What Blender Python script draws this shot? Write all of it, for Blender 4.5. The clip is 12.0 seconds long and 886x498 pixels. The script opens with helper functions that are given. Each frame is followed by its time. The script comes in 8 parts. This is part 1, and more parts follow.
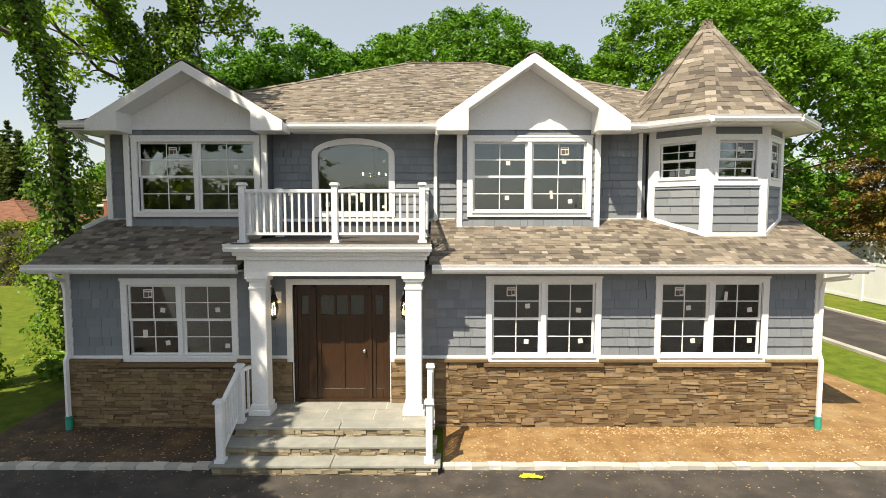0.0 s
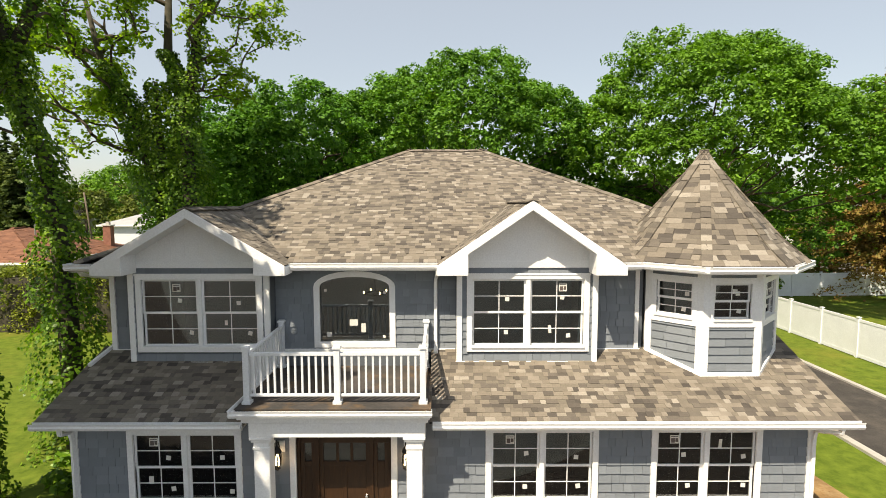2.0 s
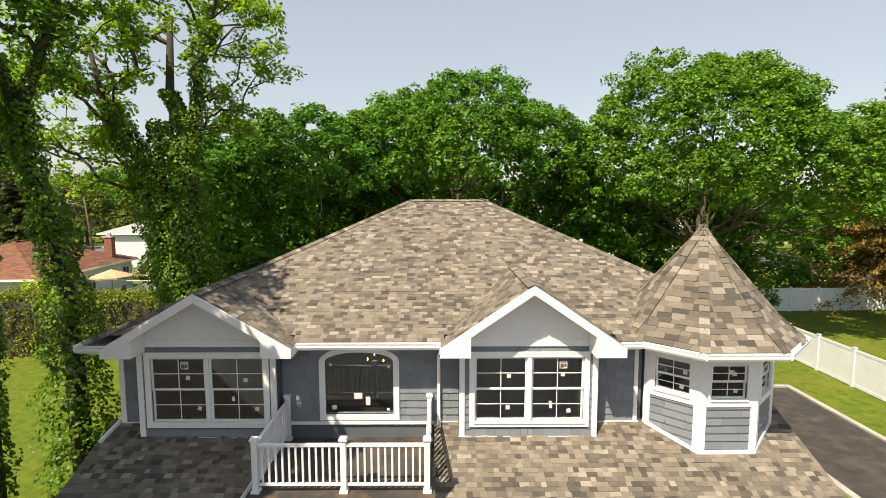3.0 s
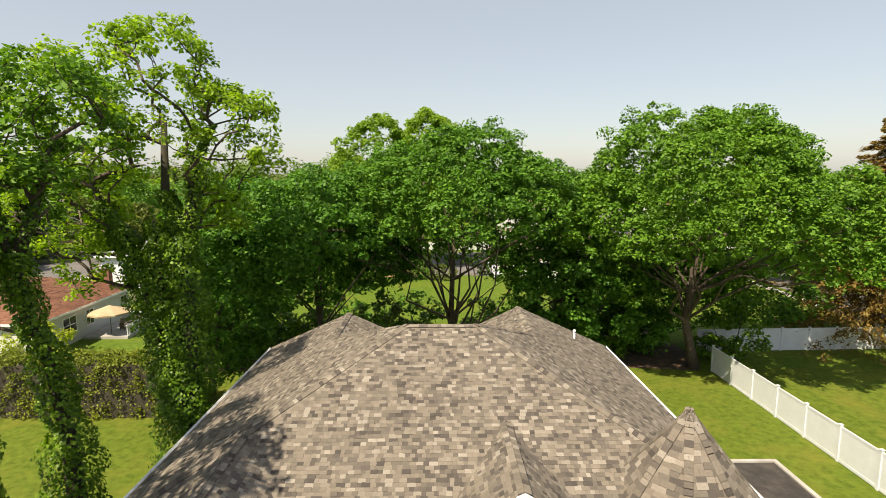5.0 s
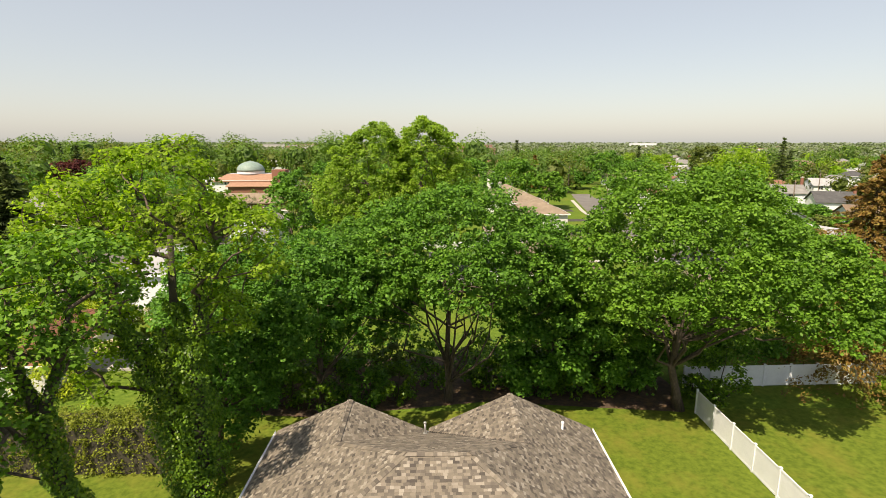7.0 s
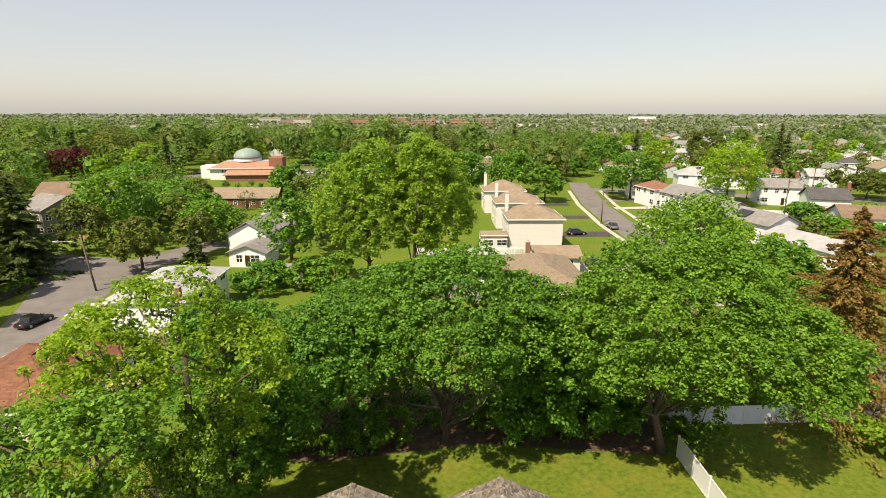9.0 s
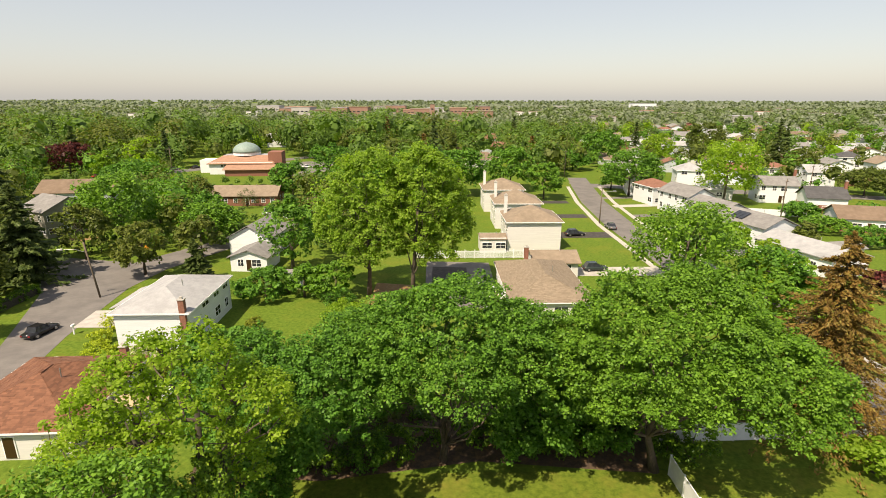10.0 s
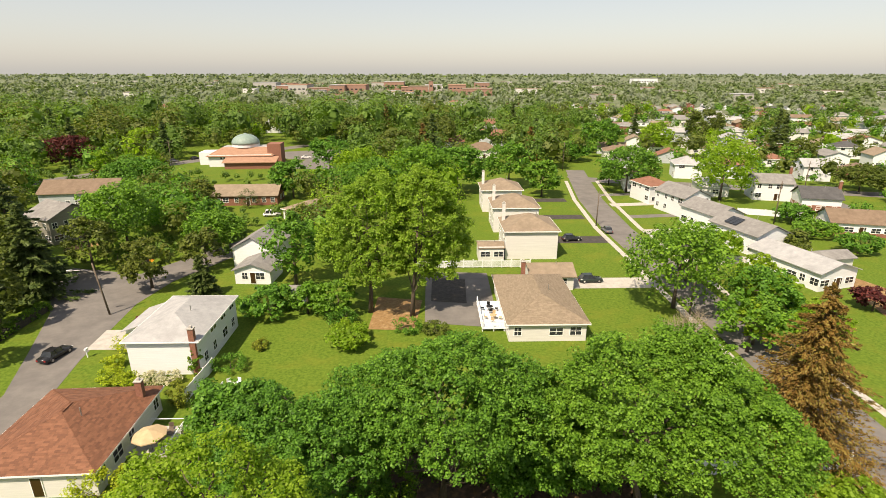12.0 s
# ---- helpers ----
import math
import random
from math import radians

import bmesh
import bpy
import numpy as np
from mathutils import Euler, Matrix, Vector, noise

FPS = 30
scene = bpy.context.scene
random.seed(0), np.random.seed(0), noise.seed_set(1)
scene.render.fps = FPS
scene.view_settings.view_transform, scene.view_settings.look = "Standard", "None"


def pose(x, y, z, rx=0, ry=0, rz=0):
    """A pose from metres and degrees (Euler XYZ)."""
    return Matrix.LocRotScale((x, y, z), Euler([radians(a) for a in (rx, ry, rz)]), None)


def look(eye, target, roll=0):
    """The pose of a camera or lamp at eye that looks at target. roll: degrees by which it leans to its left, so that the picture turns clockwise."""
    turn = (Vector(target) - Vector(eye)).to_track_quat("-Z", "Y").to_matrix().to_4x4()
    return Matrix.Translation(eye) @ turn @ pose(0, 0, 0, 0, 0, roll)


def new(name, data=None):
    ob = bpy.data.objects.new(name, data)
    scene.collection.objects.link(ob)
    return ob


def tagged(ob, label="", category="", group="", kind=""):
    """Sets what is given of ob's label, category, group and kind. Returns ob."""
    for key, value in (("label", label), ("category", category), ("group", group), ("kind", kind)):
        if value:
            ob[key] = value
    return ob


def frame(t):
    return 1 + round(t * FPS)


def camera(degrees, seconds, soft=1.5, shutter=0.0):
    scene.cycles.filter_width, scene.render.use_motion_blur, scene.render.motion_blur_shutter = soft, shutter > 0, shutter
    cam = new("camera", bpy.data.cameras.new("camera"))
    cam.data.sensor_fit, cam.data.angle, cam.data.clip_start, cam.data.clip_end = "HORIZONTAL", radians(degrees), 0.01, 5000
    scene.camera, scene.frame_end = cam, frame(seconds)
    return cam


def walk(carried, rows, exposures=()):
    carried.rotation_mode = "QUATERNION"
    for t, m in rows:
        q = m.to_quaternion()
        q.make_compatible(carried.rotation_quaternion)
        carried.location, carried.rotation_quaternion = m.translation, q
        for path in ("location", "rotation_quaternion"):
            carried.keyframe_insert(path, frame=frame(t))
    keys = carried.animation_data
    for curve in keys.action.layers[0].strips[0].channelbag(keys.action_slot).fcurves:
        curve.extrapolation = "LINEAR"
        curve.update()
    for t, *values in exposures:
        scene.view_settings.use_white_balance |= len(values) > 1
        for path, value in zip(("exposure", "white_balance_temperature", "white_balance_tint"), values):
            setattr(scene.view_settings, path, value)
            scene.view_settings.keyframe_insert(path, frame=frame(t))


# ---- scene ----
cam = camera(80.2, 12.0, soft=0.6)
METRES, EYE, TILT, LEAN, TURN = 33.0, 4.2, -4.1, 0.0, 0.0
ROWS = [
    (0.0, 0.0, 0.0, 0.0, -0.0, 0.0, -0.0),
    (0.5, 0.0026, -0.0017, 0.0219, -0.02, -0.05, 0.02),
    (1.0, 0.002, -0.0017, 0.0439, -0.04, -0.17, 0.06),
    (1.5, 0.0003, -0.0025, 0.0676, -0.11, -0.35, 0.07),
    (2.0, -0.0008, -0.0046, 0.0929, -0.14, -0.81, 0.07),
    (2.5, -0.0019, -0.0077, 0.1209, -0.19, -1.3, 0.08),
    (3.0, -0.0032, -0.0092, 0.1507, -0.22, -1.76, 0.09),
    (3.5, -0.0031, -0.0087, 0.1831, -0.25, -2.18, 0.11),
    (5.5, 0.0004, -0.0121, 0.3393, -0.63, -4.72, 0.1),
    (6.0, -0.0013, -0.0153, 0.384, -0.73, -5.66, 0.07),
    (6.5, -0.001, -0.0197, 0.4302, -0.79, -6.56, 0.04),
    (7.0, 0.0005, -0.0235, 0.4786, -0.9, -7.41, 0.04),
    (7.5, 0.0033, -0.0282, 0.528, -0.98, -8.17, 0.03),
    (9.5, 0.0043, -0.0469, 0.7288, -1.18, -11.18, 0.01),
    (10.0, 0.0031, -0.0525, 0.778, -1.22, -11.88, -0.01),
    (10.5, 0.0031, -0.0575, 0.8293, -1.25, -12.57, -0.01),
    (11.0, 0.0028, -0.0623, 0.8833, -1.26, -13.25, 0.02),
    (11.5, 0.0026, -0.067, 0.9389, -1.3, -13.94, 0.03),
    (12.0, 0.0024, -0.0702, 0.9964, -1.35, -14.61, 0.08),
]
walk(cam, [(t, pose(0, 0, EYE, TILT, LEAN, TURN) @ pose(METRES * x, METRES * y, METRES * z, 90 + pitch, roll, yaw)) for t, x, y, z, yaw, pitch, roll in ROWS], exposures=[(0.0, 0.92, 7400, 10), (3.5, 0.82, 7400, 11), (7.5, 0.79, 7650, 14), (12.0, 0.76, 7750, 15)])

# ---- light ----
SUN_TRAVEL = Vector((0.43, 0.57, -1.0)).normalized()
SUN_UP = math.asin(-SUN_TRAVEL.z)
world = bpy.data.worlds.new("sky")
scene.world = world
world.use_nodes = True
wn = world.node_tree
sky = wn.nodes.new("ShaderNodeTexSky")
sky.sky_type = "NISHITA"
sky.sun_disc = False
sky.sun_elevation = SUN_UP
sky.sun_rotation = math.atan2(-SUN_TRAVEL.x, -SUN_TRAVEL.y)
sky.altitude = 30
sky.air_density, sky.dust_density, sky.ozone_density = 1.0, 1.2, 1.0
haze = wn.nodes.new("ShaderNodeMix")
haze.data_type = "RGBA"
haze.inputs[0].default_value = 0.62
haze.inputs[7].default_value = (2.62, 2.9, 3.26, 1)
wn.links.new(sky.outputs["Color"], haze.inputs[6])
wn.links.new(haze.outputs[2], wn.nodes["Background"].inputs["Color"])
wn.nodes["Background"].inputs["Strength"].default_value = 0.122
sun = new("sun", bpy.data.lights.new("sun", "SUN"))
sun.data.energy, sun.data.angle, sun.data.color = 4.5, radians(0.53), (1.0, 0.93, 0.80)
sun.matrix_world = look((0, 0, 60), Vector((0, 0, 60)) + SUN_TRAVEL)


# ---- building helpers ----
class Geo:
    """Vertices and faces of one mesh."""

    def __init__(self):
        self.v, self.f = [], []

    def hexa(self, pts):
        """A box of eight corners: the lower four in a ring, then the upper four."""
        n = len(self.v)
        self.v += [tuple(p) for p in pts]
        for a in ((3, 2, 1, 0), (4, 5, 6, 7), (0, 1, 5, 4), (1, 2, 6, 5), (2, 3, 7, 6), (3, 0, 4, 7)):
            self.f.append(tuple(n + i for i in a))
        return self

    def box(self, x0, x1, y0, y1, z0, z1, m=None):
        pts = [Vector(p) for p in ((x0, y0, z0), (x1, y0, z0), (x1, y1, z0), (x0, y1, z0), (x0, y0, z1), (x1, y0, z1), (x1, y1, z1), (x0, y1, z1))]
        return self.hexa([m @ p for p in pts] if m else pts)

    def poly(self, pts):
        n = len(self.v)
        self.v += [tuple(p) for p in pts]
        self.f.append(tuple(range(n, n + len(pts))))
        return self

    def slab(self, pts, move):
        """A polygon made thick along the vector move."""
        n, k = len(self.v), len(pts)
        move = Vector(move)
        self.v += [tuple(p) for p in pts] + [tuple(Vector(p) + move) for p in pts]
        self.f.append(tuple(range(n + k - 1, n - 1, -1)))
        self.f.append(tuple(range(n + k, n + 2 * k)))
        for i in range(k):
            j = (i + 1) % k
            self.f.append((n + i, n + j, n + k + j, n + k + i))
        return self

    def tube(self, pts, radii, n=8, cap=True):
        pts = [Vector(p) for p in pts]
        start = len(self.v)
        for i, p in enumerate(pts):
            way = (pts[min(i + 1, len(pts) - 1)] - pts[max(i - 1, 0)]).normalized()
            a = way.orthogonal().normalized() if i == 0 else (a - way * a.dot(way)).normalized()
            b = way.cross(a)
            for k in range(n):
                w = 2 * math.pi * k / n
                self.v.append(tuple(p + (a * math.cos(w) + b * math.sin(w)) * radii[i]))
        for i in range(len(pts) - 1):
            for k in range(n):
                q, r = start + i * n, start + (i + 1) * n
                self.f.append((q + k, q + (k + 1) % n, r + (k + 1) % n, r + k))
        if cap:
            self.f.append(tuple(range(start + n - 1, start - 1, -1)))
            self.f.append(tuple(range(len(self.v) - n, len(self.v))))
        return self

    def lathe(self, x, y, profile, n=12):
        """A turned body: rows of radius and height."""
        return self.tube([(x, y, z) for r, z in profile], [r for r, z in profile], n)

    def mesh(self, name, smooth=False):
        me = bpy.data.meshes.new(name)
        me.from_pydata(self.v, [], self.f)
        if smooth:
            me.polygons.foreach_set("use_smooth", [True] * len(me.polygons))
        return me


BASE = {}


def thing(name, label, category, at=(0, 0, 0), yaw=0, group="", kind="", inplace=False):
    """An Empty that carries parts. inplace: its parts are given in the world's coordinates."""
    ob = tagged(new(name), label, category, group, kind)
    ob.empty_display_size = 0.2
    m = pose(*at, 0, 0, yaw)
    ob.matrix_basis = m
    if inplace:
        BASE[ob] = m.inverted()
    return ob


def part(name, geo, material, parent, label="", bevel=0, smooth=False, kind=""):
    me = geo if isinstance(geo, bpy.types.Mesh) else geo.mesh(name, smooth)
    if not me.materials:
        me.materials.append(material)
    ob = new(name, me)
    ob.parent = parent
    if parent in BASE:
        ob.matrix_parent_inverse = BASE[parent]
    if label or kind:
        tagged(ob, label, kind=kind)
    if bevel:
        mod = ob.modifiers.new("bevel", "BEVEL")
        mod.width, mod.segments, mod.limit_method = bevel, 1, "ANGLE"
    return ob


def solid(name, geo, material, label, category, kind="", group="", bevel=0, smooth=False):
    """A thing that is one mesh."""
    ob = part(name, geo, material, None, "", bevel, smooth)
    return tagged(ob, label, category, group, kind)


# ---- materials ----
def node_mat(name):
    m = bpy.data.materials.new(name)
    m.use_nodes = True
    nt = m.node_tree
    return m, nt, nt.nodes["Principled BSDF"]


def ramp(nt, fac, stops, constant=False):
    r = nt.nodes.new("ShaderNodeValToRGB")
    el = r.color_ramp.elements
    while len(el) < len(stops):
        el.new(0.5)
    for e, (p, c) in zip(el, stops):
        e.position, e.color = p, (*c, 1)
    if constant:
        r.color_ramp.interpolation = "CONSTANT"
    nt.links.new(fac, r.inputs["Fac"])
    return r.outputs["Color"]


def noise_tex(nt, scale, detail=4, rough=0.6, stretch=None):
    co = nt.nodes.new("ShaderNodeTexCoord")
    out = co.outputs["Object"]
    if stretch:
        mp = nt.nodes.new("ShaderNodeMapping")
        mp.inputs["Scale"].default_value = stretch
        nt.links.new(out, mp.inputs["Vector"])
        out = mp.outputs["Vector"]
    n = nt.nodes.new("ShaderNodeTexNoise")
    n.inputs["Scale"].default_value, n.inputs["Detail"].default_value, n.inputs["Roughness"].default_value = scale, detail, rough
    nt.links.new(out, n.inputs["Vector"])
    return n.outputs["Fac"]


def blend(nt, a, b, fac, mode="MIX"):
    mx = nt.nodes.new("ShaderNodeMix")
    mx.data_type, mx.blend_type = "RGBA", mode
    for sock, val in ((mx.inputs[0], fac), (mx.inputs[6], a), (mx.inputs[7], b)):
        if isinstance(val, bpy.types.NodeSocket):
            nt.links.new(val, sock)
        elif isinstance(val, (int, float)):
            sock.default_value = val
        else:
            sock.default_value = (*val, 1)
    return mx.outputs[2]


def bumped(nt, bsdf, height, strength=0.3, distance=0.01):
    b = nt.nodes.new("ShaderNodeBump")
    b.inputs["Strength"].default_value, b.inputs["Distance"].default_value = strength, distance
    nt.links.new(height, b.inputs["Height"])
    nt.links.new(b.outputs["Normal"], bsdf.inputs["Normal"])


def surface(name, dark, light, scale=6.0, fine=60.0, rough=0.7, bump=0.2, metal=0.0, stain=None, stain_scale=0.6, stretch=None, spread=(0.35, 0.68), shine=0.5):
    """A plain surface: two colours by a fine and a broad noise, stains at a larger scale, fine relief."""
    m, nt, p = node_mat(name)
    n1, n2 = noise_tex(nt, scale, 5, 0.65, stretch), noise_tex(nt, fine, 3, 0.6, stretch)
    c = ramp(nt, n1, [(spread[0], dark), (spread[1], light)])
    grain = ramp(nt, n2, [(0.3, (0.78, 0.78, 0.78)), (0.7, (1.0, 1.0, 1.0))])
    c = blend(nt, c, grain, 0.6, "MULTIPLY")
    if stain:
        c = blend(nt, c, stain, ramp(nt, noise_tex(nt, stain_scale, 6, 0.7), [(0.5, (0, 0, 0)), (0.72, (0.75, 0.75, 0.75))]))
    nt.links.new(c, p.inputs["Base Color"])
    p.inputs["Roughness"].default_value, p.inputs["Metallic"].default_value = rough, metal
    p.inputs["Specular IOR Level"].default_value = shine
    if bump:
        bumped(nt, p, n2, bump)
    return m


def pieces(name, stops, island, scale=9.0, rough=0.85, bump=0.35, grain=0.35, fine=70.0):
    """For pieces that differ one by one: the colour follows each object's own chance number, or each loose part's."""
    m, nt, p = node_mat(name)
    if island:
        rnd = nt.nodes.new("ShaderNodeNewGeometry").outputs["Random Per Island"]
    else:
        rnd = nt.nodes.new("ShaderNodeObjectInfo").outputs["Random"]
    c = ramp(nt, rnd, stops)
    n1, n2 = noise_tex(nt, scale, 5, 0.7), noise_tex(nt, fine, 3, 0.6)
    c = blend(nt, c, ramp(nt, n1, [(0.3, (0.62, 0.6, 0.58)), (0.7, (1.12, 1.1, 1.06))]), grain * 1.6, "MULTIPLY")
    c = blend(nt, c, ramp(nt, n2, [(0.3, (0.7, 0.7, 0.7)), (0.7, (1.1, 1.1, 1.1))]), grain, "MULTIPLY")
    nt.links.new(c, p.inputs["Base Color"])
    p.inputs["Roughness"].default_value = rough
    bumped(nt, p, n2, bump)
    return m


def foliage(name, stops, through_light=0.34, rough=0.55):
    """Leaves: each has its own tone, and lets some light through."""
    m, nt, p = node_mat(name)
    rnd = nt.nodes.new("ShaderNodeNewGeometry").outputs["Random Per Island"]
    info = nt.nodes.new("ShaderNodeObjectInfo").outputs["Random"]
    c = ramp(nt, rnd, stops)
    c = blend(nt, c, ramp(nt, noise_tex(nt, 0.35, 3), [(0.35, (0.72, 0.8, 0.7)), (0.65, (1.15, 1.1, 1.0))]), 0.7, "MULTIPLY")
    c = blend(nt, c, ramp(nt, info, [(0.0, (0.8, 0.88, 0.85)), (0.5, (1, 1, 1)), (1.0, (1.12, 1.02, 0.9))]), 0.6, "MULTIPLY")
    nt.links.new(c, p.inputs["Base Color"])
    p.inputs["Roughness"].default_value = rough
    p.inputs["Specular IOR Level"].default_value = 0.25
    tr = nt.nodes.new("ShaderNodeBsdfTranslucent")
    nt.links.new(blend(nt, c, (1.15, 1.25, 0.45), 1.0, "MULTIPLY"), tr.inputs["Color"])
    mx = nt.nodes.new("ShaderNodeMixShader")
    mx.inputs[0].default_value = through_light
    nt.links.new(p.outputs[0], mx.inputs[1])
    nt.links.new(tr.outputs[0], mx.inputs[2])
    nt.links.new(mx.outputs[0], nt.nodes["Material Output"].inputs["Surface"])
    return m


def glass_mat(name, tint):
    m, nt, p = node_mat(name)
    clear = nt.nodes.new("ShaderNodeBsdfTransparent")
    clear.inputs["Color"].default_value = (*tint, 1)
    gloss = nt.nodes.new("ShaderNodeBsdfGlossy")
    gloss.inputs["Roughness"].default_value = 0.02
    fr = nt.nodes.new("ShaderNodeFresnel")
    fr.inputs["IOR"].default_value = 2.05
    mx = nt.nodes.new("ShaderNodeMixShader")
    nt.links.new(fr.outputs[0], mx.inputs[0])
    nt.links.new(clear.outputs[0], mx.inputs[1])
    nt.links.new(gloss.outputs[0], mx.inputs[2])
    nt.links.new(mx.outputs[0], nt.nodes["Material Output"].inputs["Surface"])
    return m


def lamp_mat(name, colour, strength):
    m, nt, p = node_mat(name)
    p.inputs["Emission Color"].default_value = (*colour, 1)
    p.inputs["Emission Strength"].default_value = strength
    return m


SHINGLE = [(0.0, (0.06, 0.051, 0.044)), (0.2, (0.118, 0.102, 0.085)), (0.45, (0.158, 0.137, 0.11)), (0.68, (0.19, 0.163, 0.131)), (0.88, (0.223, 0.195, 0.16)), (1.0, (0.314, 0.285, 0.244))]
SHAKE = [(0.0, (0.165, 0.187, 0.212)), (0.5, (0.185, 0.208, 0.235)), (1.0, (0.205, 0.23, 0.258))]
STONE = [(0.0, (0.155, 0.101, 0.053)), (0.3, (0.215, 0.144, 0.075)), (0.55, (0.256, 0.176, 0.092)), (0.8, (0.305, 0.217, 0.12)), (1.0, (0.232, 0.176, 0.117))]
GREYSTONE = [(0.0, (0.19, 0.155, 0.10)), (0.5, (0.32, 0.27, 0.18)), (1.0, (0.43, 0.38, 0.28))]
CURB = [(0.0, (0.42, 0.41, 0.38)), (0.5, (0.55, 0.53, 0.49)), (1.0, (0.65, 0.63, 0.59))]
M_SHINGLE, M_SHINGLE_P = pieces("shingle_joined", SHINGLE, True, 3.0), pieces("shingle", SHINGLE, False, 3.0)
M_SHAKE, M_SHAKE_P = pieces("shake_joined", SHAKE, True, 2.0, 0.6, 0.15, 0.12, 40), pieces("shake", SHAKE, False, 2.0, 0.6, 0.15, 0.12, 40)
M_STONE, M_STONE_P = pieces("ledge_stone_joined", STONE, True, 12, 0.9, 0.7, 0.45, 45), pieces("ledge_stone", STONE, False, 12, 0.9, 0.7, 0.45, 45)
M_GREYSTONE = pieces("riser_stone", GREYSTONE, False, 12, 0.9, 0.6, 0.4, 45)
M_CURB = pieces("granite_block", CURB, False, 14, 0.85, 0.5, 0.3, 60)
M_FELT = surface("roof_felt", (0.03, 0.027, 0.025), (0.05, 0.045, 0.04), rough=0.95)
M_MORTAR = surface("mortar", (0.085, 0.062, 0.04), (0.13, 0.095, 0.06), rough=0.95)
M_SIDING = surface("siding_paint", (0.10, 0.115, 0.13), (0.12, 0.135, 0.155), 2, 40, 0.6)
M_WHITE = surface("white_trim", (0.845, 0.85, 0.85), (0.895, 0.9, 0.9), 1.2, 30, 0.42, 0.05, stain=(0.8, 0.79, 0.76), stain_scale=1.1)
M_VINYL = surface("white_vinyl", (0.71, 0.735, 0.765), (0.78, 0.805, 0.835), 1.5, 25, 0.35, 0.03, stain=(0.65, 0.67, 0.68), stain_scale=0.5)
M_BLUESTONE = surface("bluestone", (0.22, 0.228, 0.212), (0.295, 0.302, 0.278), 3, 50, 0.8, 0.25, stain=(0.37, 0.36, 0.32), stain_scale=1.3)
M_GROUT = surface("grout", (0.5, 0.49, 0.46), (0.6, 0.58, 0.54), 10, 60, 0.9)
M_DOORWOOD = surface("stained_door_wood", (0.03, 0.0135, 0.005), (0.056, 0.0255, 0.01), 3, 30, 0.38, 0.12, stretch=(14, 14, 1.2))
M_DECK = surface("deck_membrane", (0.03, 0.028, 0.026), (0.07, 0.06, 0.055), 2, 30, 0.8, 0.3, stain=(0.16, 0.09, 0.03), stain_scale=1.4)
M_INSIDE = surface("plaster_inside", (0.36, 0.37, 0.37), (0.45, 0.46, 0.46), 1, 20, 0.9, 0)
M_GLASS = glass_mat("window_glass", (0.74, 0.82, 0.84))
M_BLACK = surface("black_metal", (0.015, 0.015, 0.015), (0.03, 0.03, 0.03), 10, 60, 0.45, 0.05, 0.6)
M_CHROME = surface("brushed_nickel", (0.55, 0.53, 0.5), (0.65, 0.63, 0.6), 10, 60, 0.25, 0.02, 1.0)
M_PAPER = surface("sticker_paper", (0.68, 0.66, 0.6), (0.78, 0.76, 0.72), 8, 40, 0.7, 0)
M_INK = surface("sticker_print", (0.08, 0.06, 0.05), (0.14, 0.11, 0.1), 8, 40, 0.7, 0)
M_GREENPVC = surface("green_drain_pipe", (0.02, 0.30, 0.22), (0.03, 0.38, 0.28), 5, 40, 0.4, 0.03)
M_YELLOW = surface("yellow_ribbon", (0.55, 0.52, 0.02), (0.7, 0.66, 0.04), 6, 40, 0.4, 0.05)
M_BULB = lamp_mat("lamp_bulb", (1.0, 0.62, 0.3), 14)
M_METALPIPE = surface("galvanised", (0.4, 0.4, 0.39), (0.55, 0.55, 0.53), 5, 40, 0.4, 0.05, 0.8)

M_GRASS = surface("lawn", (0.064, 0.114, 0.013), (0.13, 0.196, 0.027), 2.2, 30, 0.9, 1.0, stain=(0.15, 0.16, 0.024), stain_scale=0.14, shine=0.08)
M_LAWN = surface("dry_lawn", (0.07, 0.108, 0.013), (0.138, 0.184, 0.025), 2.4, 34, 0.9, 1.0, stain=(0.18, 0.166, 0.032), stain_scale=0.22, shine=0.08)
# ground of the far field, its green dulled in colour to stand for haze
M_HAZEGROUND = surface("hazed_ground", (0.085, 0.115, 0.05), (0.14, 0.165, 0.085), 0.03, 0.4, 0.95, 0, stain=(0.19, 0.19, 0.14), stain_scale=0.012)
M_ASPHALT = surface("asphalt_drive", (0.032, 0.028, 0.025), (0.06, 0.053, 0.047), 1.6, 70, 0.9, 0.7, stain=(0.085, 0.072, 0.058), stain_scale=0.8)
M_ROAD = surface("street_asphalt", (0.128, 0.119, 0.112), (0.18, 0.167, 0.155), 0.35, 30, 0.9, 0.3, stain=(0.10, 0.093, 0.088), stain_scale=0.12)
M_CONCRETE = surface("concrete", (0.36, 0.345, 0.315), (0.47, 0.45, 0.41), 1.0, 30, 0.9, 0.2, stain=(0.28, 0.265, 0.24))
M_SOIL = surface("sandy_soil", (0.165, 0.09, 0.033), (0.30, 0.182, 0.074), 2.6, 28, 0.95, 1.0, stain=(0.36, 0.27, 0.145), stain_scale=0.9, spread=(0.3, 0.7))
# dark ground colour: left soil bed, painted maple shade, unseen ground behind
M_DARKGROUND = surface("dark_ground", (0.05, 0.032, 0.02), (0.10, 0.065, 0.04), 2.5, 40, 0.95, 0.9, stain=(0.22, 0.13, 0.05), stain_scale=1.1)
M_BARK = surface("bark", (0.055, 0.042, 0.03), (0.13, 0.10, 0.075), 4, 30, 0.95, 0.8, stretch=(3, 3, 0.6))
M_TWIG = surface("dry_twig", (0.2, 0.165, 0.12), (0.32, 0.27, 0.2), 4, 30, 0.9, 0.2)
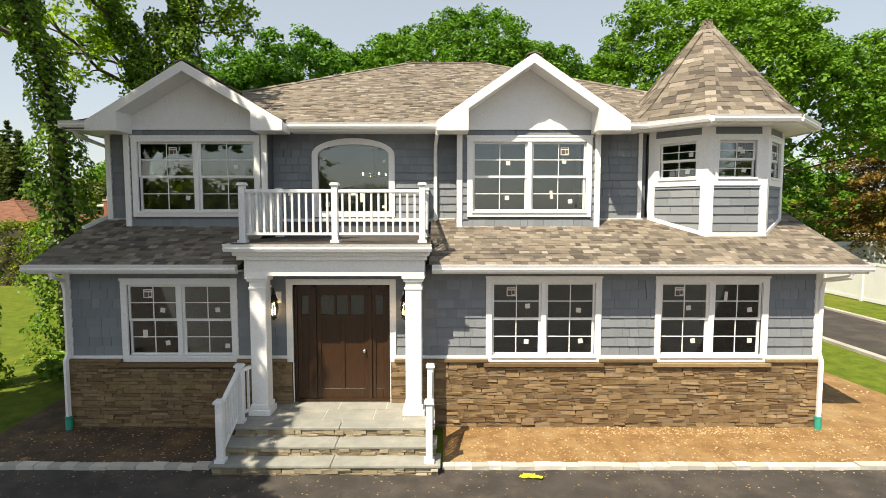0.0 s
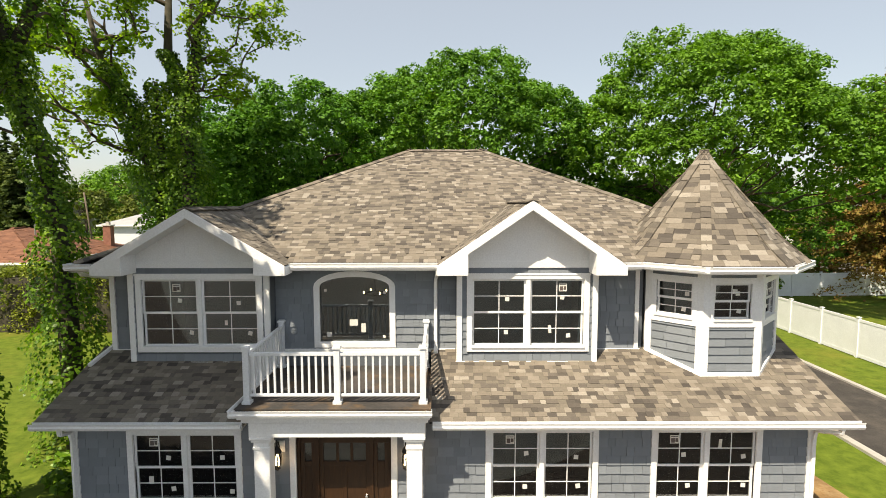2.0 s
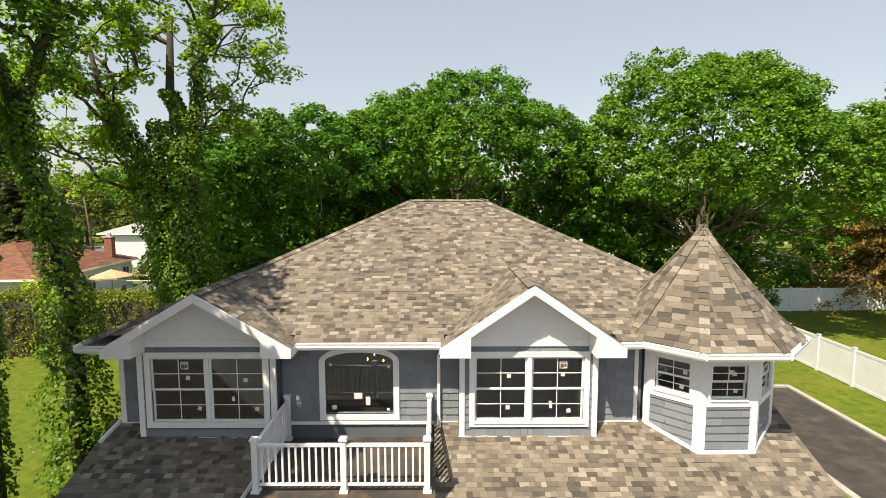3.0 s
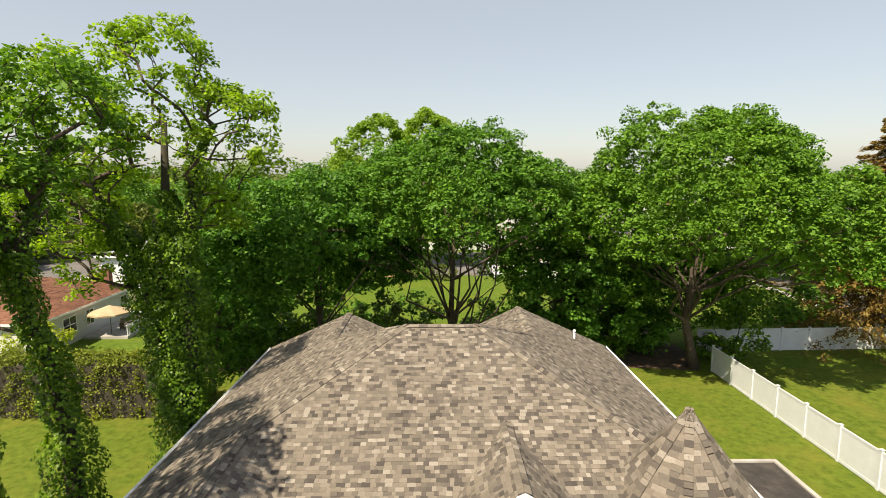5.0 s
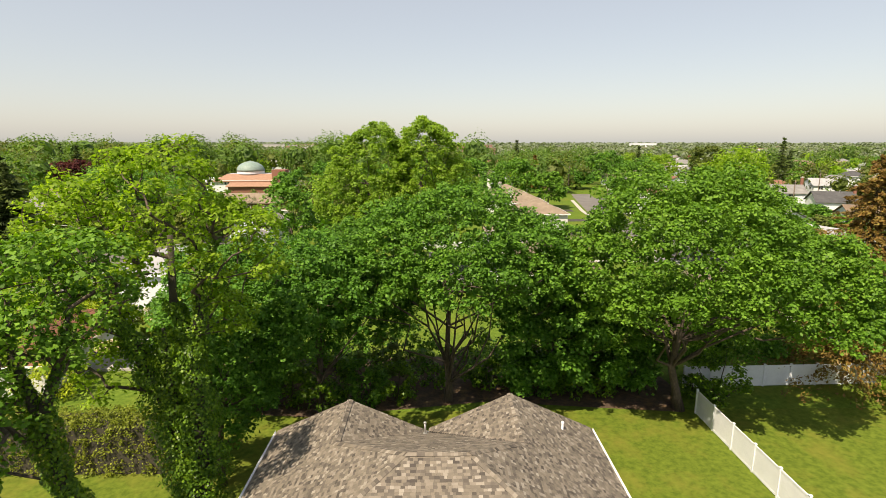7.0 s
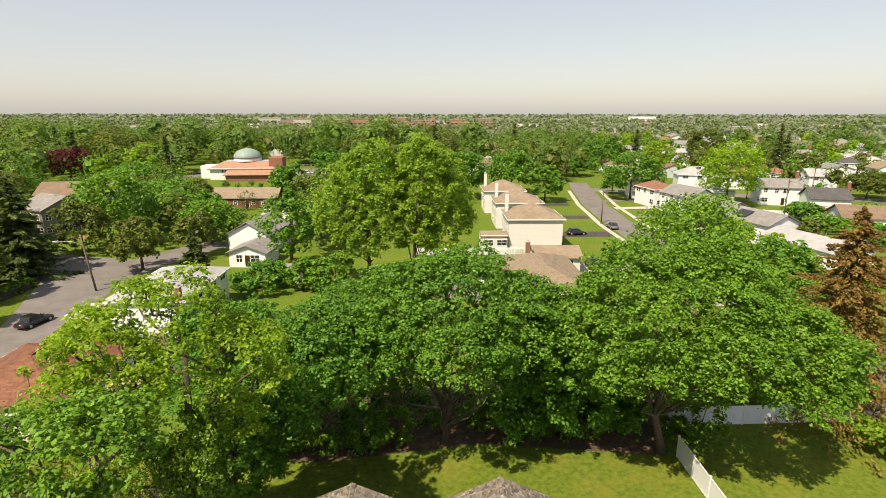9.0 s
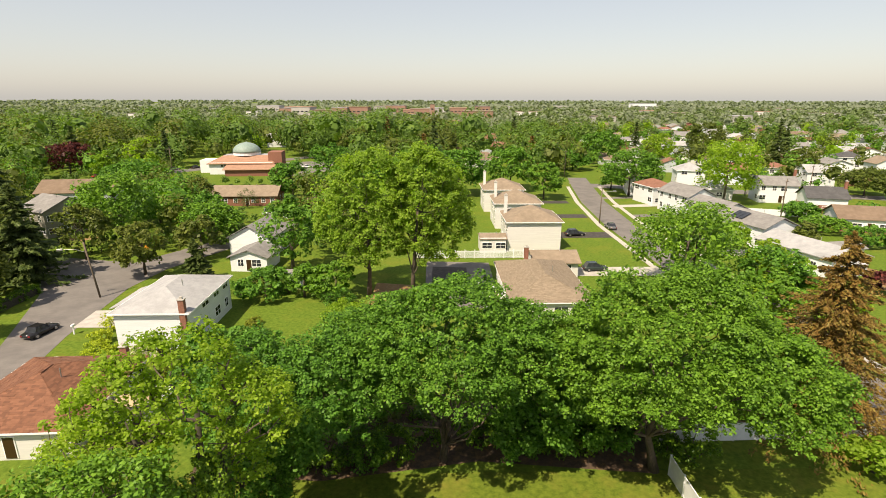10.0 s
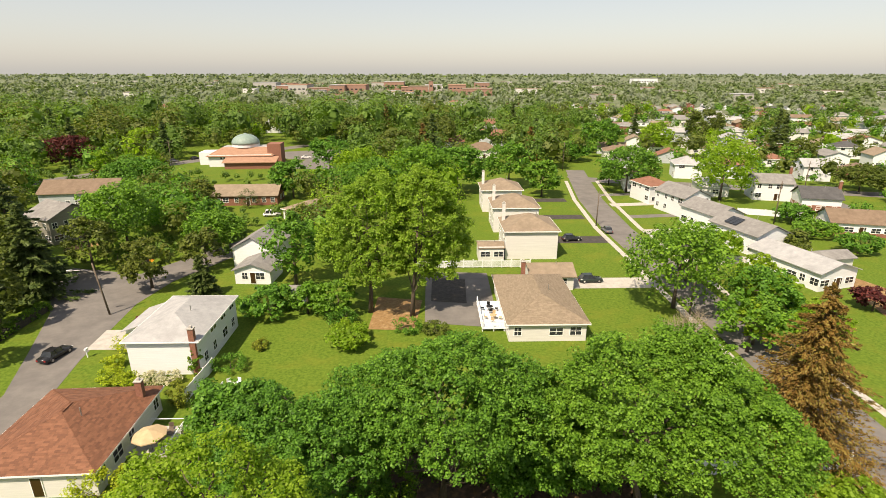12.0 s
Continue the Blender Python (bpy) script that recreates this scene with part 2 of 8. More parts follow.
M_IVYBARK = surface("ivied_bark", (0.03, 0.028, 0.018), (0.07, 0.06, 0.04), 4, 30, 0.95, 0.8)
M_LEAF = foliage("maple_leaf", [(0.0, (0.045, 0.124, 0.013)), (0.5, (0.088, 0.225, 0.025)), (1.0, (0.155, 0.325, 0.042))])
M_LEAF_R = foliage("maple_leaf_warm", [(0.0, (0.064, 0.148, 0.013)), (0.5, (0.114, 0.25, 0.024)), (1.0, (0.185, 0.35, 0.04))])
M_LEAF_Y = foliage("young_leaf", [(0.0, (0.14, 0.24, 0.018)), (0.5, (0.24, 0.38, 0.036)), (1.0, (0.35, 0.51, 0.065))], 0.58)
M_TALLLEAF = foliage("feathery_leaf", [(0.0, (0.14, 0.235, 0.026)), (0.5, (0.235, 0.37, 0.046)), (1.0, (0.33, 0.48, 0.075))], 0.52)
# distance haze is put into the next two leaf colours, paler and greyer
M_HAZELEAF = foliage("hazed_leaf", [(0.0, (0.18, 0.215, 0.155)), (0.5, (0.215, 0.255, 0.185)), (1.0, (0.25, 0.29, 0.215))])
M_HALFHAZELEAF = foliage("half_hazed_leaf", [(0.0, (0.10, 0.145, 0.055)), (0.5, (0.135, 0.19, 0.072)), (1.0, (0.172, 0.228, 0.095))])
M_WOODS = foliage("woods_leaf", [(0.0, (0.065, 0.125, 0.024)), (0.5, (0.11, 0.2, 0.038)), (1.0, (0.165, 0.27, 0.055))], 0.4)
M_LEAF_D = foliage("dull_leaf", [(0.0, (0.065, 0.092, 0.017)), (0.5, (0.108, 0.143, 0.026)), (1.0, (0.152, 0.19, 0.036))])
M_IVY = foliage("ivy_leaf", [(0.0, (0.048, 0.11, 0.012)), (0.6, (0.11, 0.22, 0.019)), (1.0, (0.22, 0.37, 0.03))], 0.38, 0.4)
M_HEDGE = foliage("hedge_leaf", [(0.0, (0.10, 0.12, 0.013)), (0.5, (0.17, 0.205, 0.022)), (1.0, (0.25, 0.295, 0.034))], 0.3)
M_NEEDLE = foliage("conifer_needle", [(0.0, (0.042, 0.072, 0.02)), (0.5, (0.068, 0.11, 0.03)), (1.0, (0.105, 0.15, 0.044))], 0.25)
M_RUST = foliage("rusty_needle", [(0.0, (0.115, 0.066, 0.02)), (0.5, (0.205, 0.126, 0.034)), (1.0, (0.235, 0.20, 0.055))], 0.25)
M_PURPLE = foliage("purple_leaf", [(0.0, (0.05, 0.010, 0.012)), (0.5, (0.09, 0.018, 0.02)), (1.0, (0.14, 0.035, 0.03))], 0.25)
M_BLOOM = foliage("blossom", [(0.0, (0.2, 0.25, 0.08)), (0.4, (0.5, 0.48, 0.38)), (1.0, (0.7, 0.68, 0.6))], 0.3)
M_LIME = foliage("lime_leaf", [(0.0, (0.20, 0.25, 0.014)), (0.5, (0.34, 0.42, 0.025)), (1.0, (0.48, 0.56, 0.05))], 0.35)

# ---- ground ----
def sheet(name, pts, z, material, label, category, thick=0.0):
    g = Geo()
    if thick:
        g.slab([(x, y, z - thick) for x, y in pts], (0, 0, thick))
    else:
        g.poly([(x, y, z) for x, y in pts])
    return solid(name, g, material, label, category, "structure")


g = Geo()
R = 4800
ring = [(R * math.cos(i * math.pi / 24), R * math.sin(i * math.pi / 24), 0) for i in range(48)]
g.poly(ring)
solid("ground", g, M_GRASS, "mown green lawn reaching to the far suburb", "ground", "structure")
sheet("lawn", [(-44, 8.5), (42, 8.5), (42, 37), (-44, 37)], 0.006, M_LAWN, "sun-dried yellowish green lawn round the house", "lawn")
sheet("far_ground", [(-520, 440), (520, 440), (4300, 2500), (3300, 3400), (-3300, 3400), (-4300, 2500)], 0.02, M_HAZEGROUND, "far ground with distance haze put into its dull green", "ground")
sheet("driveway", [(-90, -34), (90, -34), (90, 8.3), (-90, 8.3)], 0.012, M_ASPHALT, "dark asphalt driveway before the house", "driveway")
# unseen sheet, added so the house windows don't mirror bright lawn
sheet("woodland_floor", [(-170, -150), (170, -150), (90, -34), (-90, -34)], 0.01, M_DARKGROUND, "unseen dark ground added behind to darken window reflections", "soil")
sheet("side_driveway", [(12.55, 8.2), (16.4, 8.2), (16.4, 24.3), (12.55, 24.3)], 0.016, M_ASPHALT, "dark asphalt driveway beside the house", "driveway")
sheet("soil_bed_right", [(0.0, 8.4), (10.4, 8.4), (9.9, 14), (10.3, 22), (7.2, 22), (7.2, 10.2), (0.0, 10.2)], 0.02, M_SOIL, "bare sandy orange soil along the house wall", "soil")
# left bed in a darker colour than the right one
sheet("soil_bed_left", [(-8.2, 8.4), (-3.6, 8.4), (-3.6, 10.2), (-7.2, 10.2), (-7.2, 14), (-8.6, 12)], 0.02, M_DARKGROUND, "darker bare soil bed along the left front wall", "soil")

# canopy shade painted as a dark sheet on the lawn
sheet("leaf_litter", [(-20, 37.2), (-9, 36.2), (4, 38.4), (12, 37.4), (18.5, 36.6), (20, 39.5), (19, 47), (4, 47.5), (-6, 47), (-20, 47)], 0.016, M_DARKGROUND, "dark ground sheet standing for the shade beneath the maples", "soil")

# ---- the house ----
house = thing("house", "two-storey blue-grey shingled house with turret and stone base", "house", (0, 16, 0), inplace=True)
XL, XR, YF, YU, YB = -7.22, 7.22, 10.0, 11.65, 23.9
PORCH = 0.5


def plate(g, us, zs, filled, v0, v1, m=None):
    """One connected board from v0 to v1: the cells of the grid us by zs that filled(u, z) names at their middles."""
    nu, nz = len(us) - 1, len(zs) - 1
    full = [[filled((us[i] + us[i + 1]) / 2, (zs[k] + zs[k + 1]) / 2) for k in range(nz)] for i in range(nu)]
    seen = {}

    def at(i, k, v):
        if (i, k, v) not in seen:
            p = Vector((us[i], v1 if v else v0, zs[k]))
            seen[i, k, v] = len(g.v)
            g.v.append(tuple(m @ p if m else p))
        return seen[i, k, v]

    for i in range(nu):
        for k in range(nz):
            if not full[i][k]:
                continue
            g.f.append((at(i, k, 0), at(i + 1, k, 0), at(i + 1, k + 1, 0), at(i, k + 1, 0)))
            g.f.append((at(i, k, 1), at(i, k + 1, 1), at(i + 1, k + 1, 1), at(i + 1, k, 1)))
            if i == 0 or not full[i - 1][k]:
                g.f.append((at(i, k, 0), at(i, k + 1, 0), at(i, k + 1, 1), at(i, k, 1)))
            if i == nu - 1 or not full[i + 1][k]:
                g.f.append((at(i + 1, k, 0), at(i + 1, k, 1), at(i + 1, k + 1, 1), at(i + 1, k + 1, 0)))
            if k == 0 or not full[i][k - 1]:
                g.f.append((at(i, k, 0), at(i, k, 1), at(i + 1, k, 1), at(i + 1, k, 0)))
            if k == nz - 1 or not full[i][k + 1]:
                g.f.append((at(i, k + 1, 0), at(i + 1, k + 1, 0), at(i + 1, k + 1, 1), at(i, k + 1, 1)))
    return g


def wall_boxes(g, u0, u1, z0, z1, v0, v1, holes, m=None):
    """A wall with rectangular openings (u0, u1, z0, z1), as one connected board."""
    us = sorted({u0, u1, *[h[0] for h in holes], *[h[1] for h in holes]})
    zs = sorted({z0, z1, *[min(max(h[2], z0), z1) for h in holes], *[min(max(h[3], z0), z1) for h in holes]})
    return plate(g, us, zs, lambda u, z: not any(h[0] < u < h[1] and h[2] < z < h[3] for h in holes), v0, v1, m)


W_LOW = [(-6.05, -4.05, 1.42, 2.80), (0.94, 2.92, 1.42, 2.84), (4.18, 6.12, 1.42, 2.84)]
DOOR = (-2.88, -1.02, PORCH, 2.80)
W_BAY1, W_BAY2 = (-6.46, -3.99, 4.2, 5.66), (0.63, 3.03, 4.2, 5.66)
ARCH = (-2.74, -1.19, 4.2, 5.68)

low = Geo()
wall_boxes(low, XL, XR, -0.3, 3.2, YF, YF + 0.16, [*W_LOW, DOOR])
part("wall", low, M_SIDING, house, "blue-grey lower front wall")
part("wall", Geo().box(XL, XL + 0.16, YF + 0.16, YB, -0.3, 3.2), M_SIDING, house)
part("wall", Geo().box(XR - 0.16, XR, YF + 0.16, YB, -0.3, 3.2), M_SIDING, house)
part("wall", Geo().box(XL, XR, YB, YB + 0.16, -0.3, 6.0), M_SIDING, house)
up = Geo()
XUL, XUR = -7.36, 7.3
wall_boxes(up, XUL, 4.45, 3.2, 6.02, YU, YU + 0.16, [(-6.5, -3.95, 3.9, 5.9), (0.6, 3.06, 3.9, 5.9), ARCH])
part("wall", up, M_SIDING, house, "blue-grey upper front wall")
part("wall", Geo().box(XUL, XUL + 0.16, YU + 0.16, YB, 3.2, 6.02), M_SIDING, house)
part("wall", Geo().box(XUR - 0.16, XUR, 12.9, YB, 3.2, 6.02), M_SIDING, house)
bays = []
for a, b, hole in ((-6.72, -3.74, W_BAY1), (0.31, 3.31, W_BAY2)):
    g = Geo()
    wall_boxes(g, a, b, 3.7, 6.0, 11.25, 11.37, [hole])
    g.box(a, a + 0.1, 11.37, YU, 3.7, 6.0).box(b - 0.1, b, 11.37, YU, 3.7, 6.0)
    bays.append(part("bay_wall", g, M_SIDING, house, "blue-grey projecting bay wall"))
g = Geo()
g.box(XL + 0.2, XR - 0.2, YF + 0.2, YB, 3.0, 3.12).box(XL + 0.2, XR - 0.2, YF + 0.2, YB, 0.38, 0.48)
g.box(XL + 0.2, XR - 0.2, YF + 4.2, YF + 4.3, 0.4, 6.0)
part("inner_wall", g, M_INSIDE, house, "plain plaster partition and floors inside")
for x in (-3.4, 0.1, 3.5):
    part("inner_wall", Geo().box(x, x + 0.1, YF + 0.2, YF + 4.2, 0.48, 3.0), M_INSIDE, house)
    part("inner_wall", Geo().box(x, x + 0.1, YU + 0.2, YF + 4.2, 3.12, 5.86), M_INSIDE, house)
part("inner_ceiling", Geo().box(XUL + 0.2, XUR - 0.2, YU + 0.17, YB, 5.86, 5.9), M_INSIDE, house)

# turret
TX, TY, TR = 5.96, 12.19, 1.54


def oct_pt(k, r, z, cx=TX, cy=TY):
    w = radians(22.5 + 45 * k)
    return Vector((cx + r * math.cos(w), cy + r * math.sin(w), z))


def face_frame(k):
    """The frame of the turret's face between corner k and k + 1: u along, -v outward, z up; and its width."""
    a, b = oct_pt(k, TR, 0), oct_pt(k + 1, TR, 0)
    u = (b - a).normalized()
    out = Vector((u.y, -u.x, 0))
    m = Matrix(((u.x, -out.x, 0, a.x), (u.y, -out.y, 0, a.y), (0, 0, 1, 0), (0, 0, 0, 1)))
    return m, (b - a).length


TW = (0.21, 0.97, 4.88, 5.63)
turret_faces = []
for k in (4, 5, 6, 7):
    m, w = face_frame(k)
    g = Geo()
    wall_boxes(g, 0, w, 3.3, 6.0, 0, 0.12, [TW] if k < 7 else [], m)
    turret_faces.append((part("turret_wall", g, M_SIDING, house, "blue-grey turret wall face"), m, w))
g = Geo()
g.slab([oct_pt(k, TR - 0.13, 3.3) for k in range(8)], (0, 0, 0.1))
g.slab([oct_pt(k, TR - 0.13, 5.9) for k in range(8)], (0, 0, 0.08))
for k in (0, 1, 2, 3):
    m, w = face_frame(k)
    g.box(0, w, 0, 0.1, 3.3, 6.0, m)
part("turret_lining", g, M_INSIDE, house, "plain turret lining")

# ---- roofs ----
EZ, SF, SL, SR = 6.03, 0.465, 0.447, 0.462
RY, RZ = 17.5, 9.0
RXL, RXR = -1.1, 1.3
EXL, EXR, EYF, EYB = -7.76, 7.76, 11.1, 24.15
AX, BX = -4.14, 3.67
AZ, BZ = EZ + SL * (AX - EXL), EZ + SR * (EXR - BX)
AY, BY = RY + (RZ - AZ) / SF, RY + (RZ - BZ) / SF
VX = -0.3
VZL, VZR = AZ - SL * (VX - AX), BZ - SR * (BX - VX)
VY = RY + (RZ - 6.03) / SF
FACES = {
    "front": [(EXL + 0.23, EYF + 0.22, EZ + 0.22 * SF), (EXR - 0.22, EYF + 0.22, EZ + 0.22 * SF), (RXR, RY, RZ), (RXL, RY, RZ)],
    "eave_middle": [(-3.3, EYF, EZ), (-0.04, EYF, EZ), (-0.04, EYF + 0.22, EZ + 0.22 * SF), (-3.3, EYF + 0.22, EZ + 0.22 * SF)],
    "eave_right": [(3.7, EYF, EZ), (4.7, EYF, EZ), (4.7, EYF + 0.22, EZ + 0.22 * SF), (3.7, EYF + 0.22, EZ + 0.22 * SF)],
    "left": [(EXL, EYB, EZ), (EXL, EYF, EZ), (RXL, RY, RZ), (AX, AY, AZ), (AX, EYB, AZ)],
    "right": [(EXR, EYF, EZ), (EXR, EYB, EZ), (BX, EYB, BZ), (BX, BY, BZ), (RXR, RY, RZ)],
    "wing_left": [(VX, EYB, VZL), (AX, EYB, AZ), (AX, AY, AZ), (VX, VY, VZL)],
    "wing_right": [(BX, EYB, BZ), (VX, EYB, VZR), (VX, VY, VZR), (BX, BY, BZ)],
    "rear": [(RXR, RY, RZ), (BX, BY, BZ), (VX, VY, 6.03), (AX, AY, AZ), (RXL, RY, RZ)],
}
SHED0, SHEDS = 3.22, 0.385
SHEDX0, SHEDX1 = -7.62, 7.78


def shed_z(y):
    return SHED0 + SHEDS * (y - 9.55)


FACES_SHED = {"shed_left": [(SHEDX0, 9.55, shed_z(9.55)), (-3.7, 9.55, shed_z(9.55)), (-3.7, 11.7, shed_z(11.7)), (SHEDX0, 11.7, shed_z(11.7))],
              "shed_right": [(-0.26, 9.55, shed_z(9.55)), (SHEDX1, 9.55, shed_z(9.55)), (SHEDX1, 13.2, shed_z(13.2)), (7.2, 13.2, shed_z(13.2)), (7.2, 11.7, shed_z(11.7)), (-0.26, 11.7, shed_z(11.7))]}
# gables: apex x, apex z, half width, eave z
GABLES = [(-5.19, 7.17, 1.96, 6.01), (1.815, 7.325, 1.92, 6.01)]
GY = 10.66
FACES_GABLE = {}
for i, (gx, gz, hw, ez) in enumerate(GABLES):
    back = EYF + (gz - EZ) / SF + 0.1
    FACES_GABLE["gable_left%d" % i] = [(gx - hw, EYF + 0.05, ez), (gx - hw, GY + 0.025, ez), (gx, GY + 0.025, gz), (gx, back, gz)]
    FACES_GABLE["gable_right%d" % i] = [(gx + hw, GY + 0.025, ez), (gx + hw, EYF + 0.05, ez), (gx, back, gz), (gx, GY + 0.025, gz)]
TE = [(2.12, 6.04), (1.60, 6.50), (0.0, 8.44)]


def roof_slab(name, faces, label):
    g = Geo()
    for pts in faces:
        n = (Vector(pts[1]) - Vector(pts[0])).cross(Vector(pts[2]) - Vector(pts[1])).normalized()
        if n.z < 0:
            n = -n
        g.slab(pts, n * -0.05)
    return part(name, g, M_FELT, house, label)


main_roof = roof_slab("roof", FACES.values(), "hipped roof of mixed brown asphalt shingles")
shed_roofs = [roof_slab("lower_roof", [f], "low skirt roof of mixed brown asphalt shingles") for f in FACES_SHED.values()]
shed_roof = shed_roofs[1]
fg = list(FACES_GABLE.values())
gable_roofs = [roof_slab("gable_roof", fg[:2], "small gable roof of brown asphalt shingles"), roof_slab("gable_roof", fg[2:], "small gable roof of brown asphalt shingles")]
g = Geo()
for k in range(8):
    a, b = oct_pt(k, TE[0][0], TE[0][1]), oct_pt(k + 1, TE[0][0], TE[0][1])
    c, d = oct_pt(k, TE[1][0], TE[1][1]), oct_pt(k + 1, TE[1][0], TE[1][1])
    g.poly([a, b, d, c]).poly([c, d, (TX, TY, TE[2][1])])
turret_roof = part("turret_roof", g, M_FELT, house, "steep eight-sided spire of brown asphalt shingles")

# soffits, fascias, gutters
def gutter(p, q, z, name="gutter", deep=0.13, out=0.12):
    """A gutter from p to q (x, y), hung outside an eave on its right hand."""
    a, b = Vector((*p, 0)), Vector((*q, 0))
    u = (b - a).normalized()
    o = Vector((u.y, -u.x, 0))
    g = Geo()
    prof = [(0, z), (out * 0.8, z + 0.0), (out, z + 0.05), (out * 0.85, z + 0.08), (out, z + deep), (out - 0.015, z + deep), (out * 0.72, z + 0.085), (out * 0.8, z + 0.03), (0.012, z + 0.02), (0.012, z + deep), (0, z + deep)]
    k, n = len(prof), 0
    for end in (a, b):
        g.v += [tuple(end + o * s + Vector((0, 0, h))) for s, h in prof]
    for i in range(k):
        j = (i + 1) % k
        g.f.append((i, j, k + j, k + i))
    g.f += [tuple(range(k - 1, -1, -1)), tuple(range(k, 2 * k))]
    return part(name, g, M_WHITE, house, "white metal eaves gutter")


for b in ((-3.25, -0.08, EYF + 0.02, YU, 5.88, 5.92),
          (-3.25, -0.08, EYF, EYF + 0.03, 5.86, 6.03),
          (3.76, 4.2, EYF + 0.02, YU, 5.88, 5.92),
          (3.76, 4.2, EYF, EYF + 0.03, 5.86, 6.03),
          (EXL + 0.02, -7.15, EYF - 0.2, YB, 5.88, 5.92),
          (EXL, EXL + 0.03, EYF - 0.2, EYB, 5.86, 6.02),
          (EXR - 0.6, EXR - 0.02, 13.2, YB, 5.88, 5.92),
          (EXR - 0.03, EXR, 13.2, EYB, 5.86, 6.02),
          (EXL, -7.15, EYF - 0.2, EYF - 0.17, 5.86, 6.02)):
    part("soffit", Geo().box(*b), M_WHITE, house, "white eaves board")
gutter((-3.27, EYF), (-0.06, EYF), 5.9)
gutter((3.76, EYF), (4.3, EYF), 5.9)
gutter((EXL - 0.02, EYF - 0.2), (-7.16, EYF - 0.2), 5.9)
gutter((EXL, EYB), (EXL, EYF - 0.2), 5.9)
gutter((EXR, 13.3), (EXR, EYB), 5.9)
for b in ((SHEDX0 + 0.02, -3.75, 9.57, YF, 3.08, 3.12),
          (SHEDX0, -3.75, 9.55, 9.58, 3.06, 3.21),
          (-0.2, SHEDX1 - 0.02, 9.57, YF, 3.08, 3.12),
          (-0.2, SHEDX1, 9.55, 9.58, 3.06, 3.21)):
    part("soffit", Geo().box(*b), M_WHITE, house, "white lower eaves board")
for x, s in ((SHEDX0, 1), (SHEDX1, -1)):
    y1 = 11.7 if s > 0 else 13.2
    part("rake_board", Geo().slab([(x, 9.55, 3.08), (x, y1, shed_z(y1) - 0.14), (x, y1, shed_z(y1) - 0.01), (x, 9.55, 3.21)], (0.03 * s, 0, 0)), M_WHITE, house)
    part("soffit", Geo().slab([(x + 0.03 * s, 9.6, 3.10), (x + 0.4 * s, 9.6, 3.10), (x + 0.4 * s, y1, shed_z(y1) - 0.12), (x + 0.03 * s, y1, shed_z(y1) - 0.12)], (0, 0, 0.02)), M_WHITE, house)
gutter((SHEDX0 - 0.02, 9.55), (-3.75, 9.55), 3.1)
gutter((-0.2, 9.55), (SHEDX1 + 0.02, 9.55), 3.1)

# gable faces with boards, rakes and returns
for gx, gz, hw, ez in GABLES:
    g = Geo()
    g.slab([(gx - hw + 0.35, 11.27, 5.93), (gx + hw - 0.35, 11.27, 5.93), (gx + hw - 0.35, 11.27, ez + 0.1), (gx, 11.27, gz - 0.12), (gx - hw + 0.35, 11.27, ez + 0.1)], (0, -0.04, 0))
    face = part("gable_face", g, M_WHITE, house, "white boarded gable face")
    n = 11
    for i in range(n):
        x = gx - hw + 0.45 + (2 * hw - 0.9) * i / (n - 1)
        top = gz - 0.16 - abs(x - gx) * (gz - ez) / hw
        b = Geo()
        b.box(x - 0.012, x + 0.012, 11.222, 11.232, 6.06, max(top, 6.09))
        part("batten", b, M_WHITE, face)
    b = Geo()
    b.box(gx - hw + 0.36, gx + hw - 0.36, 11.2, 11.23, 5.91, 6.05)
    part("band_board", b, M_WHITE, face)
    for s in (-1, 1):
        slope = (gz - ez) / hw
        r = Geo()
        r.slab([(gx + s * (hw + 0.02), GY, ez + 0.0), (gx, GY, gz + 0.012), (gx, GY, gz - 0.19), (gx + s * (hw + 0.02), GY, ez - 0.2)], (0, 0.03, 0))
        r.slab([(gx + s * hw, GY + 0.03, ez - 0.17), (gx, GY + 0.03, gz - 0.17), (gx, 11.25, gz - 0.17), (gx + s * hw, 11.25, ez - 0.17)], (0, 0, 0.02))
        part("rake_board", r, M_WHITE, face, bevel=0.006)
        t = Geo()
        x0, x1 = gx + s * (hw - 0.62), gx + s * (hw + 0.02)
        lo, hi = min(x0, x1), max(x0, x1)
        t.slab([(x0, GY - 0.004, ez - 0.2), (x1, GY - 0.004, ez - 0.2), (x1, GY - 0.004, ez - 0.02), (x0, GY - 0.004, ez + 0.62 * slope - 0.17)], (0, 0.55, 0))
        part("eave_return", t, M_WHITE, face, bevel=0.006)

# turret eaves
for k in range(8):
    a, b = oct_pt(k, TE[0][0] - 0.02, 5.9), oct_pt(k + 1, TE[0][0] - 0.02, 5.9)
    c, d = oct_pt(k, TR - 0.02, 5.9), oct_pt(k + 1, TR - 0.02, 5.9)
    part("turret_soffit", Geo().slab([a, b, d, c], (0, 0, 0.03)), M_WHITE, house)
    e, f = oct_pt(k, TE[0][0] + 0.02, 5.88), oct_pt(k + 1, TE[0][0] + 0.02, 5.88)
    part("turret_fascia", Geo().slab([e, f, b + Vector((0, 0, -0.02)), a + Vector((0, 0, -0.02))], (0, 0, 0.15)), M_WHITE, house)
for k in (3, 4, 5, 6, 7):
    a, b = oct_pt(k, TE[0][0] + 0.02, 0), oct_pt(k + 1, TE[0][0] + 0.02, 0)
    gutter((a.x, a.y), (b.x, b.y), 5.91)

# corner boards and skirts
def board(x0, x1, y0, y1, z0, z1, parent=house, name="corner_board", m=None, mat=M_WHITE):
    return part(name, Geo().box(x0, x1, y0, y1, z0, z1, m), mat, parent, bevel=0.006)


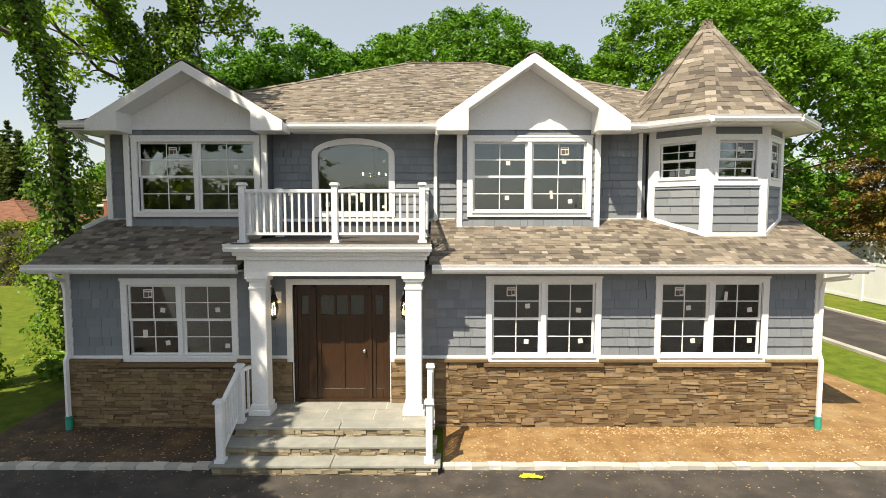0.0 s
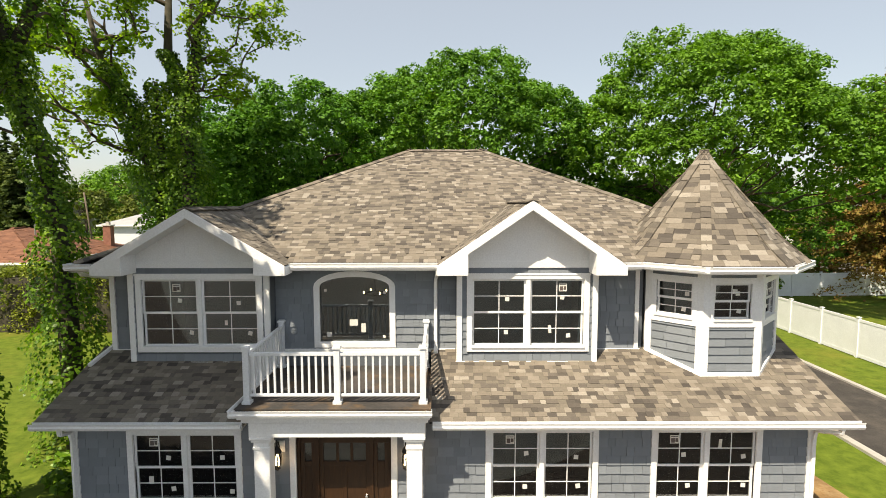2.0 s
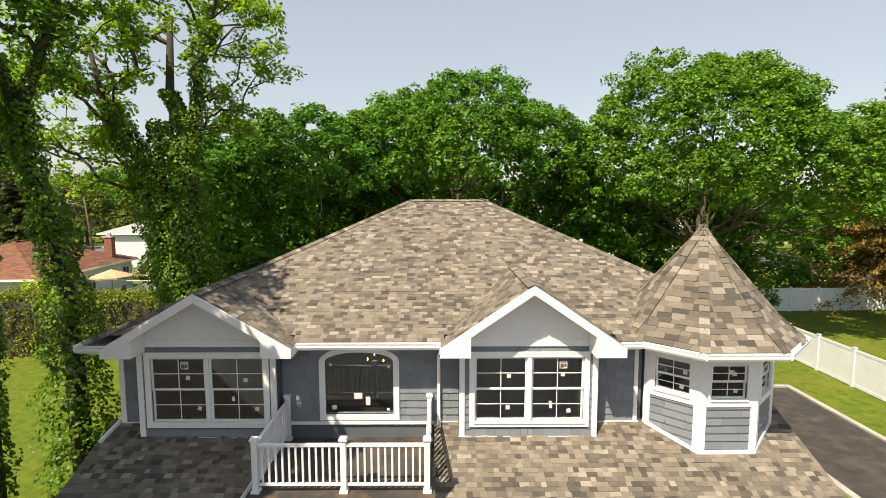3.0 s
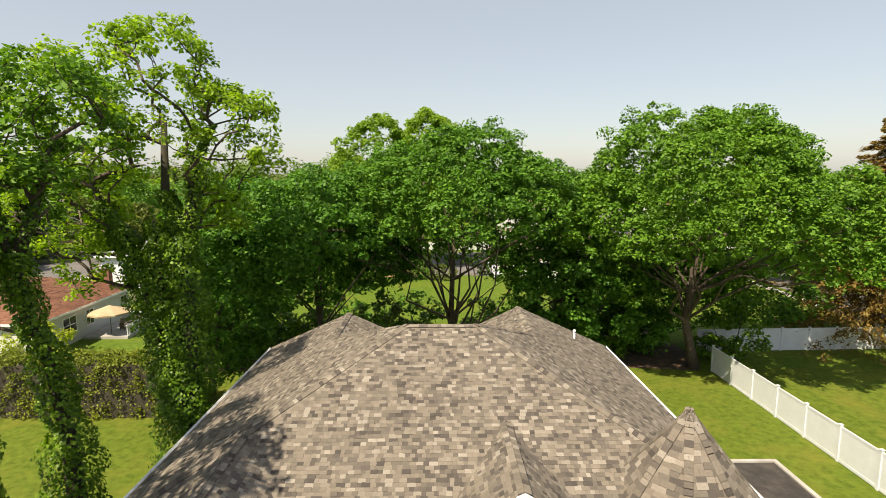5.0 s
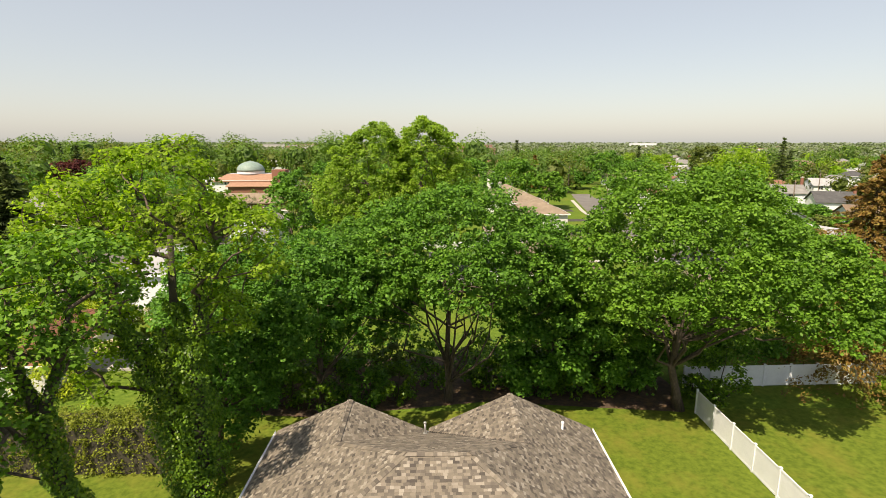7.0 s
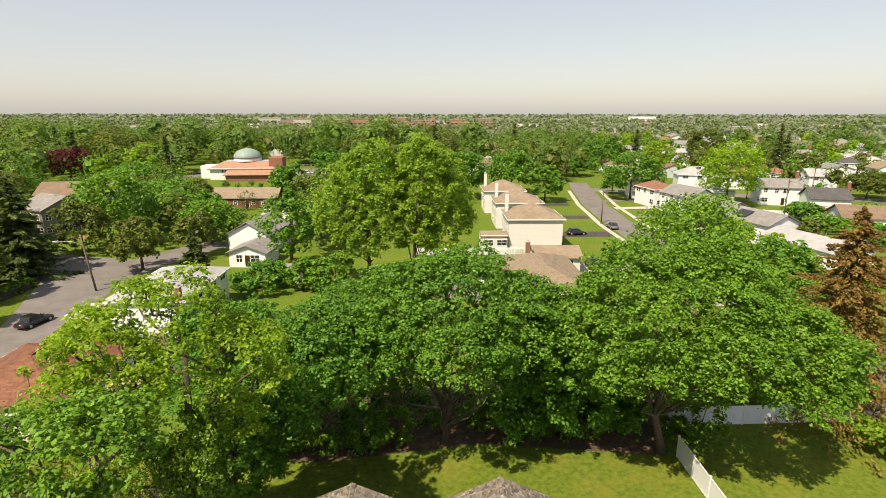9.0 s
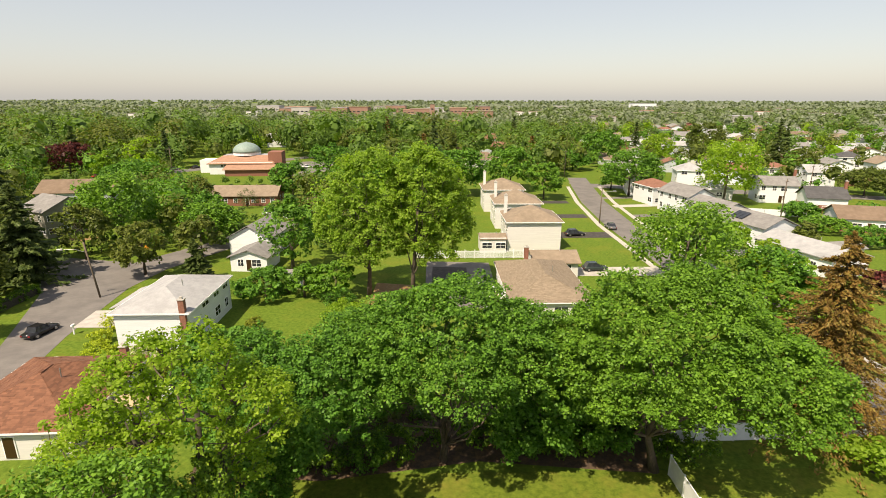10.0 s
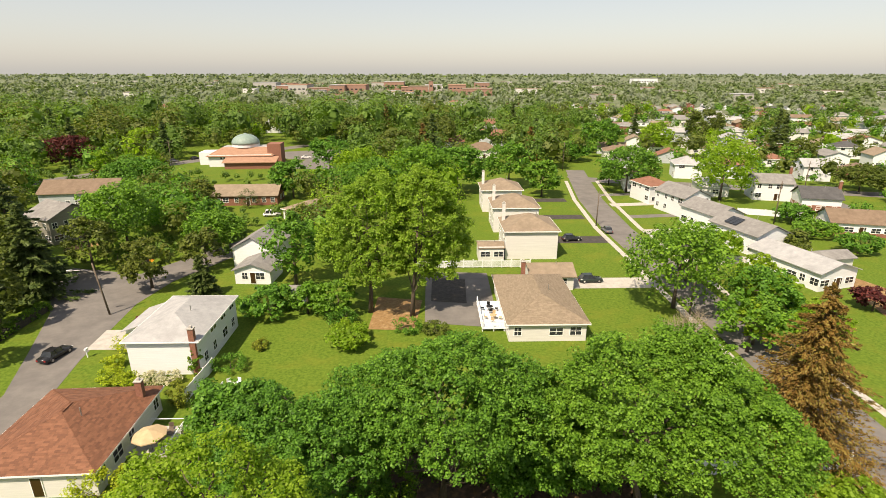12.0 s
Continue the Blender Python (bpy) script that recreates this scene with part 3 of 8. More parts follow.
for a, b in ((-6.72, -3.74), (0.31, 3.31)):
    board(a - 0.02, a + 0.1, 11.2, 11.27, 3.82, 5.93)
    board(b - 0.1, b + 0.02, 11.2, 11.27, 3.82, 5.93)
    board(a - 0.04, b + 0.04, 11.19, 11.25, 3.8, 3.87, name="skirt_board")
board(XUL - 0.02, XUL + 0.1, YU - 0.05, YU + 0.02, 3.98, 5.9)
board(XUL - 0.02, -6.74, YU - 0.055, YU, 3.97, 4.04, name="skirt_board")
board(-3.72, 0.27, YU - 0.055, YU, 3.97, 4.04, name="skirt_board")
board(3.35, 4.4, YU - 0.055, YU, 3.97, 4.04, name="skirt_board")
board(4.27, 4.36, YU - 0.05, YU, 4.02, 5.9)
for k in (4, 5, 6, 7):
    m, w = face_frame(k)
    board(-0.03, 0.12, -0.045, 0.0, 3.5, 5.92, m=m)
    board(w - 0.12, w + 0.03, -0.045, 0.0, 3.5, 5.92, m=m)
for k in (4, 5, 6, 7):
    m, w = face_frame(k)
    lo = [m @ Vector((0, 0, 0)), m @ Vector((w, 0, 0))]
    g = Geo()
    za, zb = shed_z(lo[0].y), shed_z(lo[1].y)
    g.hexa([m @ Vector(p) for p in ((0, -0.055, za), (w, -0.055, zb), (w, 0, zb), (0, 0, za), (0, -0.055, za + 0.08), (w, -0.055, zb + 0.08), (w, 0, zb + 0.08), (0, 0, za + 0.08))])
    part("skirt_board", g, M_WHITE, house)
board(XL - 0.03, XL + 0.1, YF - 0.05, YF + 0.02, 1.38, 3.08)
board(XR - 0.1, XR + 0.03, YF - 0.05, YF + 0.02, 1.38, 3.08)
for a, b in ((XL, -6.16), (-3.95, -2.99), (-0.93, 0.86), (3.0, 4.1), (6.2, XR)):
    board(a, b, YF - 0.06, YF, 1.37, 1.43, name="belt_board")


# windows
def window(m, hole, units, parent, seed, casing=0.115, apron=0.0, stickers=True):
    u0, u1, z0, z1 = hole
    c = casing
    g = Geo()
    wall_boxes(g, u0 - c, u1 + c, z0 - c - apron, z1 + c, -0.05, 0.06, [hole], m)
    win = part("window", g, M_WHITE, parent, "white double-hung window with divided panes", bevel=0.006)
    part("head_trim", Geo().box(u0 - c - 0.012, u1 + c + 0.012, -0.062, -0.05, z1 + c - 0.03, z1 + c + 0.012, m), M_WHITE, win)
    part("sill", Geo().box(u0 - 0.02, u1 + 0.02, -0.075, 0.04, z0 - 0.035, z0 + 0.012, m), M_WHITE, win, bevel=0.004)
    rng = random.Random(seed)
    gap, w = 0.09, 0
    w = (u1 - u0 - gap * (units - 1)) / units
    zm = (z0 + z1) / 2
    for i in range(units):
        a = u0 + i * (w + gap)
        b = a + w
        if i:
            part("mullion", Geo().box(a - gap, a, -0.04, 0.08, z0, z1, m), M_WHITE, win, bevel=0.004)
        for lo, hi, v in ((z0, zm + 0.015, 0.045), (zm - 0.015, z1, 0.015)):
            s = 0.042
            g = Geo()
            wall_boxes(g, a, b, lo, hi, v, v + 0.035, [(a + s, b - s, lo + s, hi - s)], m)
            sash = part("sash", g, M_WHITE, win)
            q = Geo()
            mid = (a + b) / 2
            half = (lo + hi) / 2
            plate(q, (a + s, mid - 0.009, mid + 0.009, b - s), (lo + s, half - 0.009, half + 0.009, hi - s), lambda u, z: abs(u - mid) < 0.009 or abs(z - half) < 0.009, v + 0.008, v + 0.014, m)
            part("muntin", q, M_WHITE, win)
            pane = part("pane", Geo().box(a + s - 0.005, b - s + 0.005, v + 0.016, v + 0.02, lo + s - 0.005, hi - s + 0.005, m), M_GLASS, win, "clear window pane")
            pane.visible_shadow = False
            if not stickers:
                continue
            spots = [(rng.uniform(0.6, 0.9), rng.uniform(0.2, 0.45), 0.045, 0.045)]
            if hi == z1 and i == (0 if u0 < 0 or hole in W_LOW else 1):
                spots.append((0.38 if hole in W_LOW else 0.62, 0.78, 0.085, 0.085))
            elif rng.random() < 0.6:
                spots.append((rng.uniform(0.15, 0.75), rng.uniform(0.15, 0.7), rng.uniform(0.03, 0.05), rng.uniform(0.03, 0.1)))
            for su, sz, hu, hz in spots:
                x, z = a + s + (w - 2 * s) * su, lo + s + (hi - lo - 2 * s) * sz
                turn = m @ pose(x, v + 0.0135, z, 0, rng.uniform(-12, 12) if hu < 0.06 else 0, 0)
                part("sticker", Geo().box(-hu, hu, -0.001, 0.001, -hz, hz, turn), M_PAPER, win, "white paper sticker")
                if hu > 0.08:
                    part("sticker_print", Geo().box(-hu * 0.8, hu * 0.1, -0.0022, -0.0012, -hz * 0.8, hz * 0.3, turn).box(hu * 0.2, hu * 0.8, -0.0022, -0.0012, -hz * 0.6, hz * 0.3, turn).box(-hu * 0.8, hu * 0.8, -0.0022, -0.0012, hz * 0.55, hz * 0.75, turn), M_INK, win, "dark print on a sticker")
    return win


front = Matrix.Translation((0, YF, 0))
bay = Matrix.Translation((0, 11.25, 0))
for i, hole in enumerate(W_LOW):
    window(front, hole, 2, house, 10 + i)
for i, hole in enumerate((W_BAY1, W_BAY2)):
    window(bay, hole, 2, house, 20 + i, 0.12)
for k in (4, 5, 6):
    m, w = face_frame(k)
    window(m, TW, 1, house, 30 + k, 0.11, 0.05)

# the arched window
g = Geo()
ax, aw, asp = (ARCH[0] + ARCH[1]) / 2, (ARCH[1] - ARCH[0]) / 2, 5.44
rise = 0.22


def arch_pts(half, z, up, n=14):
    return [(ax + half * math.cos(math.pi * i / n), z + up * math.sin(math.pi * i / n)) for i in range(n + 1)]


inner, outer = arch_pts(aw, asp, rise), arch_pts(aw + 0.13, asp, rise + 0.13)
for y0, y1 in ((YU - 0.05, YU + 0.06),):
    for (a, b), (c, d) in zip(zip(inner, inner[1:]), zip(outer, outer[1:])):
        g.hexa([(a[0], y0, a[1]), (c[0], y0, c[1]), (c[0], y1, c[1]), (a[0], y1, a[1]), (b[0], y0, b[1]), (d[0], y0, d[1]), (d[0], y1, d[1]), (b[0], y1, b[1])])
    g.box(ARCH[0] - 0.13, ARCH[0], y0, y1, ARCH[2] - 0.13, asp).box(ARCH[1], ARCH[1] + 0.13, y0, y1, ARCH[2] - 0.13, asp)
    g.box(ARCH[0], ARCH[1], y0, y1, ARCH[2] - 0.13, ARCH[2])
arch = part("window", g, M_WHITE, house, "wide white arched fixed window")
g = Geo()
top = arch_pts(aw + 0.02, asp, rise + 0.02)
g.slab([(ARCH[0], YU + 0.03, ARCH[2]), (ARCH[1], YU + 0.03, ARCH[2])] + [(x, YU + 0.03, z) for x, z in top], (0, 0.006, 0))
part("pane", g, M_GLASS, arch, "clear arched pane").visible_shadow = False
g = Geo()
for i in range(14):
    a, b = inner[i], inner[i + 1]
    g.hexa([(a[0], YU + 0.062, a[1]), (b[0], YU + 0.062, b[1]), (b[0], YU + 0.15, b[1]), (a[0], YU + 0.15, a[1]), (a[0], YU + 0.062, 5.7), (b[0], YU + 0.062, 5.7), (b[0], YU + 0.15, 5.7), (a[0], YU + 0.15, 5.7)])
part("arch_filler", g, M_SIDING, arch)
for x, z, hu, hz in ((-2.55, 4.35, 0.05, 0.05), (-2.0, 4.62, 0.09, 0.07), (-1.78, 4.5, 0.05, 0.1), (-1.3, 5.3, 0.03, 0.03), (-2.62, 5.35, 0.03, 0.03), (-1.32, 4.3, 0.03, 0.03)):
    part("sticker", Geo().box(x - hu, x + hu, YU + 0.027, YU + 0.029, z - hz, z + hz), M_PAPER, arch, "white paper sticker")

# front door with sidelights
x0, x1, z0, z1 = DOOR
g = Geo()
g.box(x0 - 0.12, x0, YF - 0.05, YF + 0.1, 1.3, z1 + 0.11).box(x1, x1 + 0.12, YF - 0.05, YF + 0.1, 1.3, z1 + 0.11).box(x0, x1, YF - 0.05, YF + 0.1, z1, z1 + 0.11)
g.box(x0 - 0.02, x0, YF - 0.02, YF + 0.1, z0, 1.3).box(x1, x1 + 0.02, YF - 0.02, YF + 0.1, z0, 1.3)
door = part("door", g, M_WHITE, house, "dark brown wooden front door with two sidelights in white casing", bevel=0.006)
g = Geo()
for a, b in ((x0, x0 + 0.06), (x0 + 0.36, x0 + 0.43), (x1 - 0.43, x1 - 0.36), (x1 - 0.06, x1)):
    g.box(a, b, YF + 0.04, YF + 0.14, z0, z1)
g.box(x0, x1, YF + 0.04, YF + 0.14, z1 - 0.06, z1 - 0.001).box(x0, x1, YF + 0.02, YF + 0.14, z0, z0 + 0.05)
part("door_frame", g, M_DOORWOOD, door)
for a, b, rows in ((x0 + 0.06, x0 + 0.36, 1), (x1 - 0.36, x1 - 0.06, 1), (x0 + 0.43, x1 - 0.43, 3)):
    g = Geo()
    zt = 2.2
    g.box(a, b, YF + 0.09, YF + 0.13, z0 + 0.05, zt).box(a, a + 0.08, YF + 0.07, YF + 0.09, z0 + 0.05, zt + 0.38).box(b - 0.08, b, YF + 0.07, YF + 0.09, z0 + 0.05, zt + 0.38)
    g.box(a, b, YF + 0.07, YF + 0.13, zt + 0.38, z1 - 0.06).box(a + 0.08, b - 0.08, YF + 0.07, YF + 0.09, zt - 0.08, zt).box(a + 0.08, b - 0.08, YF + 0.07, YF + 0.09, z0 + 0.05, z0 + 0.25)
    g.box(a, a + 0.078, YF + 0.091, YF + 0.13, zt, zt + 0.38).box(b - 0.078, b, YF + 0.091, YF + 0.13, zt, zt + 0.38)
    if rows == 3:
        for i in (1, 2):
            x = a + 0.08 + (b - a - 0.16) * i / 3
            g.box(x - 0.025, x + 0.025, YF + 0.07, YF + 0.1, zt + 0.001, zt + 0.379)
        g.box((a + b) / 2 - 0.04, (a + b) / 2 + 0.04, YF + 0.07, YF + 0.09, z0 + 0.25, zt - 0.08)
    leaf = part("door_leaf" if rows == 3 else "sidelight", g, M_DOORWOOD, door, bevel=0.005)
    part("pane", Geo().box(a + 0.07, b - 0.07, YF + 0.105, YF + 0.11, zt - 0.01, zt + 0.39), M_GLASS, door, "small glass lights").visible_shadow = False
g = Geo()
g.lathe(0, 0, [(0.035, 0), (0.035, 0.012), (0.014, 0.014), (0.014, 0.04), (0.03, 0.05), (0.034, 0.065), (0.02, 0.08)], 12)
g.v = [(x1 - 0.5 + p[0], YF + 0.07 - p[2], 1.5 + p[1]) for p in g.v]
part("door_knob", g, M_CHROME, door, "round nickel door knob", smooth=True)

# downspouts
def downspout(pts, w=0.035, foot=None):
    ob = part("downspout", Geo().tube(pts, [w * 1.35] * len(pts), 4), M_WHITE, house, "white rectangular downspout")
    if foot:
        part("drain_boot", Geo().lathe(*foot, [(0.06, -0.02), (0.06, 0.24), (0.066, 0.25), (0.066, 0.28)], 10), M_GREENPVC, ob, "green plastic drain boot")


for x, e in ((XL + 0.04, SHEDX0 + 0.5), (XR - 0.02, SHEDX1 - 0.35)):
    downspout([(e, 9.5, 3.12), (e, 9.52, 3.0), (x, 9.86, 2.9), (x, 9.92, 2.7), (x, 9.92, 1.5), (x, 9.84, 1.35), (x, 9.84, 0.2)], foot=(x, 9.84))
downspout([(-0.12, EYF - 0.06, 5.92), (-0.12, EYF - 0.03, 5.8), (-0.16, YU - 0.12, 5.62), (-0.16, YU - 0.07, 5.4), (-0.16, YU - 0.07, 4.15), (-0.16, YU - 0.3, 4.02)])
downspout([(XUL - 0.3, EYF - 0.05, 5.9), (XUL - 0.3, EYF + 0.05, 5.78), (XUL - 0.06, YU + 0.2, 5.6), (XUL - 0.06, YU + 0.2, 4.2)])
downspout([(XUL - 0.06, YU + 0.1, 4.1), (XUL - 0.15, 11.0, 3.86)])

# ---- porch, steps, portico and balcony ----
porch = thing("porch", "raised bluestone front porch with three stone steps", "porch", (-1.9, 9.3, 0), inplace=True)
part("base", Geo().box(-3.56, -0.2, 8.83, YF, 0, PORCH - 0.047).box(-3.6, -0.14, 8.47, 8.83, 0, 0.288).box(-3.66, -0.1, 8.13, 8.47, 0, 0.123), M_MORTAR, porch)
xs = [-3.62, -3.05, -2.15, -1.25, -0.7, -0.14]
for j, (ya, yb) in enumerate(((9.1, 9.62), (9.62, YF - 0.01))):
    for i in range(5):
        off = 0.18 * j if 0 < i < 4 else 0
        part("flagstone", Geo().box(xs[i] + 0.008 + (0.18 * j if i else 0), xs[i + 1] - 0.008 + (0.18 * j if i < 4 else 0), ya + 0.008, yb - 0.008, PORCH - 0.055, PORCH), M_BLUESTONE, porch)
part("grout_bed", Geo().box(-3.6, -0.16, 9.0, YF - 0.012, PORCH - 0.056, PORCH - 0.006), M_GROUT, porch)
for i, (ya, yb, z, xa, xb) in enumerate(((8.78, 9.1, PORCH, -3.62, -0.14), (8.42, 8.86, 0.335, -3.66, -0.1), (8.08, 8.52, 0.17, -3.74, -0.04))):
    mid = (xa + xb) / 2 + 0.1
    for a, b in ((xa, mid - 0.004), (mid + 0.004, xb)):
        part("tread", Geo().box(a, b, ya, yb, z - 0.046, z + 0.002), M_BLUESTONE, porch, "thick bluestone tread", bevel=0.008)

portico = thing("portico", "white portico with two square columns under a balcony", "portico", (-1.9, 9.5, 0), inplace=True)
for cx in (-3.32, -0.53):
    cy, g = 9.47, Geo()
    g.box(cx - 0.145, cx + 0.145, cy - 0.145, cy + 0.145, PORCH + 0.18, 2.95)
    col = part("column", g, M_WHITE, portico, "square white column", bevel=0.008)
    part("column_base", Geo().box(cx - 0.2, cx + 0.2, cy - 0.2, cy + 0.2, PORCH + 0.002, PORCH + 0.11).box(cx - 0.17, cx + 0.17, cy - 0.17, cy + 0.17, PORCH + 0.11, PORCH + 0.2), M_WHITE, col, bevel=0.01)
    part("column_cap", Geo().box(cx - 0.16, cx + 0.16, cy - 0.16, cy + 0.16, 2.8, 2.85).box(cx - 0.18, cx + 0.18, cy - 0.18, cy + 0.18, 2.95, 3.0).box(cx - 0.205, cx + 0.205, cy - 0.205, cy + 0.205, 3.0, 3.05), M_WHITE, col, bevel=0.008)
g = Geo()
g.box(-3.53, -0.33, 9.28, 9.62, 3.05, 3.36).box(-3.53, -3.2, 9.62, YF, 3.05, 3.36).box(-0.66, -0.33, 9.62, YF, 3.05, 3.36).box(-3.2, -0.66, 9.62, YF, 3.2, 3.24)
part("beam", g, M_WHITE, portico, bevel=0.006)
part("crown_mould", Geo().box(-3.64, -0.28, 9.22, 9.3, 3.34, 3.42).box(-3.7, -0.24, 9.17, YU, 3.42, 3.5), M_WHITE, portico, bevel=0.01)
g = Geo()
g.box(-3.7, -0.24, 9.16, YU, 3.5, 3.6)
part("deck_edge", g, M_WHITE, portico)
part("deck", Geo().box(-3.72, -0.22, 9.12, YU - 0.002, 3.6, 3.64), M_DECK, portico, "dark flat balcony deck with leaf litter")
gutter((-3.78, 9.16), (-0.2, 9.16), 3.5)
gutter((-3.7, YU - 1.6), (-3.7, 9.06), 3.5)

balcony = thing("balcony_railing", "white vinyl balcony railing with square posts and balusters", "railing", (-1.95, 9.5, 3.64), inplace=True)


def rail_post(parent, x, y, z0, z1, w=0.055):
    p = part("post", Geo().box(x - w, x + w, y - w, y + w, z0, z1 - 0.06), M_VINYL, parent, bevel=0.006)
    part("post_cap", Geo().box(x - w - 0.022, x + w + 0.022, y - w - 0.022, y + w + 0.022, z1 - 0.06, z1 - 0.03).slab([(x - w - 0.01, y - w - 0.01, z1 - 0.03), (x + w + 0.01, y - w - 0.01, z1 - 0.03), (x + w + 0.01, y + w + 0.01, z1 - 0.03), (x - w - 0.01, y + w + 0.01, z1 - 0.03)], (0, 0, 0.02)), M_VINYL, p)
    part("post_skirt", Geo().box(x - w - 0.025, x + w + 0.025, y - w - 0.025, y + w + 0.025, z0, z0 + 0.05), M_VINYL, p)


def rail_run(parent, p, q, n, up=0.9, low=0.13, bw=0.018):
    """Rails from p to q (feet of the run, may slope) with n balusters."""
    p, q = Vector(p), Vector(q)
    u = q - p
    side = Vector((u.y, -u.x, 0)).normalized()
    for z, h, w, name in ((up - 0.05, 0.06, 0.032, "top_rail"), (low - 0.04, 0.05, 0.025, "bottom_rail")):
        g = Geo()
        a, b = p + Vector((0, 0, z)), q + Vector((0, 0, z))
        up_v = Vector((0, 0, h))
        g.hexa([a - side * w, b - side * w, b + side * w, a + side * w, a - side * w + up_v, b - side * w + up_v, b + side * w + up_v, a + side * w + up_v])
        part(name, g, M_VINYL, parent, bevel=0.005)
    for i in range(n):
        c = p + u * ((i + 0.6) / (n + 0.2))
        slope = u.z / max(u.xy.length, 0.01) * bw
        part("baluster", Geo().box(c.x - bw, c.x + bw, c.y - bw, c.y + bw, c.z + low, c.z + up - 0.04), M_VINYL, parent)


for x in (-3.58, -1.93, -0.37):
    rail_post(balcony, x, 9.42, 3.64, 4.72)
for x in (-3.58, -0.37):
    rail_post(balcony, x, YU - 0.1, 3.64, 4.72)
    rail_run(balcony, (x, 9.48, 3.68), (x, YU - 0.16, 3.68), 15)
rail_run(balcony, (-3.52, 9.42, 3.68), (-1.99, 9.42, 3.68), 12)
rail_run(balcony, (-1.87, 9.42, 3.68), (-0.43, 9.42, 3.68), 11)

for x, label in ((-3.58, "white vinyl stair railing sloping down the porch steps"), (-0.22, "white vinyl stair railing sloping down the porch steps")):
    rail = thing("stair_railing", label, "railing", (x, 8.3, 0.17), group="stair railings", inplace=True)
    rail_post(rail, x, 8.22, 0.172, 1.2)
    rail_post(rail, x + (0.02 if x < -1 else 0), 9.02, 0.502, 1.55)
    rail_run(rail, (x, 8.28, 0.2), (x, 8.97, 0.53), 6)
    if x < -1:
        rail_run(rail, (x + 0.02, 9.08, 0.52), (x + 0.1, 9.32, 0.52), 2)


# lanterns
def lantern(x):
    y, z = YF - 0.2, 2.35
    ob = thing("wall_lantern", "black carriage wall lantern with glowing bulbs", "lantern", (x, YF - 0.04, z), group="porch lanterns", inplace=True)
    part("back_plate", Geo().box(x - 0.05, x + 0.1, YF - 0.05, YF - 0.012, z + 0.1, z + 0.32), M_WHITE, ob, "white mounting block")
    part("arm", Geo().tube([(x, YF - 0.05, z + 0.2), (x, YF - 0.12, z + 0.34), (x, y, z + 0.36), (x, y, z + 0.26)], [0.012] * 4, 6), M_BLACK, ob)
    part("cap", Geo().lathe(x, y, [(0.012, z + 0.42), (0.02, z + 0.3), (0.06, z + 0.24), (0.085, z + 0.18), (0.07, z + 0.165)], 10), M_BLACK, ob)
    part("globe", Geo().lathe(x, y, [(0.06, z + 0.165), (0.085, z + 0.05), (0.09, z - 0.02), (0.07, z - 0.1), (0.05, z - 0.13)], 10), M_GLASS, ob, "clear glass globe", smooth=True).visible_shadow = False
    part("foot", Geo().lathe(x, y, [(0.05, z - 0.13), (0.06, z - 0.15), (0.03, z - 0.18), (0.01, z - 0.2)], 10), M_BLACK, ob)
    for k in range(4):
        w = math.pi / 4 + k * math.pi / 2
        c, s = math.cos(w), math.sin(w)
        part("cage_bar", Geo().tube([(x + c * 0.075, y + s * 0.075, z + 0.17), (x + c * 0.1, y + s * 0.1, z + 0.02), (x + c * 0.06, y + s * 0.06, z - 0.14)], [0.006] * 3, 4), M_BLACK, ob)
    for dx in (-0.025, 0.025):
        part("bulb", Geo().lathe(x + dx, y, [(0.008, z - 0.1), (0.013, z - 0.02), (0.004, z + 0.03)], 6), M_BULB, ob, "small glowing candle bulb")


lantern(-3.19)
lantern(-0.72)

# chandelier in the room behind the arched window
lamp = thing("chandelier", "small lit chandelier hanging indoors behind the arched window", "chandelier", (-1.68, 13.0, 5.1))
part("rod", Geo().tube([(0, 0, 0), (0, 0, 0.76)], [0.012, 0.012], 6), M_BLACK, lamp)
part("ring", Geo().tube([(0.3 * math.cos(k * math.pi / 8), 0.3 * math.sin(k * math.pi / 8), -0.04) for k in range(17)], [0.012] * 17, 6), M_BLACK, lamp)
for k in range(4):
    w = 0.5 + k * math.pi / 2
    part("arm", Geo().tube([(0, 0, 0.02), (0.3 * math.cos(w), 0.3 * math.sin(w), -0.04)], [0.01, 0.01], 5), M_BLACK, lamp)
    part("bulb", Geo().lathe(0.3 * math.cos(w), 0.3 * math.sin(w), [(0.006, -0.03), (0.014, 0.0), (0.011, 0.025), (0.003, 0.04)], 8), M_BULB, lamp, "warm lit bulb", smooth=True)

# roof pipes
for x, y, zt, label in ((-0.47, 23.2, 6.95, "short galvanised roof vent pipe"), (5.93, 22.6, 7.25, "short white plastic roof vent pipe")):
    ob = thing("vent_pipe", label, "vent pipe", (x, y, zt - 0.6), inplace=True)
    part("pipe", Geo().lathe(x, y, [(0.05, zt - 0.75), (0.05, zt - 0.05)], 10), M_METALPIPE if x < 0 else M_VINYL, ob, smooth=True)
    part("cap", Geo().lathe(x, y, [(0.05, zt - 0.05), (0.075, zt - 0.04), (0.075, zt + 0.02), (0.03, zt + 0.05)], 10), M_METALPIPE if x < 0 else M_VINYL, ob)
    part("flashing", Geo().lathe(x, y, [(0.13, zt - 0.62), (0.07, zt - 0.5)], 10), M_METALPIPE, ob)

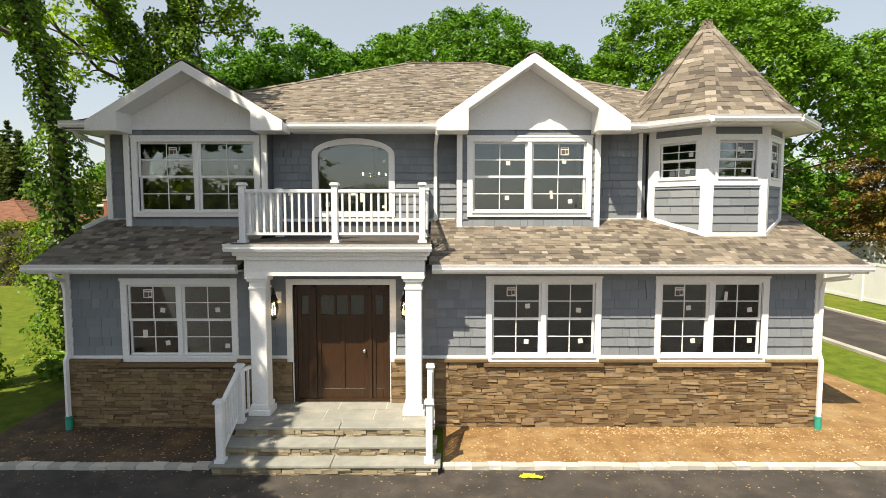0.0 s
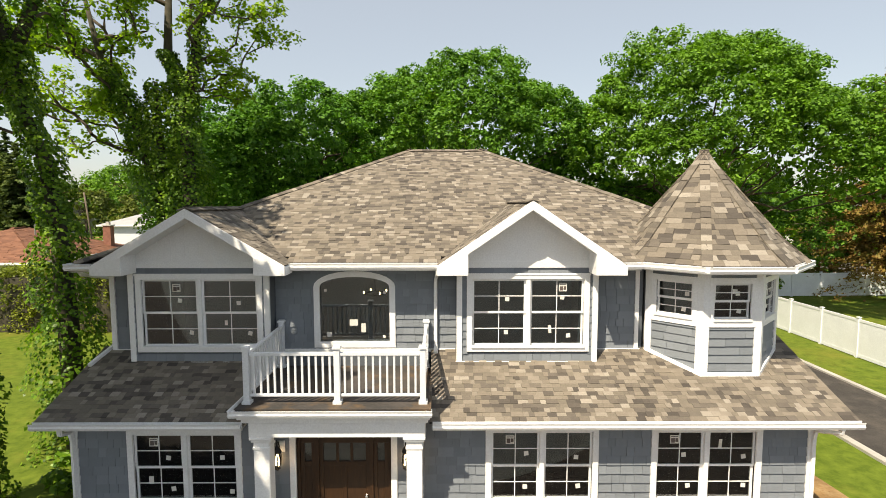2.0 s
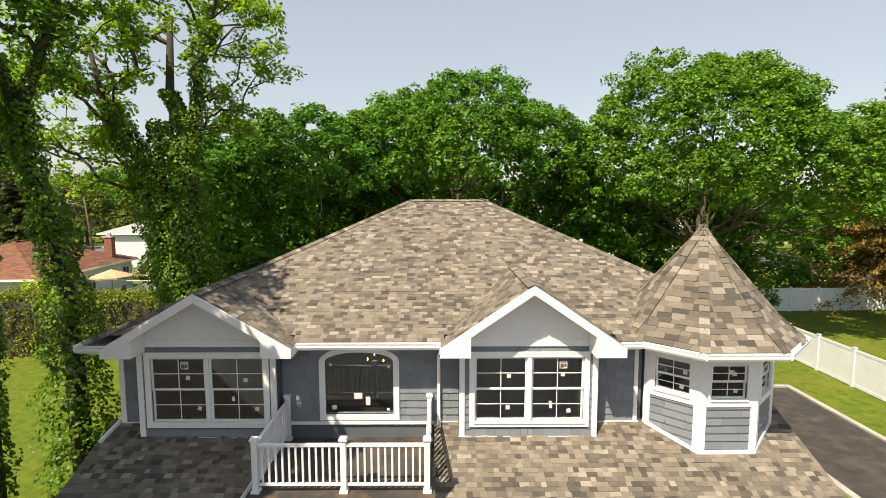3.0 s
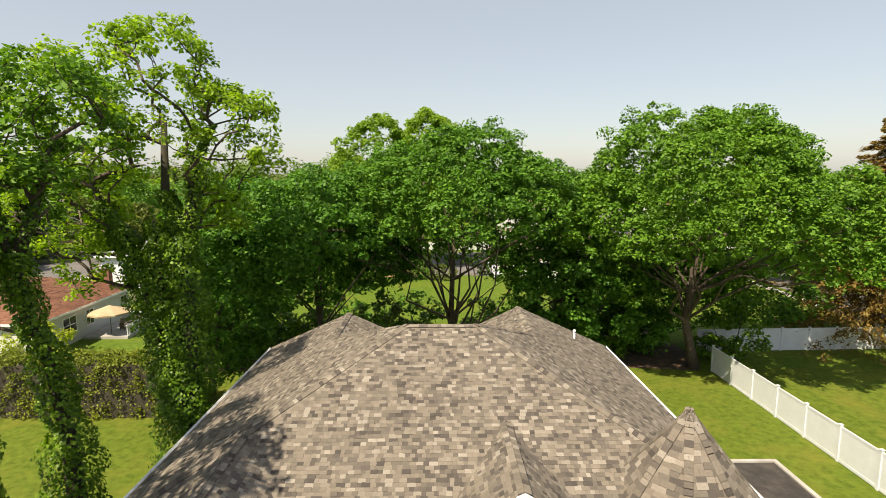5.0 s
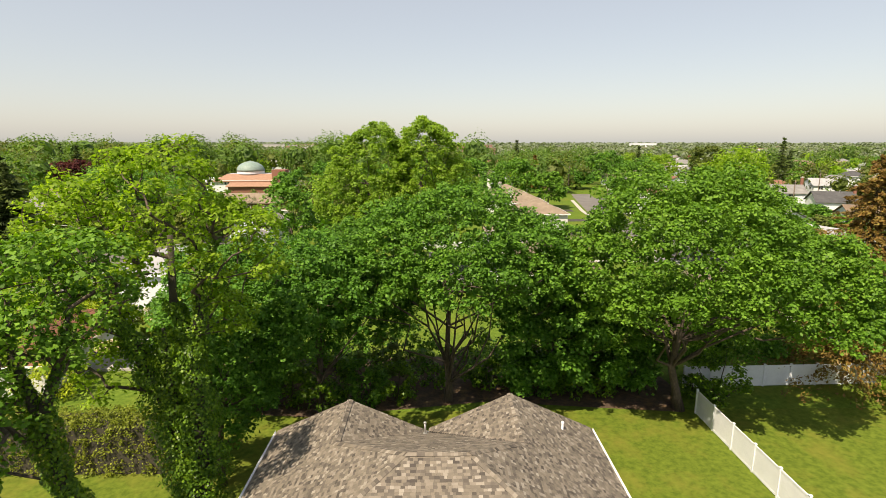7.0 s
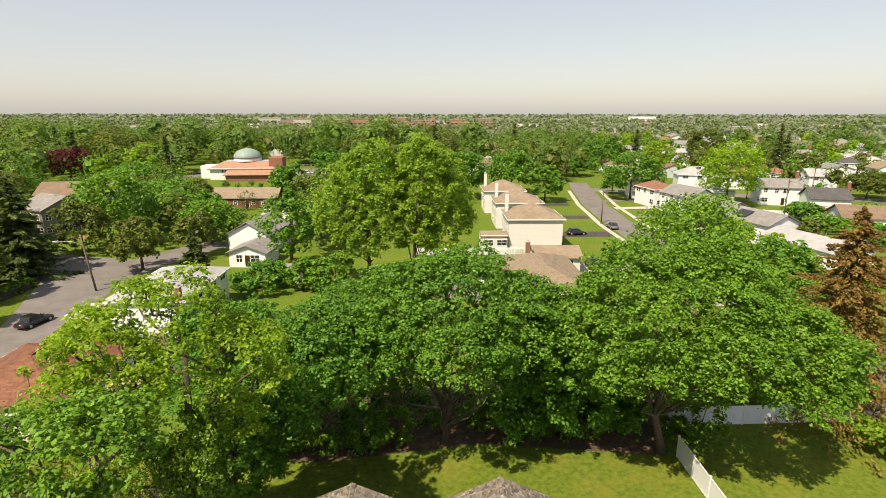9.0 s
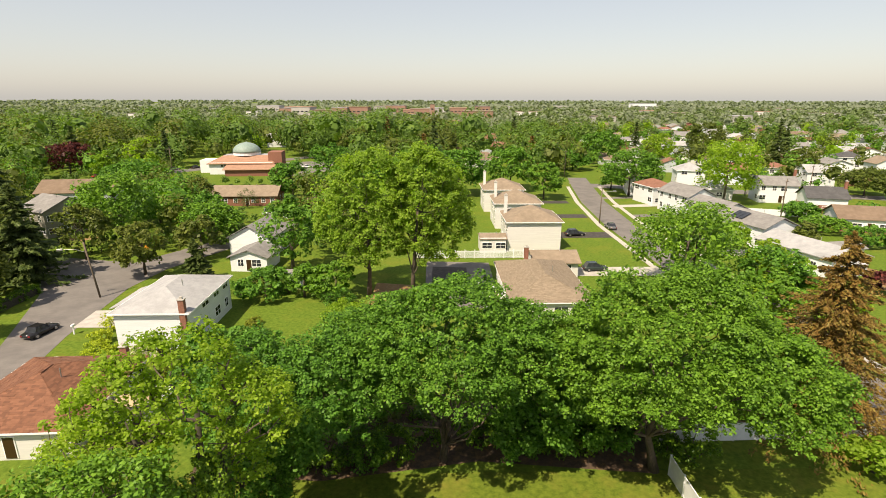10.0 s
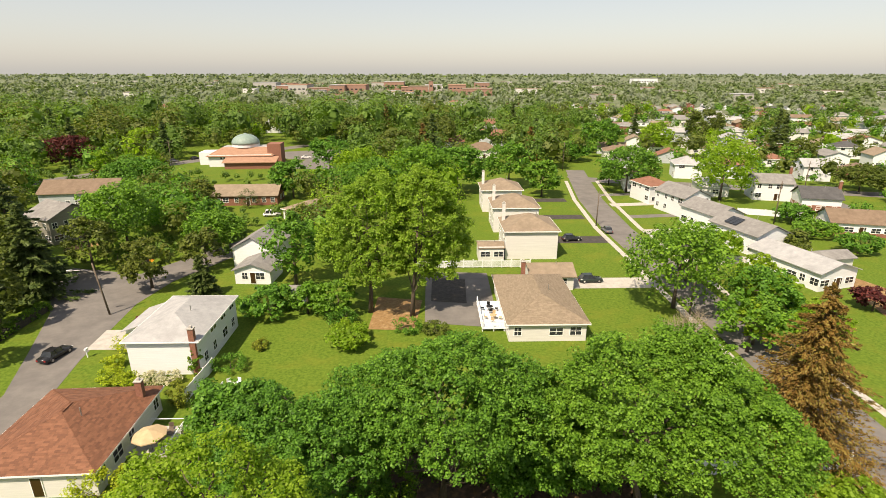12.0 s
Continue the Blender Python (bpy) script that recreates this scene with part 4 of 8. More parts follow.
# ---- trees and shrubs ----
def leaf_mesh(name, rng, centres, radii, per, size, droop=0.35, below=-0.25, jitter=0.55, core=()):
    """Leaves on the upper shells of many clumps: each leaf a folded lozenge of its own."""
    n = len(centres)
    c = np.repeat(np.asarray(centres, float), per, axis=0)
    r = np.repeat(np.asarray(radii, float), per, axis=0)
    d = rng.normal(size=(n * per, 3))
    d /= np.linalg.norm(d, axis=1)[:, None]
    flip = d[:, 2] < below
    d[flip, 2] *= -1
    p = c + d * r * rng.uniform(0.55, 1.08, (n * per, 1))
    nor = d * 0.8 + np.array((0, 0, 0.8)) + rng.normal(size=d.shape) * jitter
    nor /= np.linalg.norm(nor, axis=1)[:, None]
    a = np.cross(nor, rng.normal(size=d.shape))
    a /= np.linalg.norm(a, axis=1)[:, None]
    b = np.cross(nor, a)
    s = size * rng.uniform(0.6, 1.25, (n * per, 1))
    v = np.empty((n * per, 4, 3))
    v[:, 0], v[:, 2] = p - a * s * 0.5, p + a * s * 0.5
    v[:, 1], v[:, 3] = p + b * s * 0.36 - nor * s * droop * 0.4, p - b * s * 0.36 - nor * s * droop * 0.4
    if len(core):
        v = np.concatenate([v, core])
    return quad_mesh(name, v)


def core_leaves(rng, lobes, size, density):
    """Larger leaf sprays deep inside the lobes of a crown, which close it."""
    lobes = np.asarray(lobes, float)
    out = []
    for i, l in enumerate(lobes):
        n = int(density * 4.6 * l[3] * l[5] / size ** 2)
        d = rng.normal(size=(n, 3))
        d /= np.linalg.norm(d, axis=1)[:, None]
        d = d[d[:, 2] > -0.75]
        p = l[:3] + d * l[3:] * rng.uniform(0.42, 0.74, (len(d), 1))
        keep = np.ones(len(p), bool)
        for k, o in enumerate(lobes):
            if k != i:
                keep &= (((p - o[:3]) / o[3:]) ** 2).sum(1) > 0.3
        p, d = p[keep], d[keep]
        nor = d + rng.normal(size=d.shape) * 0.4
        nor /= np.linalg.norm(nor, axis=1)[:, None]
        a = np.cross(nor, rng.normal(size=d.shape))
        a /= np.linalg.norm(a, axis=1)[:, None]
        b = np.cross(nor, a)
        s = size * rng.uniform(0.6, 1.2, (len(d), 1))
        out.append(np.stack([p - a * s * 0.5, p + b * s * 0.4, p + a * s * 0.5, p - b * s * 0.4], 1))
    return np.concatenate(out)


def quad_mesh(name, v):
    m = len(v)
    me = bpy.data.meshes.new(name)
    me.vertices.add(m * 4)
    me.vertices.foreach_set("co", np.ascontiguousarray(v, dtype=np.float32).ravel())
    me.loops.add(m * 4)
    me.loops.foreach_set("vertex_index", np.arange(m * 4, dtype=np.int32))
    me.polygons.add(m)
    me.polygons.foreach_set("loop_start", np.arange(0, m * 4, 4, dtype=np.int32))
    me.update(calc_edges=True)
    return me


def crown_clumps(rng, lobes, n, clump, under=-0.35):
    """Clump centres near the skins of the lobes (x, y, z, rx, ry, rz) that make up a crown."""
    lobes = np.asarray(lobes, float)
    area = lobes[:, 3] * lobes[:, 5]
    pick = rng.choice(len(lobes), size=n * 3, p=area / area.sum())
    d = rng.normal(size=(n * 3, 3))
    d /= np.linalg.norm(d, axis=1)[:, None]
    d[:, 2] = np.where(d[:, 2] < under, -d[:, 2], d[:, 2])
    depth = 1.0 - np.abs(rng.normal(size=(n * 3, 1))) * 0.11
    wob = 1 + 0.09 * np.sin(d[:, :1] * 5 + 1.3 * lobes[pick][:, :1]) + 0.08 * np.cos(d[:, 1:2] * 6 + lobes[pick][:, 2:3])
    wob += 0.075 * np.sin(d[:, :1] * 13 + lobes[pick][:, 1:2]) * np.cos(d[:, 2:3] * 12 + lobes[pick][:, :1]) + 0.05 * np.sin(d[:, 1:2] * 17)
    p = lobes[pick][:, :3] + d * lobes[pick][:, 3:] * depth * wob
    keep = np.ones(len(p), bool)
    for i, l in enumerate(lobes):
        q = (((p - l[:3]) / l[3:]) ** 2).sum(1)
        keep &= (q > 0.5) | (pick == i)
    p = p[keep][:n]
    r = clump * rng.uniform(0.65, 1.3, (len(p), 1)) * np.array((1.0, 1.0, 0.8))
    return p, r


def wander(rng, a, b, n=5, sag=0.06):
    a, b = np.asarray(a, float), np.asarray(b, float)
    span = np.linalg.norm(b - a)
    out = [a + (b - a) * t + (rng.normal(size=3) * sag * span * math.sin(math.pi * t)) for t in np.linspace(0, 1, n)]
    return [tuple(p) for p in out]


def tree(name, label, at, lobes, trunk, girth, leaf, seed, clumps=110, clump=1.1, per=130, size=0.3, limbs=9, bark=None, fork=0.35, under=-0.35, category="tree", top=None, inner=0):
    """at: foot; lobes in the world's coordinates; trunk: points after the foot, relative to it."""
    rng = np.random.default_rng(seed)
    ob = thing(name, label, category, (at[0], at[1], 0))
    lob = np.asarray(lobes, float).copy()
    lob[:, 0] -= at[0]
    lob[:, 1] -= at[1]
    c, r = crown_clumps(rng, lob, clumps, clump, under)
    pts = [(0, 0, -0.1), *trunk]
    rad = [girth * (1 - 0.55 * i / max(len(pts) - 1, 1)) for i in range(len(pts))]
    rad[0] *= 1.35
    g = Geo()
    g.tube(pts, rad, 9)
    part("trunk", g, bark or M_BARK, ob, smooth=True)
    order = rng.choice(len(c), min(limbs, len(c)), replace=False)
    for i in order:
        k = rng.integers(max(1, int(len(pts) * fork)), len(pts))
        s = pts[k]
        w = wander(rng, s, c[i] * 0.98, 5)
        g = Geo()
        g.tube(w, [girth * 0.32, girth * 0.26, girth * 0.18, girth * 0.11, girth * 0.05], 6, False)
        mid = w[2]
        for _ in range(3):
            j = rng.integers(0, len(c))
            if np.linalg.norm(np.array(c[j]) - np.array(mid)) < 5.5:
                g.tube(wander(rng, mid, c[j], 4), [girth * 0.13, girth * 0.09, girth * 0.06, girth * 0.03], 5, False)
        part("limb", g, bark or M_BARK, ob, smooth=True)
    part("crown", leaf_mesh("crown", rng, c, r, per, size, below=-0.55, core=core_leaves(rng, lob, size * 2.0, inner) if inner else ()), leaf, ob)
    return ob


def ivy_sleeve(ob, pts, radii, seed, size=0.13, thick=180, leaf=None):
    """Ivy that clothes a stem closely: overlapping leaves on a lumpy sleeve round it."""
    rng = np.random.default_rng(seed)
    pts, radii = np.asarray(pts, float), np.asarray(radii, float)
    span = np.linalg.norm(np.diff(pts, axis=0), axis=1)
    n = int((span * 6.28 * (radii[:-1] + radii[1:]) / 2).sum() * thick)
    along = rng.uniform(0, span.sum(), n)
    ends = np.concatenate([[0], np.cumsum(span)])
    c = np.stack([np.interp(along, ends, pts[:, k]) for k in range(3)], 1)
    w = rng.uniform(0, 6.283, n)
    lump = 1 + 0.22 * np.sin(along * 2.3 + 2 * w) + 0.16 * np.sin(along * 5.1 - w)
    r = np.interp(along, ends, radii) * lump * rng.uniform(0.75, 1.08, n)
    d = np.stack([np.cos(w), np.sin(w), np.zeros(n)], 1)
    q = c + d * r[:, None]
    nor = d + np.array((0, 0, 0.55)) + rng.normal(size=d.shape) * 0.4
    nor /= np.linalg.norm(nor, axis=1)[:, None]
    a = np.cross(nor, rng.normal(size=d.shape))
    a /= np.linalg.norm(a, axis=1)[:, None]
    b = np.cross(nor, a)
    z = size * rng.uniform(0.6, 1.3, (n, 1))
    v = np.stack([q - a * z * 0.5, q + b * z * 0.42 - nor * z * 0.12, q + a * z * 0.5, q - b * z * 0.42 - nor * z * 0.12], 1)
    part("ivy", quad_mesh("ivy", v), leaf or M_IVY, ob, "dark ivy clothing the stem")


def airy_tree(label, at, stems, lobes, girth, leaf, seed, clumps, clump, per, size):
    """A tree whose twigs grow from its stems towards leaf clumps, each from the nearest wood; the first stem is the trunk."""
    rng = np.random.default_rng(seed)
    ob = thing("ivied_tree", label, "tree", (at[0], at[1], 0))
    wood, up, owner, weight = [], [], [], []
    for k, stem in enumerate(stems):
        g = girth if k == 0 else girth * 0.66
        part("trunk" if k == 0 else "limb", Geo().tube(stem, [g * (1.2 - 0.85 * i / (len(stem) - 1)) for i in range(len(stem))], 8), M_IVYBARK, ob, smooth=True)
        for a, b in zip(stem, stem[1:]):
            for f in (0.33, 0.66, 1.0):
                point = np.array(a) + (np.array(b) - np.array(a)) * f
                if point[2] > 6.5:
                    wood.append(point), up.append(-1), owner.append(-1), weight.append(0)
    lob = np.asarray(lobes, float).copy()
    lob[:, :2] -= np.array(at)
    c, r = crown_clumps(rng, lob, clumps, clump, -0.7)
    gap = [np.min(np.linalg.norm(np.array(wood) - t, axis=1)) for t in c]
    runs = []
    for i in np.argsort(gap):
        t = c[i]
        w = np.array(wood)
        cost = np.linalg.norm(w - t, axis=1) + np.maximum(w[:, 2] - t[2] + 0.3, 0) * 1.5
        k = int(np.argmin(cost))
        mid = (w[k] + t) / 2 + rng.normal(size=3) * 0.1 * np.linalg.norm(t - w[k]) + np.array((0, 0, 0.08))
        run = len(runs)
        first = len(wood)
        wood += [mid, t]
        up += [k, first]
        own = owner[k] if owner[k] >= 0 else run
        owner += [own, own]
        weight += [0, 1]
        runs.append((k, first, own))
    for k in range(len(wood) - 1, -1, -1):
        if up[k] >= 0:
            weight[up[k]] += weight[k]
    groups = {}
    for k, first, own in runs:
        rad = [min(0.013 * max(weight[n], 1) ** 0.5, girth * 0.4) for n in (first, first, first + 1)]
        groups.setdefault(own, Geo()).tube([wood[k], wood[first], wood[first + 1]], [rad[0] * 1.15, rad[1], rad[2]], 5, False)
    for g in groups.values():
        part("limb", g, M_BARK, ob, smooth=True)
    part("crown", leaf_mesh("crown", rng, c, r, per, size, below=-0.6), leaf, ob)
    return ob


# the row of maples behind the house
tree("maple_tree", "broad dense green maple with several stems behind the lawn", (1.0, 38.6),
     [(1.2, 36.2, 12.4, 6.8, 5.8, 4.5), (5.6, 36.5, 11.2, 4.6, 5.0, 3.8), (-3.8, 36.0, 11.4, 4.6, 5.0, 3.9), (1.6, 32.8, 11.0, 5.2, 3.4, 2.8), (6.8, 39.2, 7.0, 3.4, 2.6, 4.0), (-4.6, 39.6, 7.0, 3.2, 2.6, 4.0), (1.2, 39.8, 8.6, 4.4, 2.8, 3.0)],
     [(0.1, 0, 1.6), (-0.1, -0.3, 3.4), (0.0, -0.8, 6.5), (0.1, -1.2, 9.5)], 0.3, M_LEAF, 11, 1750, 0.48, 50, 0.225, 24, fork=0.3, under=-0.25, inner=1)
tree("maple_tree", "dense dark green maple behind the house", (-8.6, 37.0),
     [(-8.0, 32.0, 10.4, 5.0, 5.2, 3.6), (-12.6, 33.2, 9.9, 4.2, 4.8, 3.7), (-5.4, 37.6, 7.4, 3.8, 3.0, 3.8), (-9.4, 37.6, 6.2, 3.6, 3.0, 4.2), (-13.4, 37.6, 6.0, 3.4, 3.0, 4.2)],
     [(0, 0, 2), (0.2, -0.3, 4), (0, -0.6, 7), (0, -0.8, 9.5)], 0.28, M_LEAF, 12, 1150, 0.48, 50, 0.225, 14, under=-0.3, inner=1)
tree("maple_tree", "large rounded warm green maple with a leaning trunk", (18.6, 37.0),
     [(17.0, 34.6, 12.2, 7.0, 6.2, 5.6), (11.8, 35.6, 10.4, 4.2, 4.6, 3.8), (23.6, 33.2, 9.8, 5.6, 4.8, 4.4), (19.0, 31.4, 10.6, 5.4, 3.6, 3.4), (20.0, 36, 13.4, 4.5, 4.5, 4.4), (14.4, 32.6, 9.6, 3.8, 3.0, 2.8), (24.8, 31.5, 8.6, 3.2, 3.2, 2.6), (12.8, 38.8, 6.0, 3.4, 2.6, 3.0), (17.6, 39.4, 6.2, 3.8, 2.6, 3.2), (27.0, 34.0, 8.8, 2.6, 2.8, 2.8), (21.8, 39.6, 5.2, 3.0, 2.4, 3.2)],
     [(-0.5, -0.2, 1.8), (-1.2, -0.7, 3.8), (-1.3, -1.4, 6.0), (-1.2, -2.0, 9.5)], 0.36, M_LEAF_R, 13, 2500, 0.5, 50, 0.225, 24, fork=0.4, under=-0.35, inner=1)
tree("maple_tree", "shaded green understorey maple between larger trees", (9.2, 39.5),
     [(9.4, 38.5, 6.6, 3.8, 3.6, 5.0), (7.2, 37.6, 4.6, 2.2, 2.2, 3.4), (12.2, 38.6, 4.6, 2.6, 2.4, 3.6), (15.2, 38.8, 4.4, 2.6, 2.2, 3.4)], [(0, 0, 2), (0.1, -0.2, 4.5)], 0.2, M_LEAF, 14, 300, 0.78, 60, 0.33, 8, under=-0.85)
tree("maple_tree", "dark green tree crowding the ivied stems", (-12.6, 28.4),
     [(-11.6, 28.4, 7.2, 2.8, 2.9, 3.6), (-9.4, 29.2, 9.4, 2.4, 2.4, 2.4), (-12.6, 28.4, 5.0, 2.2, 2.4, 2.8)], [(0, 0, 2), (0.4, -0.1, 5), (0.8, -0.2, 7)], 0.2, M_LEAF, 17, 420, 0.5, 46, 0.23, 8, under=-0.8, inner=0.8)
tree("maple_tree", "dark green tree low behind the hedge", (-15.5, 38.5),
     [(-15.8, 37.8, 7.0, 4.4, 4.2, 5.4), (-18.8, 40, 6, 3.2, 3, 4.4)], [(0, 0, 2), (0, 0, 5)], 0.22, M_LEAF, 15, 240, 0.8, 64, 0.34, 8, under=-0.8)

tree("maple_tree", "low dark green tree filling the gap behind the fence", (15.0, 43.0),
     [(14.0, 42.6, 4.6, 3.6, 2.2, 4.2), (18.5, 43.0, 4.8, 3.4, 2.2, 4.2), (10.4, 42.4, 4.4, 2.6, 2.0, 3.8), (22.5, 42.6, 4.0, 2.6, 2.0, 3.4), (27.0, 43.0, 5.0, 3.2, 2.2, 4.4), (31.0, 44.0, 5.0, 3.0, 2.2, 4.2)], [(0, 0, 1.5), (0, 0, 4)], 0.2, M_LEAF, 16, 340, 0.8, 54, 0.36, 8, under=-0.9)

# tall ivied trees beside the house
TALL = [[(0, 0, -0.1), (0.2, 0, 4), (0.4, 0.1, 8), (0.3, 0.1, 11.5), (-0.3, 0.2, 13.4), (-0.2, 0.3, 16.2)],
        [(0.3, 0.1, 11.2), (0.8, 0.2, 13), (0.9, 0.3, 14.5), (1.7, 0.4, 16)],
        [(0, 0, 3), (-1.0, 0.2, 8), (-1.8, 0.1, 11), (-2.9, 0, 13), (-3.4, 0, 15.4)],
        [(-0.2, 0, 5), (-0.7, 0.1, 9), (-0.8, 0.1, 12.2)]]
tall = airy_tree("tall airy tree with young yellow-green leaves and ivied stems", (-10.8, 21.8), TALL,
                 [(-11.2, 21.8, 17.4, 2.4, 2.4, 2.6), (-14.4, 21.4, 15.2, 2.7, 2.5, 3.2), (-8.7, 22.6, 15.4, 2.2, 2.0, 2.3), (-15.2, 22.0, 12.2, 2.3, 2.2, 2.0), (-9.2, 23.0, 12.4, 1.2, 1.2, 1.2), (-14.0, 22.0, 10.2, 1.5, 1.4, 1.3), (-17.0, 23.6, 12.8, 2.4, 2.2, 2.0)], 0.34, M_LEAF_Y, 21, 500, 0.46, 44, 0.2)
ivy_sleeve(tall, TALL[0][:5], [1.3, 1.2, 0.85, 0.5, 0.34], 22)
ivy_sleeve(tall, TALL[1], [0.46, 0.36, 0.28, 0.18], 23)
ivy_sleeve(tall, TALL[2][:4], [0.95, 0.85, 0.56, 0.32], 24)
ivy_sleeve(tall, TALL[3], [0.8, 0.75, 0.45], 28)
LEAN = [[(0, 0, -0.1), (-0.1, 0, 4), (-0.2, 0, 6.5), (-0.5, 0.05, 8.5), (-1.0, 0.1, 9.8), (-1.35, 0.2, 11.8)],
        [(-1.3, 0.2, 11.6), (-0.8, 0.4, 13), (-0.3, 0.7, 15)], [(-1.3, 0.2, 11.6), (-2.2, 0.5, 13.4), (-3.2, 0.8, 15.4)]]
lean = airy_tree("slender leaning tree trunk thick with bright ivy", (-10.9, 15.3), LEAN,
                 [(-13.8, 16.2, 14.2, 2.8, 2.4, 2.6), (-11.4, 16.0, 15.6, 2.0, 2.0, 1.8), (-15.4, 15.8, 12.4, 2.2, 2.2, 2.0), (-14.6, 16.4, 10.4, 1.5, 1.5, 1.3)], 0.26, M_LEAF_R, 25, 210, 0.5, 46, 0.2)
ivy_sleeve(lean, LEAN[0], [1.1, 0.85, 0.6, 0.48, 0.44, 0.4], 26, 0.12)
ivy_sleeve(lean, LEAN[1], [0.28, 0.2, 0.12], 27, 0.12)
ivy_sleeve(lean, LEAN[2], [0.28, 0.2, 0.12], 29, 0.12)
NEAR = [[(0, 0, -0.1), (0.1, -0.1, 3), (0.4, -0.3, 6), (0.8, -0.9, 10), (1.2, -1.6, 13.6)]]
near = airy_tree("near ivied tree leaning over the corner of the house", (-11.0, 12.2), NEAR,
                 [(-9.8, 7.6, 15.2, 2.0, 2.0, 1.7), (-11.9, 9.4, 15.6, 2.3, 2.3, 2.0), (-13.6, 12.5, 12.6, 2.4, 2.6, 2.2), (-9.5, 6.6, 13.6, 1.5, 1.5, 1.2)], 0.24, M_LEAF_R, 31, 230, 0.55, 46, 0.22)
ivy_sleeve(near, NEAR[0], [0.5, 0.42, 0.36, 0.3, 0.24], 32, 0.12)

tree("street_tree", "full green tree shading the front of the house", (-14.6, 3.4),
     [(-9.1, 5.3, 8.8, 2.1, 1.8, 1.7), (-10.7, 5.4, 9.2, 2.2, 2.2, 1.8), (-10.3, 5.9, 11.6, 2.2, 1.8, 1.3), (-8.5, 5.7, 11.9, 2.0, 1.7, 1.3), (-12.2, 5.9, 11.4, 2.0, 1.8, 1.3), (-8.5, 4.9, 8.0, 1.6, 1.6, 1.2), (-9.6, 3.4, 8.0, 2.8, 2.4, 1.8), (-12.4, 3.4, 8.4, 3.4, 3.0, 2.4)], [(0, 0, 2.5), (0.8, 0.4, 5), (2.0, 0.8, 7)], 0.3, M_LEAF, 33, 330, 0.85, 56, 0.44, 8, under=-0.8, inner=0.4)


def conifer(name, label, at, height, spread, leaf, seed, tiers=24, per=26, size=0.3, group=""):
    """A conifer: whorls of drooping boughs, each a spray of flat needle tufts."""
    rng = np.random.default_rng(seed)
    ob = thing(name, label, "conifer", (at[0], at[1], 0), group=group)
    part("trunk", Geo().tube([(0, 0, -0.1), (0, 0, height * 0.5), (0, 0, height * 0.97)], [height * 0.022, height * 0.014, 0.02], 7), M_BARK, ob, smooth=True)
    v = []
    for t in range(tiers):
        f = t / (tiers - 1)
        z = height * (0.1 + 0.88 * f)
        reach = spread * (1 - f) ** 0.8 * (0.8 + 0.35 * rng.random()) + 0.15
        for k in range(max(4, int(11 * (1 - f) + 4))):
            w = rng.uniform(0, 2 * math.pi)
            rr = reach * rng.uniform(0.7, 1.1)
            s = np.sort(rng.uniform(0.15, 1.0, per))
            x, y = np.cos(w) * s * rr, np.sin(w) * s * rr
            side = rng.normal(size=per) * 0.14 * rr * (1.1 - s)
            x, y = x - np.sin(w) * side, y + np.cos(w) * side
            zz = z - 0.25 * rr * s ** 1.5 + 0.1 * rr * s ** 4 + rng.normal(size=per) * 0.08 - np.abs(side) * 0.3
            p = np.stack([x, y, zz], 1)
            a = np.stack([np.cos(w) + rng.normal(size=per) * 0.5, np.sin(w) + rng.normal(size=per) * 0.5, rng.normal(size=per) * 0.3 - 0.25], 1)
            a /= np.linalg.norm(a, axis=1)[:, None]
            b = np.cross(a, rng.normal(size=(per, 3)) * 0.4 + np.array((0, 0, 1.0)))
            b /= np.linalg.norm(b, axis=1)[:, None]
            q = size * rng.uniform(0.6, 1.3, (per, 1))
            v.append(np.stack([p - a * q, p + b * q * 0.4 - np.array((0, 0, 0.3)) * q, p + a * q, p - b * q * 0.4 - np.array((0, 0, 0.3)) * q], 1))
    part("crown", quad_mesh("crown", np.concatenate(v)), leaf, ob)
    return ob


conifer("spruce_tree", "large rusty brown spruce with drooping boughs", (36.6, 43.4), 19.2, 8.6, M_RUST, 41, 50, 90, 0.18)
conifer("spruce_tree", "dark green spruce at the street corner", (-67, 84), 17, 7.0, M_NEEDLE, 42, 26, 34, 0.5)
conifer("spruce_tree", "dark green spruce beside the street", (-69, 70), 15, 6.5, M_NEEDLE, 46, 26, 34, 0.45)
conifer("spruce_tree", "dark green spruce at the street corner", (-76, 93), 20, 7.5, M_NEEDLE, 43, 26, 34, 0.5)
conifer("spruce_tree", "small blue-green spruce by a garden", (-39.5, 85), 7.5, 3.0, M_NEEDLE, 44, 18, 28, 0.4)
conifer("spruce_tree", "tall dark spruce in a garden", (-86, 104), 19, 6.5, M_NEEDLE, 45, 20, 28, 0.5)


def shrub(name, label, at, radii, leaf, seed, n=26, per=60, size=0.2, category="shrub", group=""):
    """A bush: a skin of leafy clumps over a low dome, on short stems."""
    rng = np.random.default_rng(seed)
    ob = thing(name, label, category, (at[0], at[1], 0), group=group)
    rx, ry, rz = radii
    c, r = crown_clumps(rng, [(0, 0, rz * 0.52, rx, ry, rz * 0.5)], n, min(rx, ry, rz) * 0.32, -0.95)
    c[:, 2] = np.maximum(c[:, 2], 0.1)
    part("foliage", leaf_mesh("foliage", rng, c, r, per, size, below=-0.8), leaf, ob)
    g = Geo()
    for k in range(4):
        g.tube(wander(rng, (rng.uniform(-0.2, 0.2), rng.uniform(-0.2, 0.2), -0.05), c[k], 4), [0.05, 0.04, 0.03, 0.02], 5, False)
    part("stem", g, M_BARK, ob)
    return ob


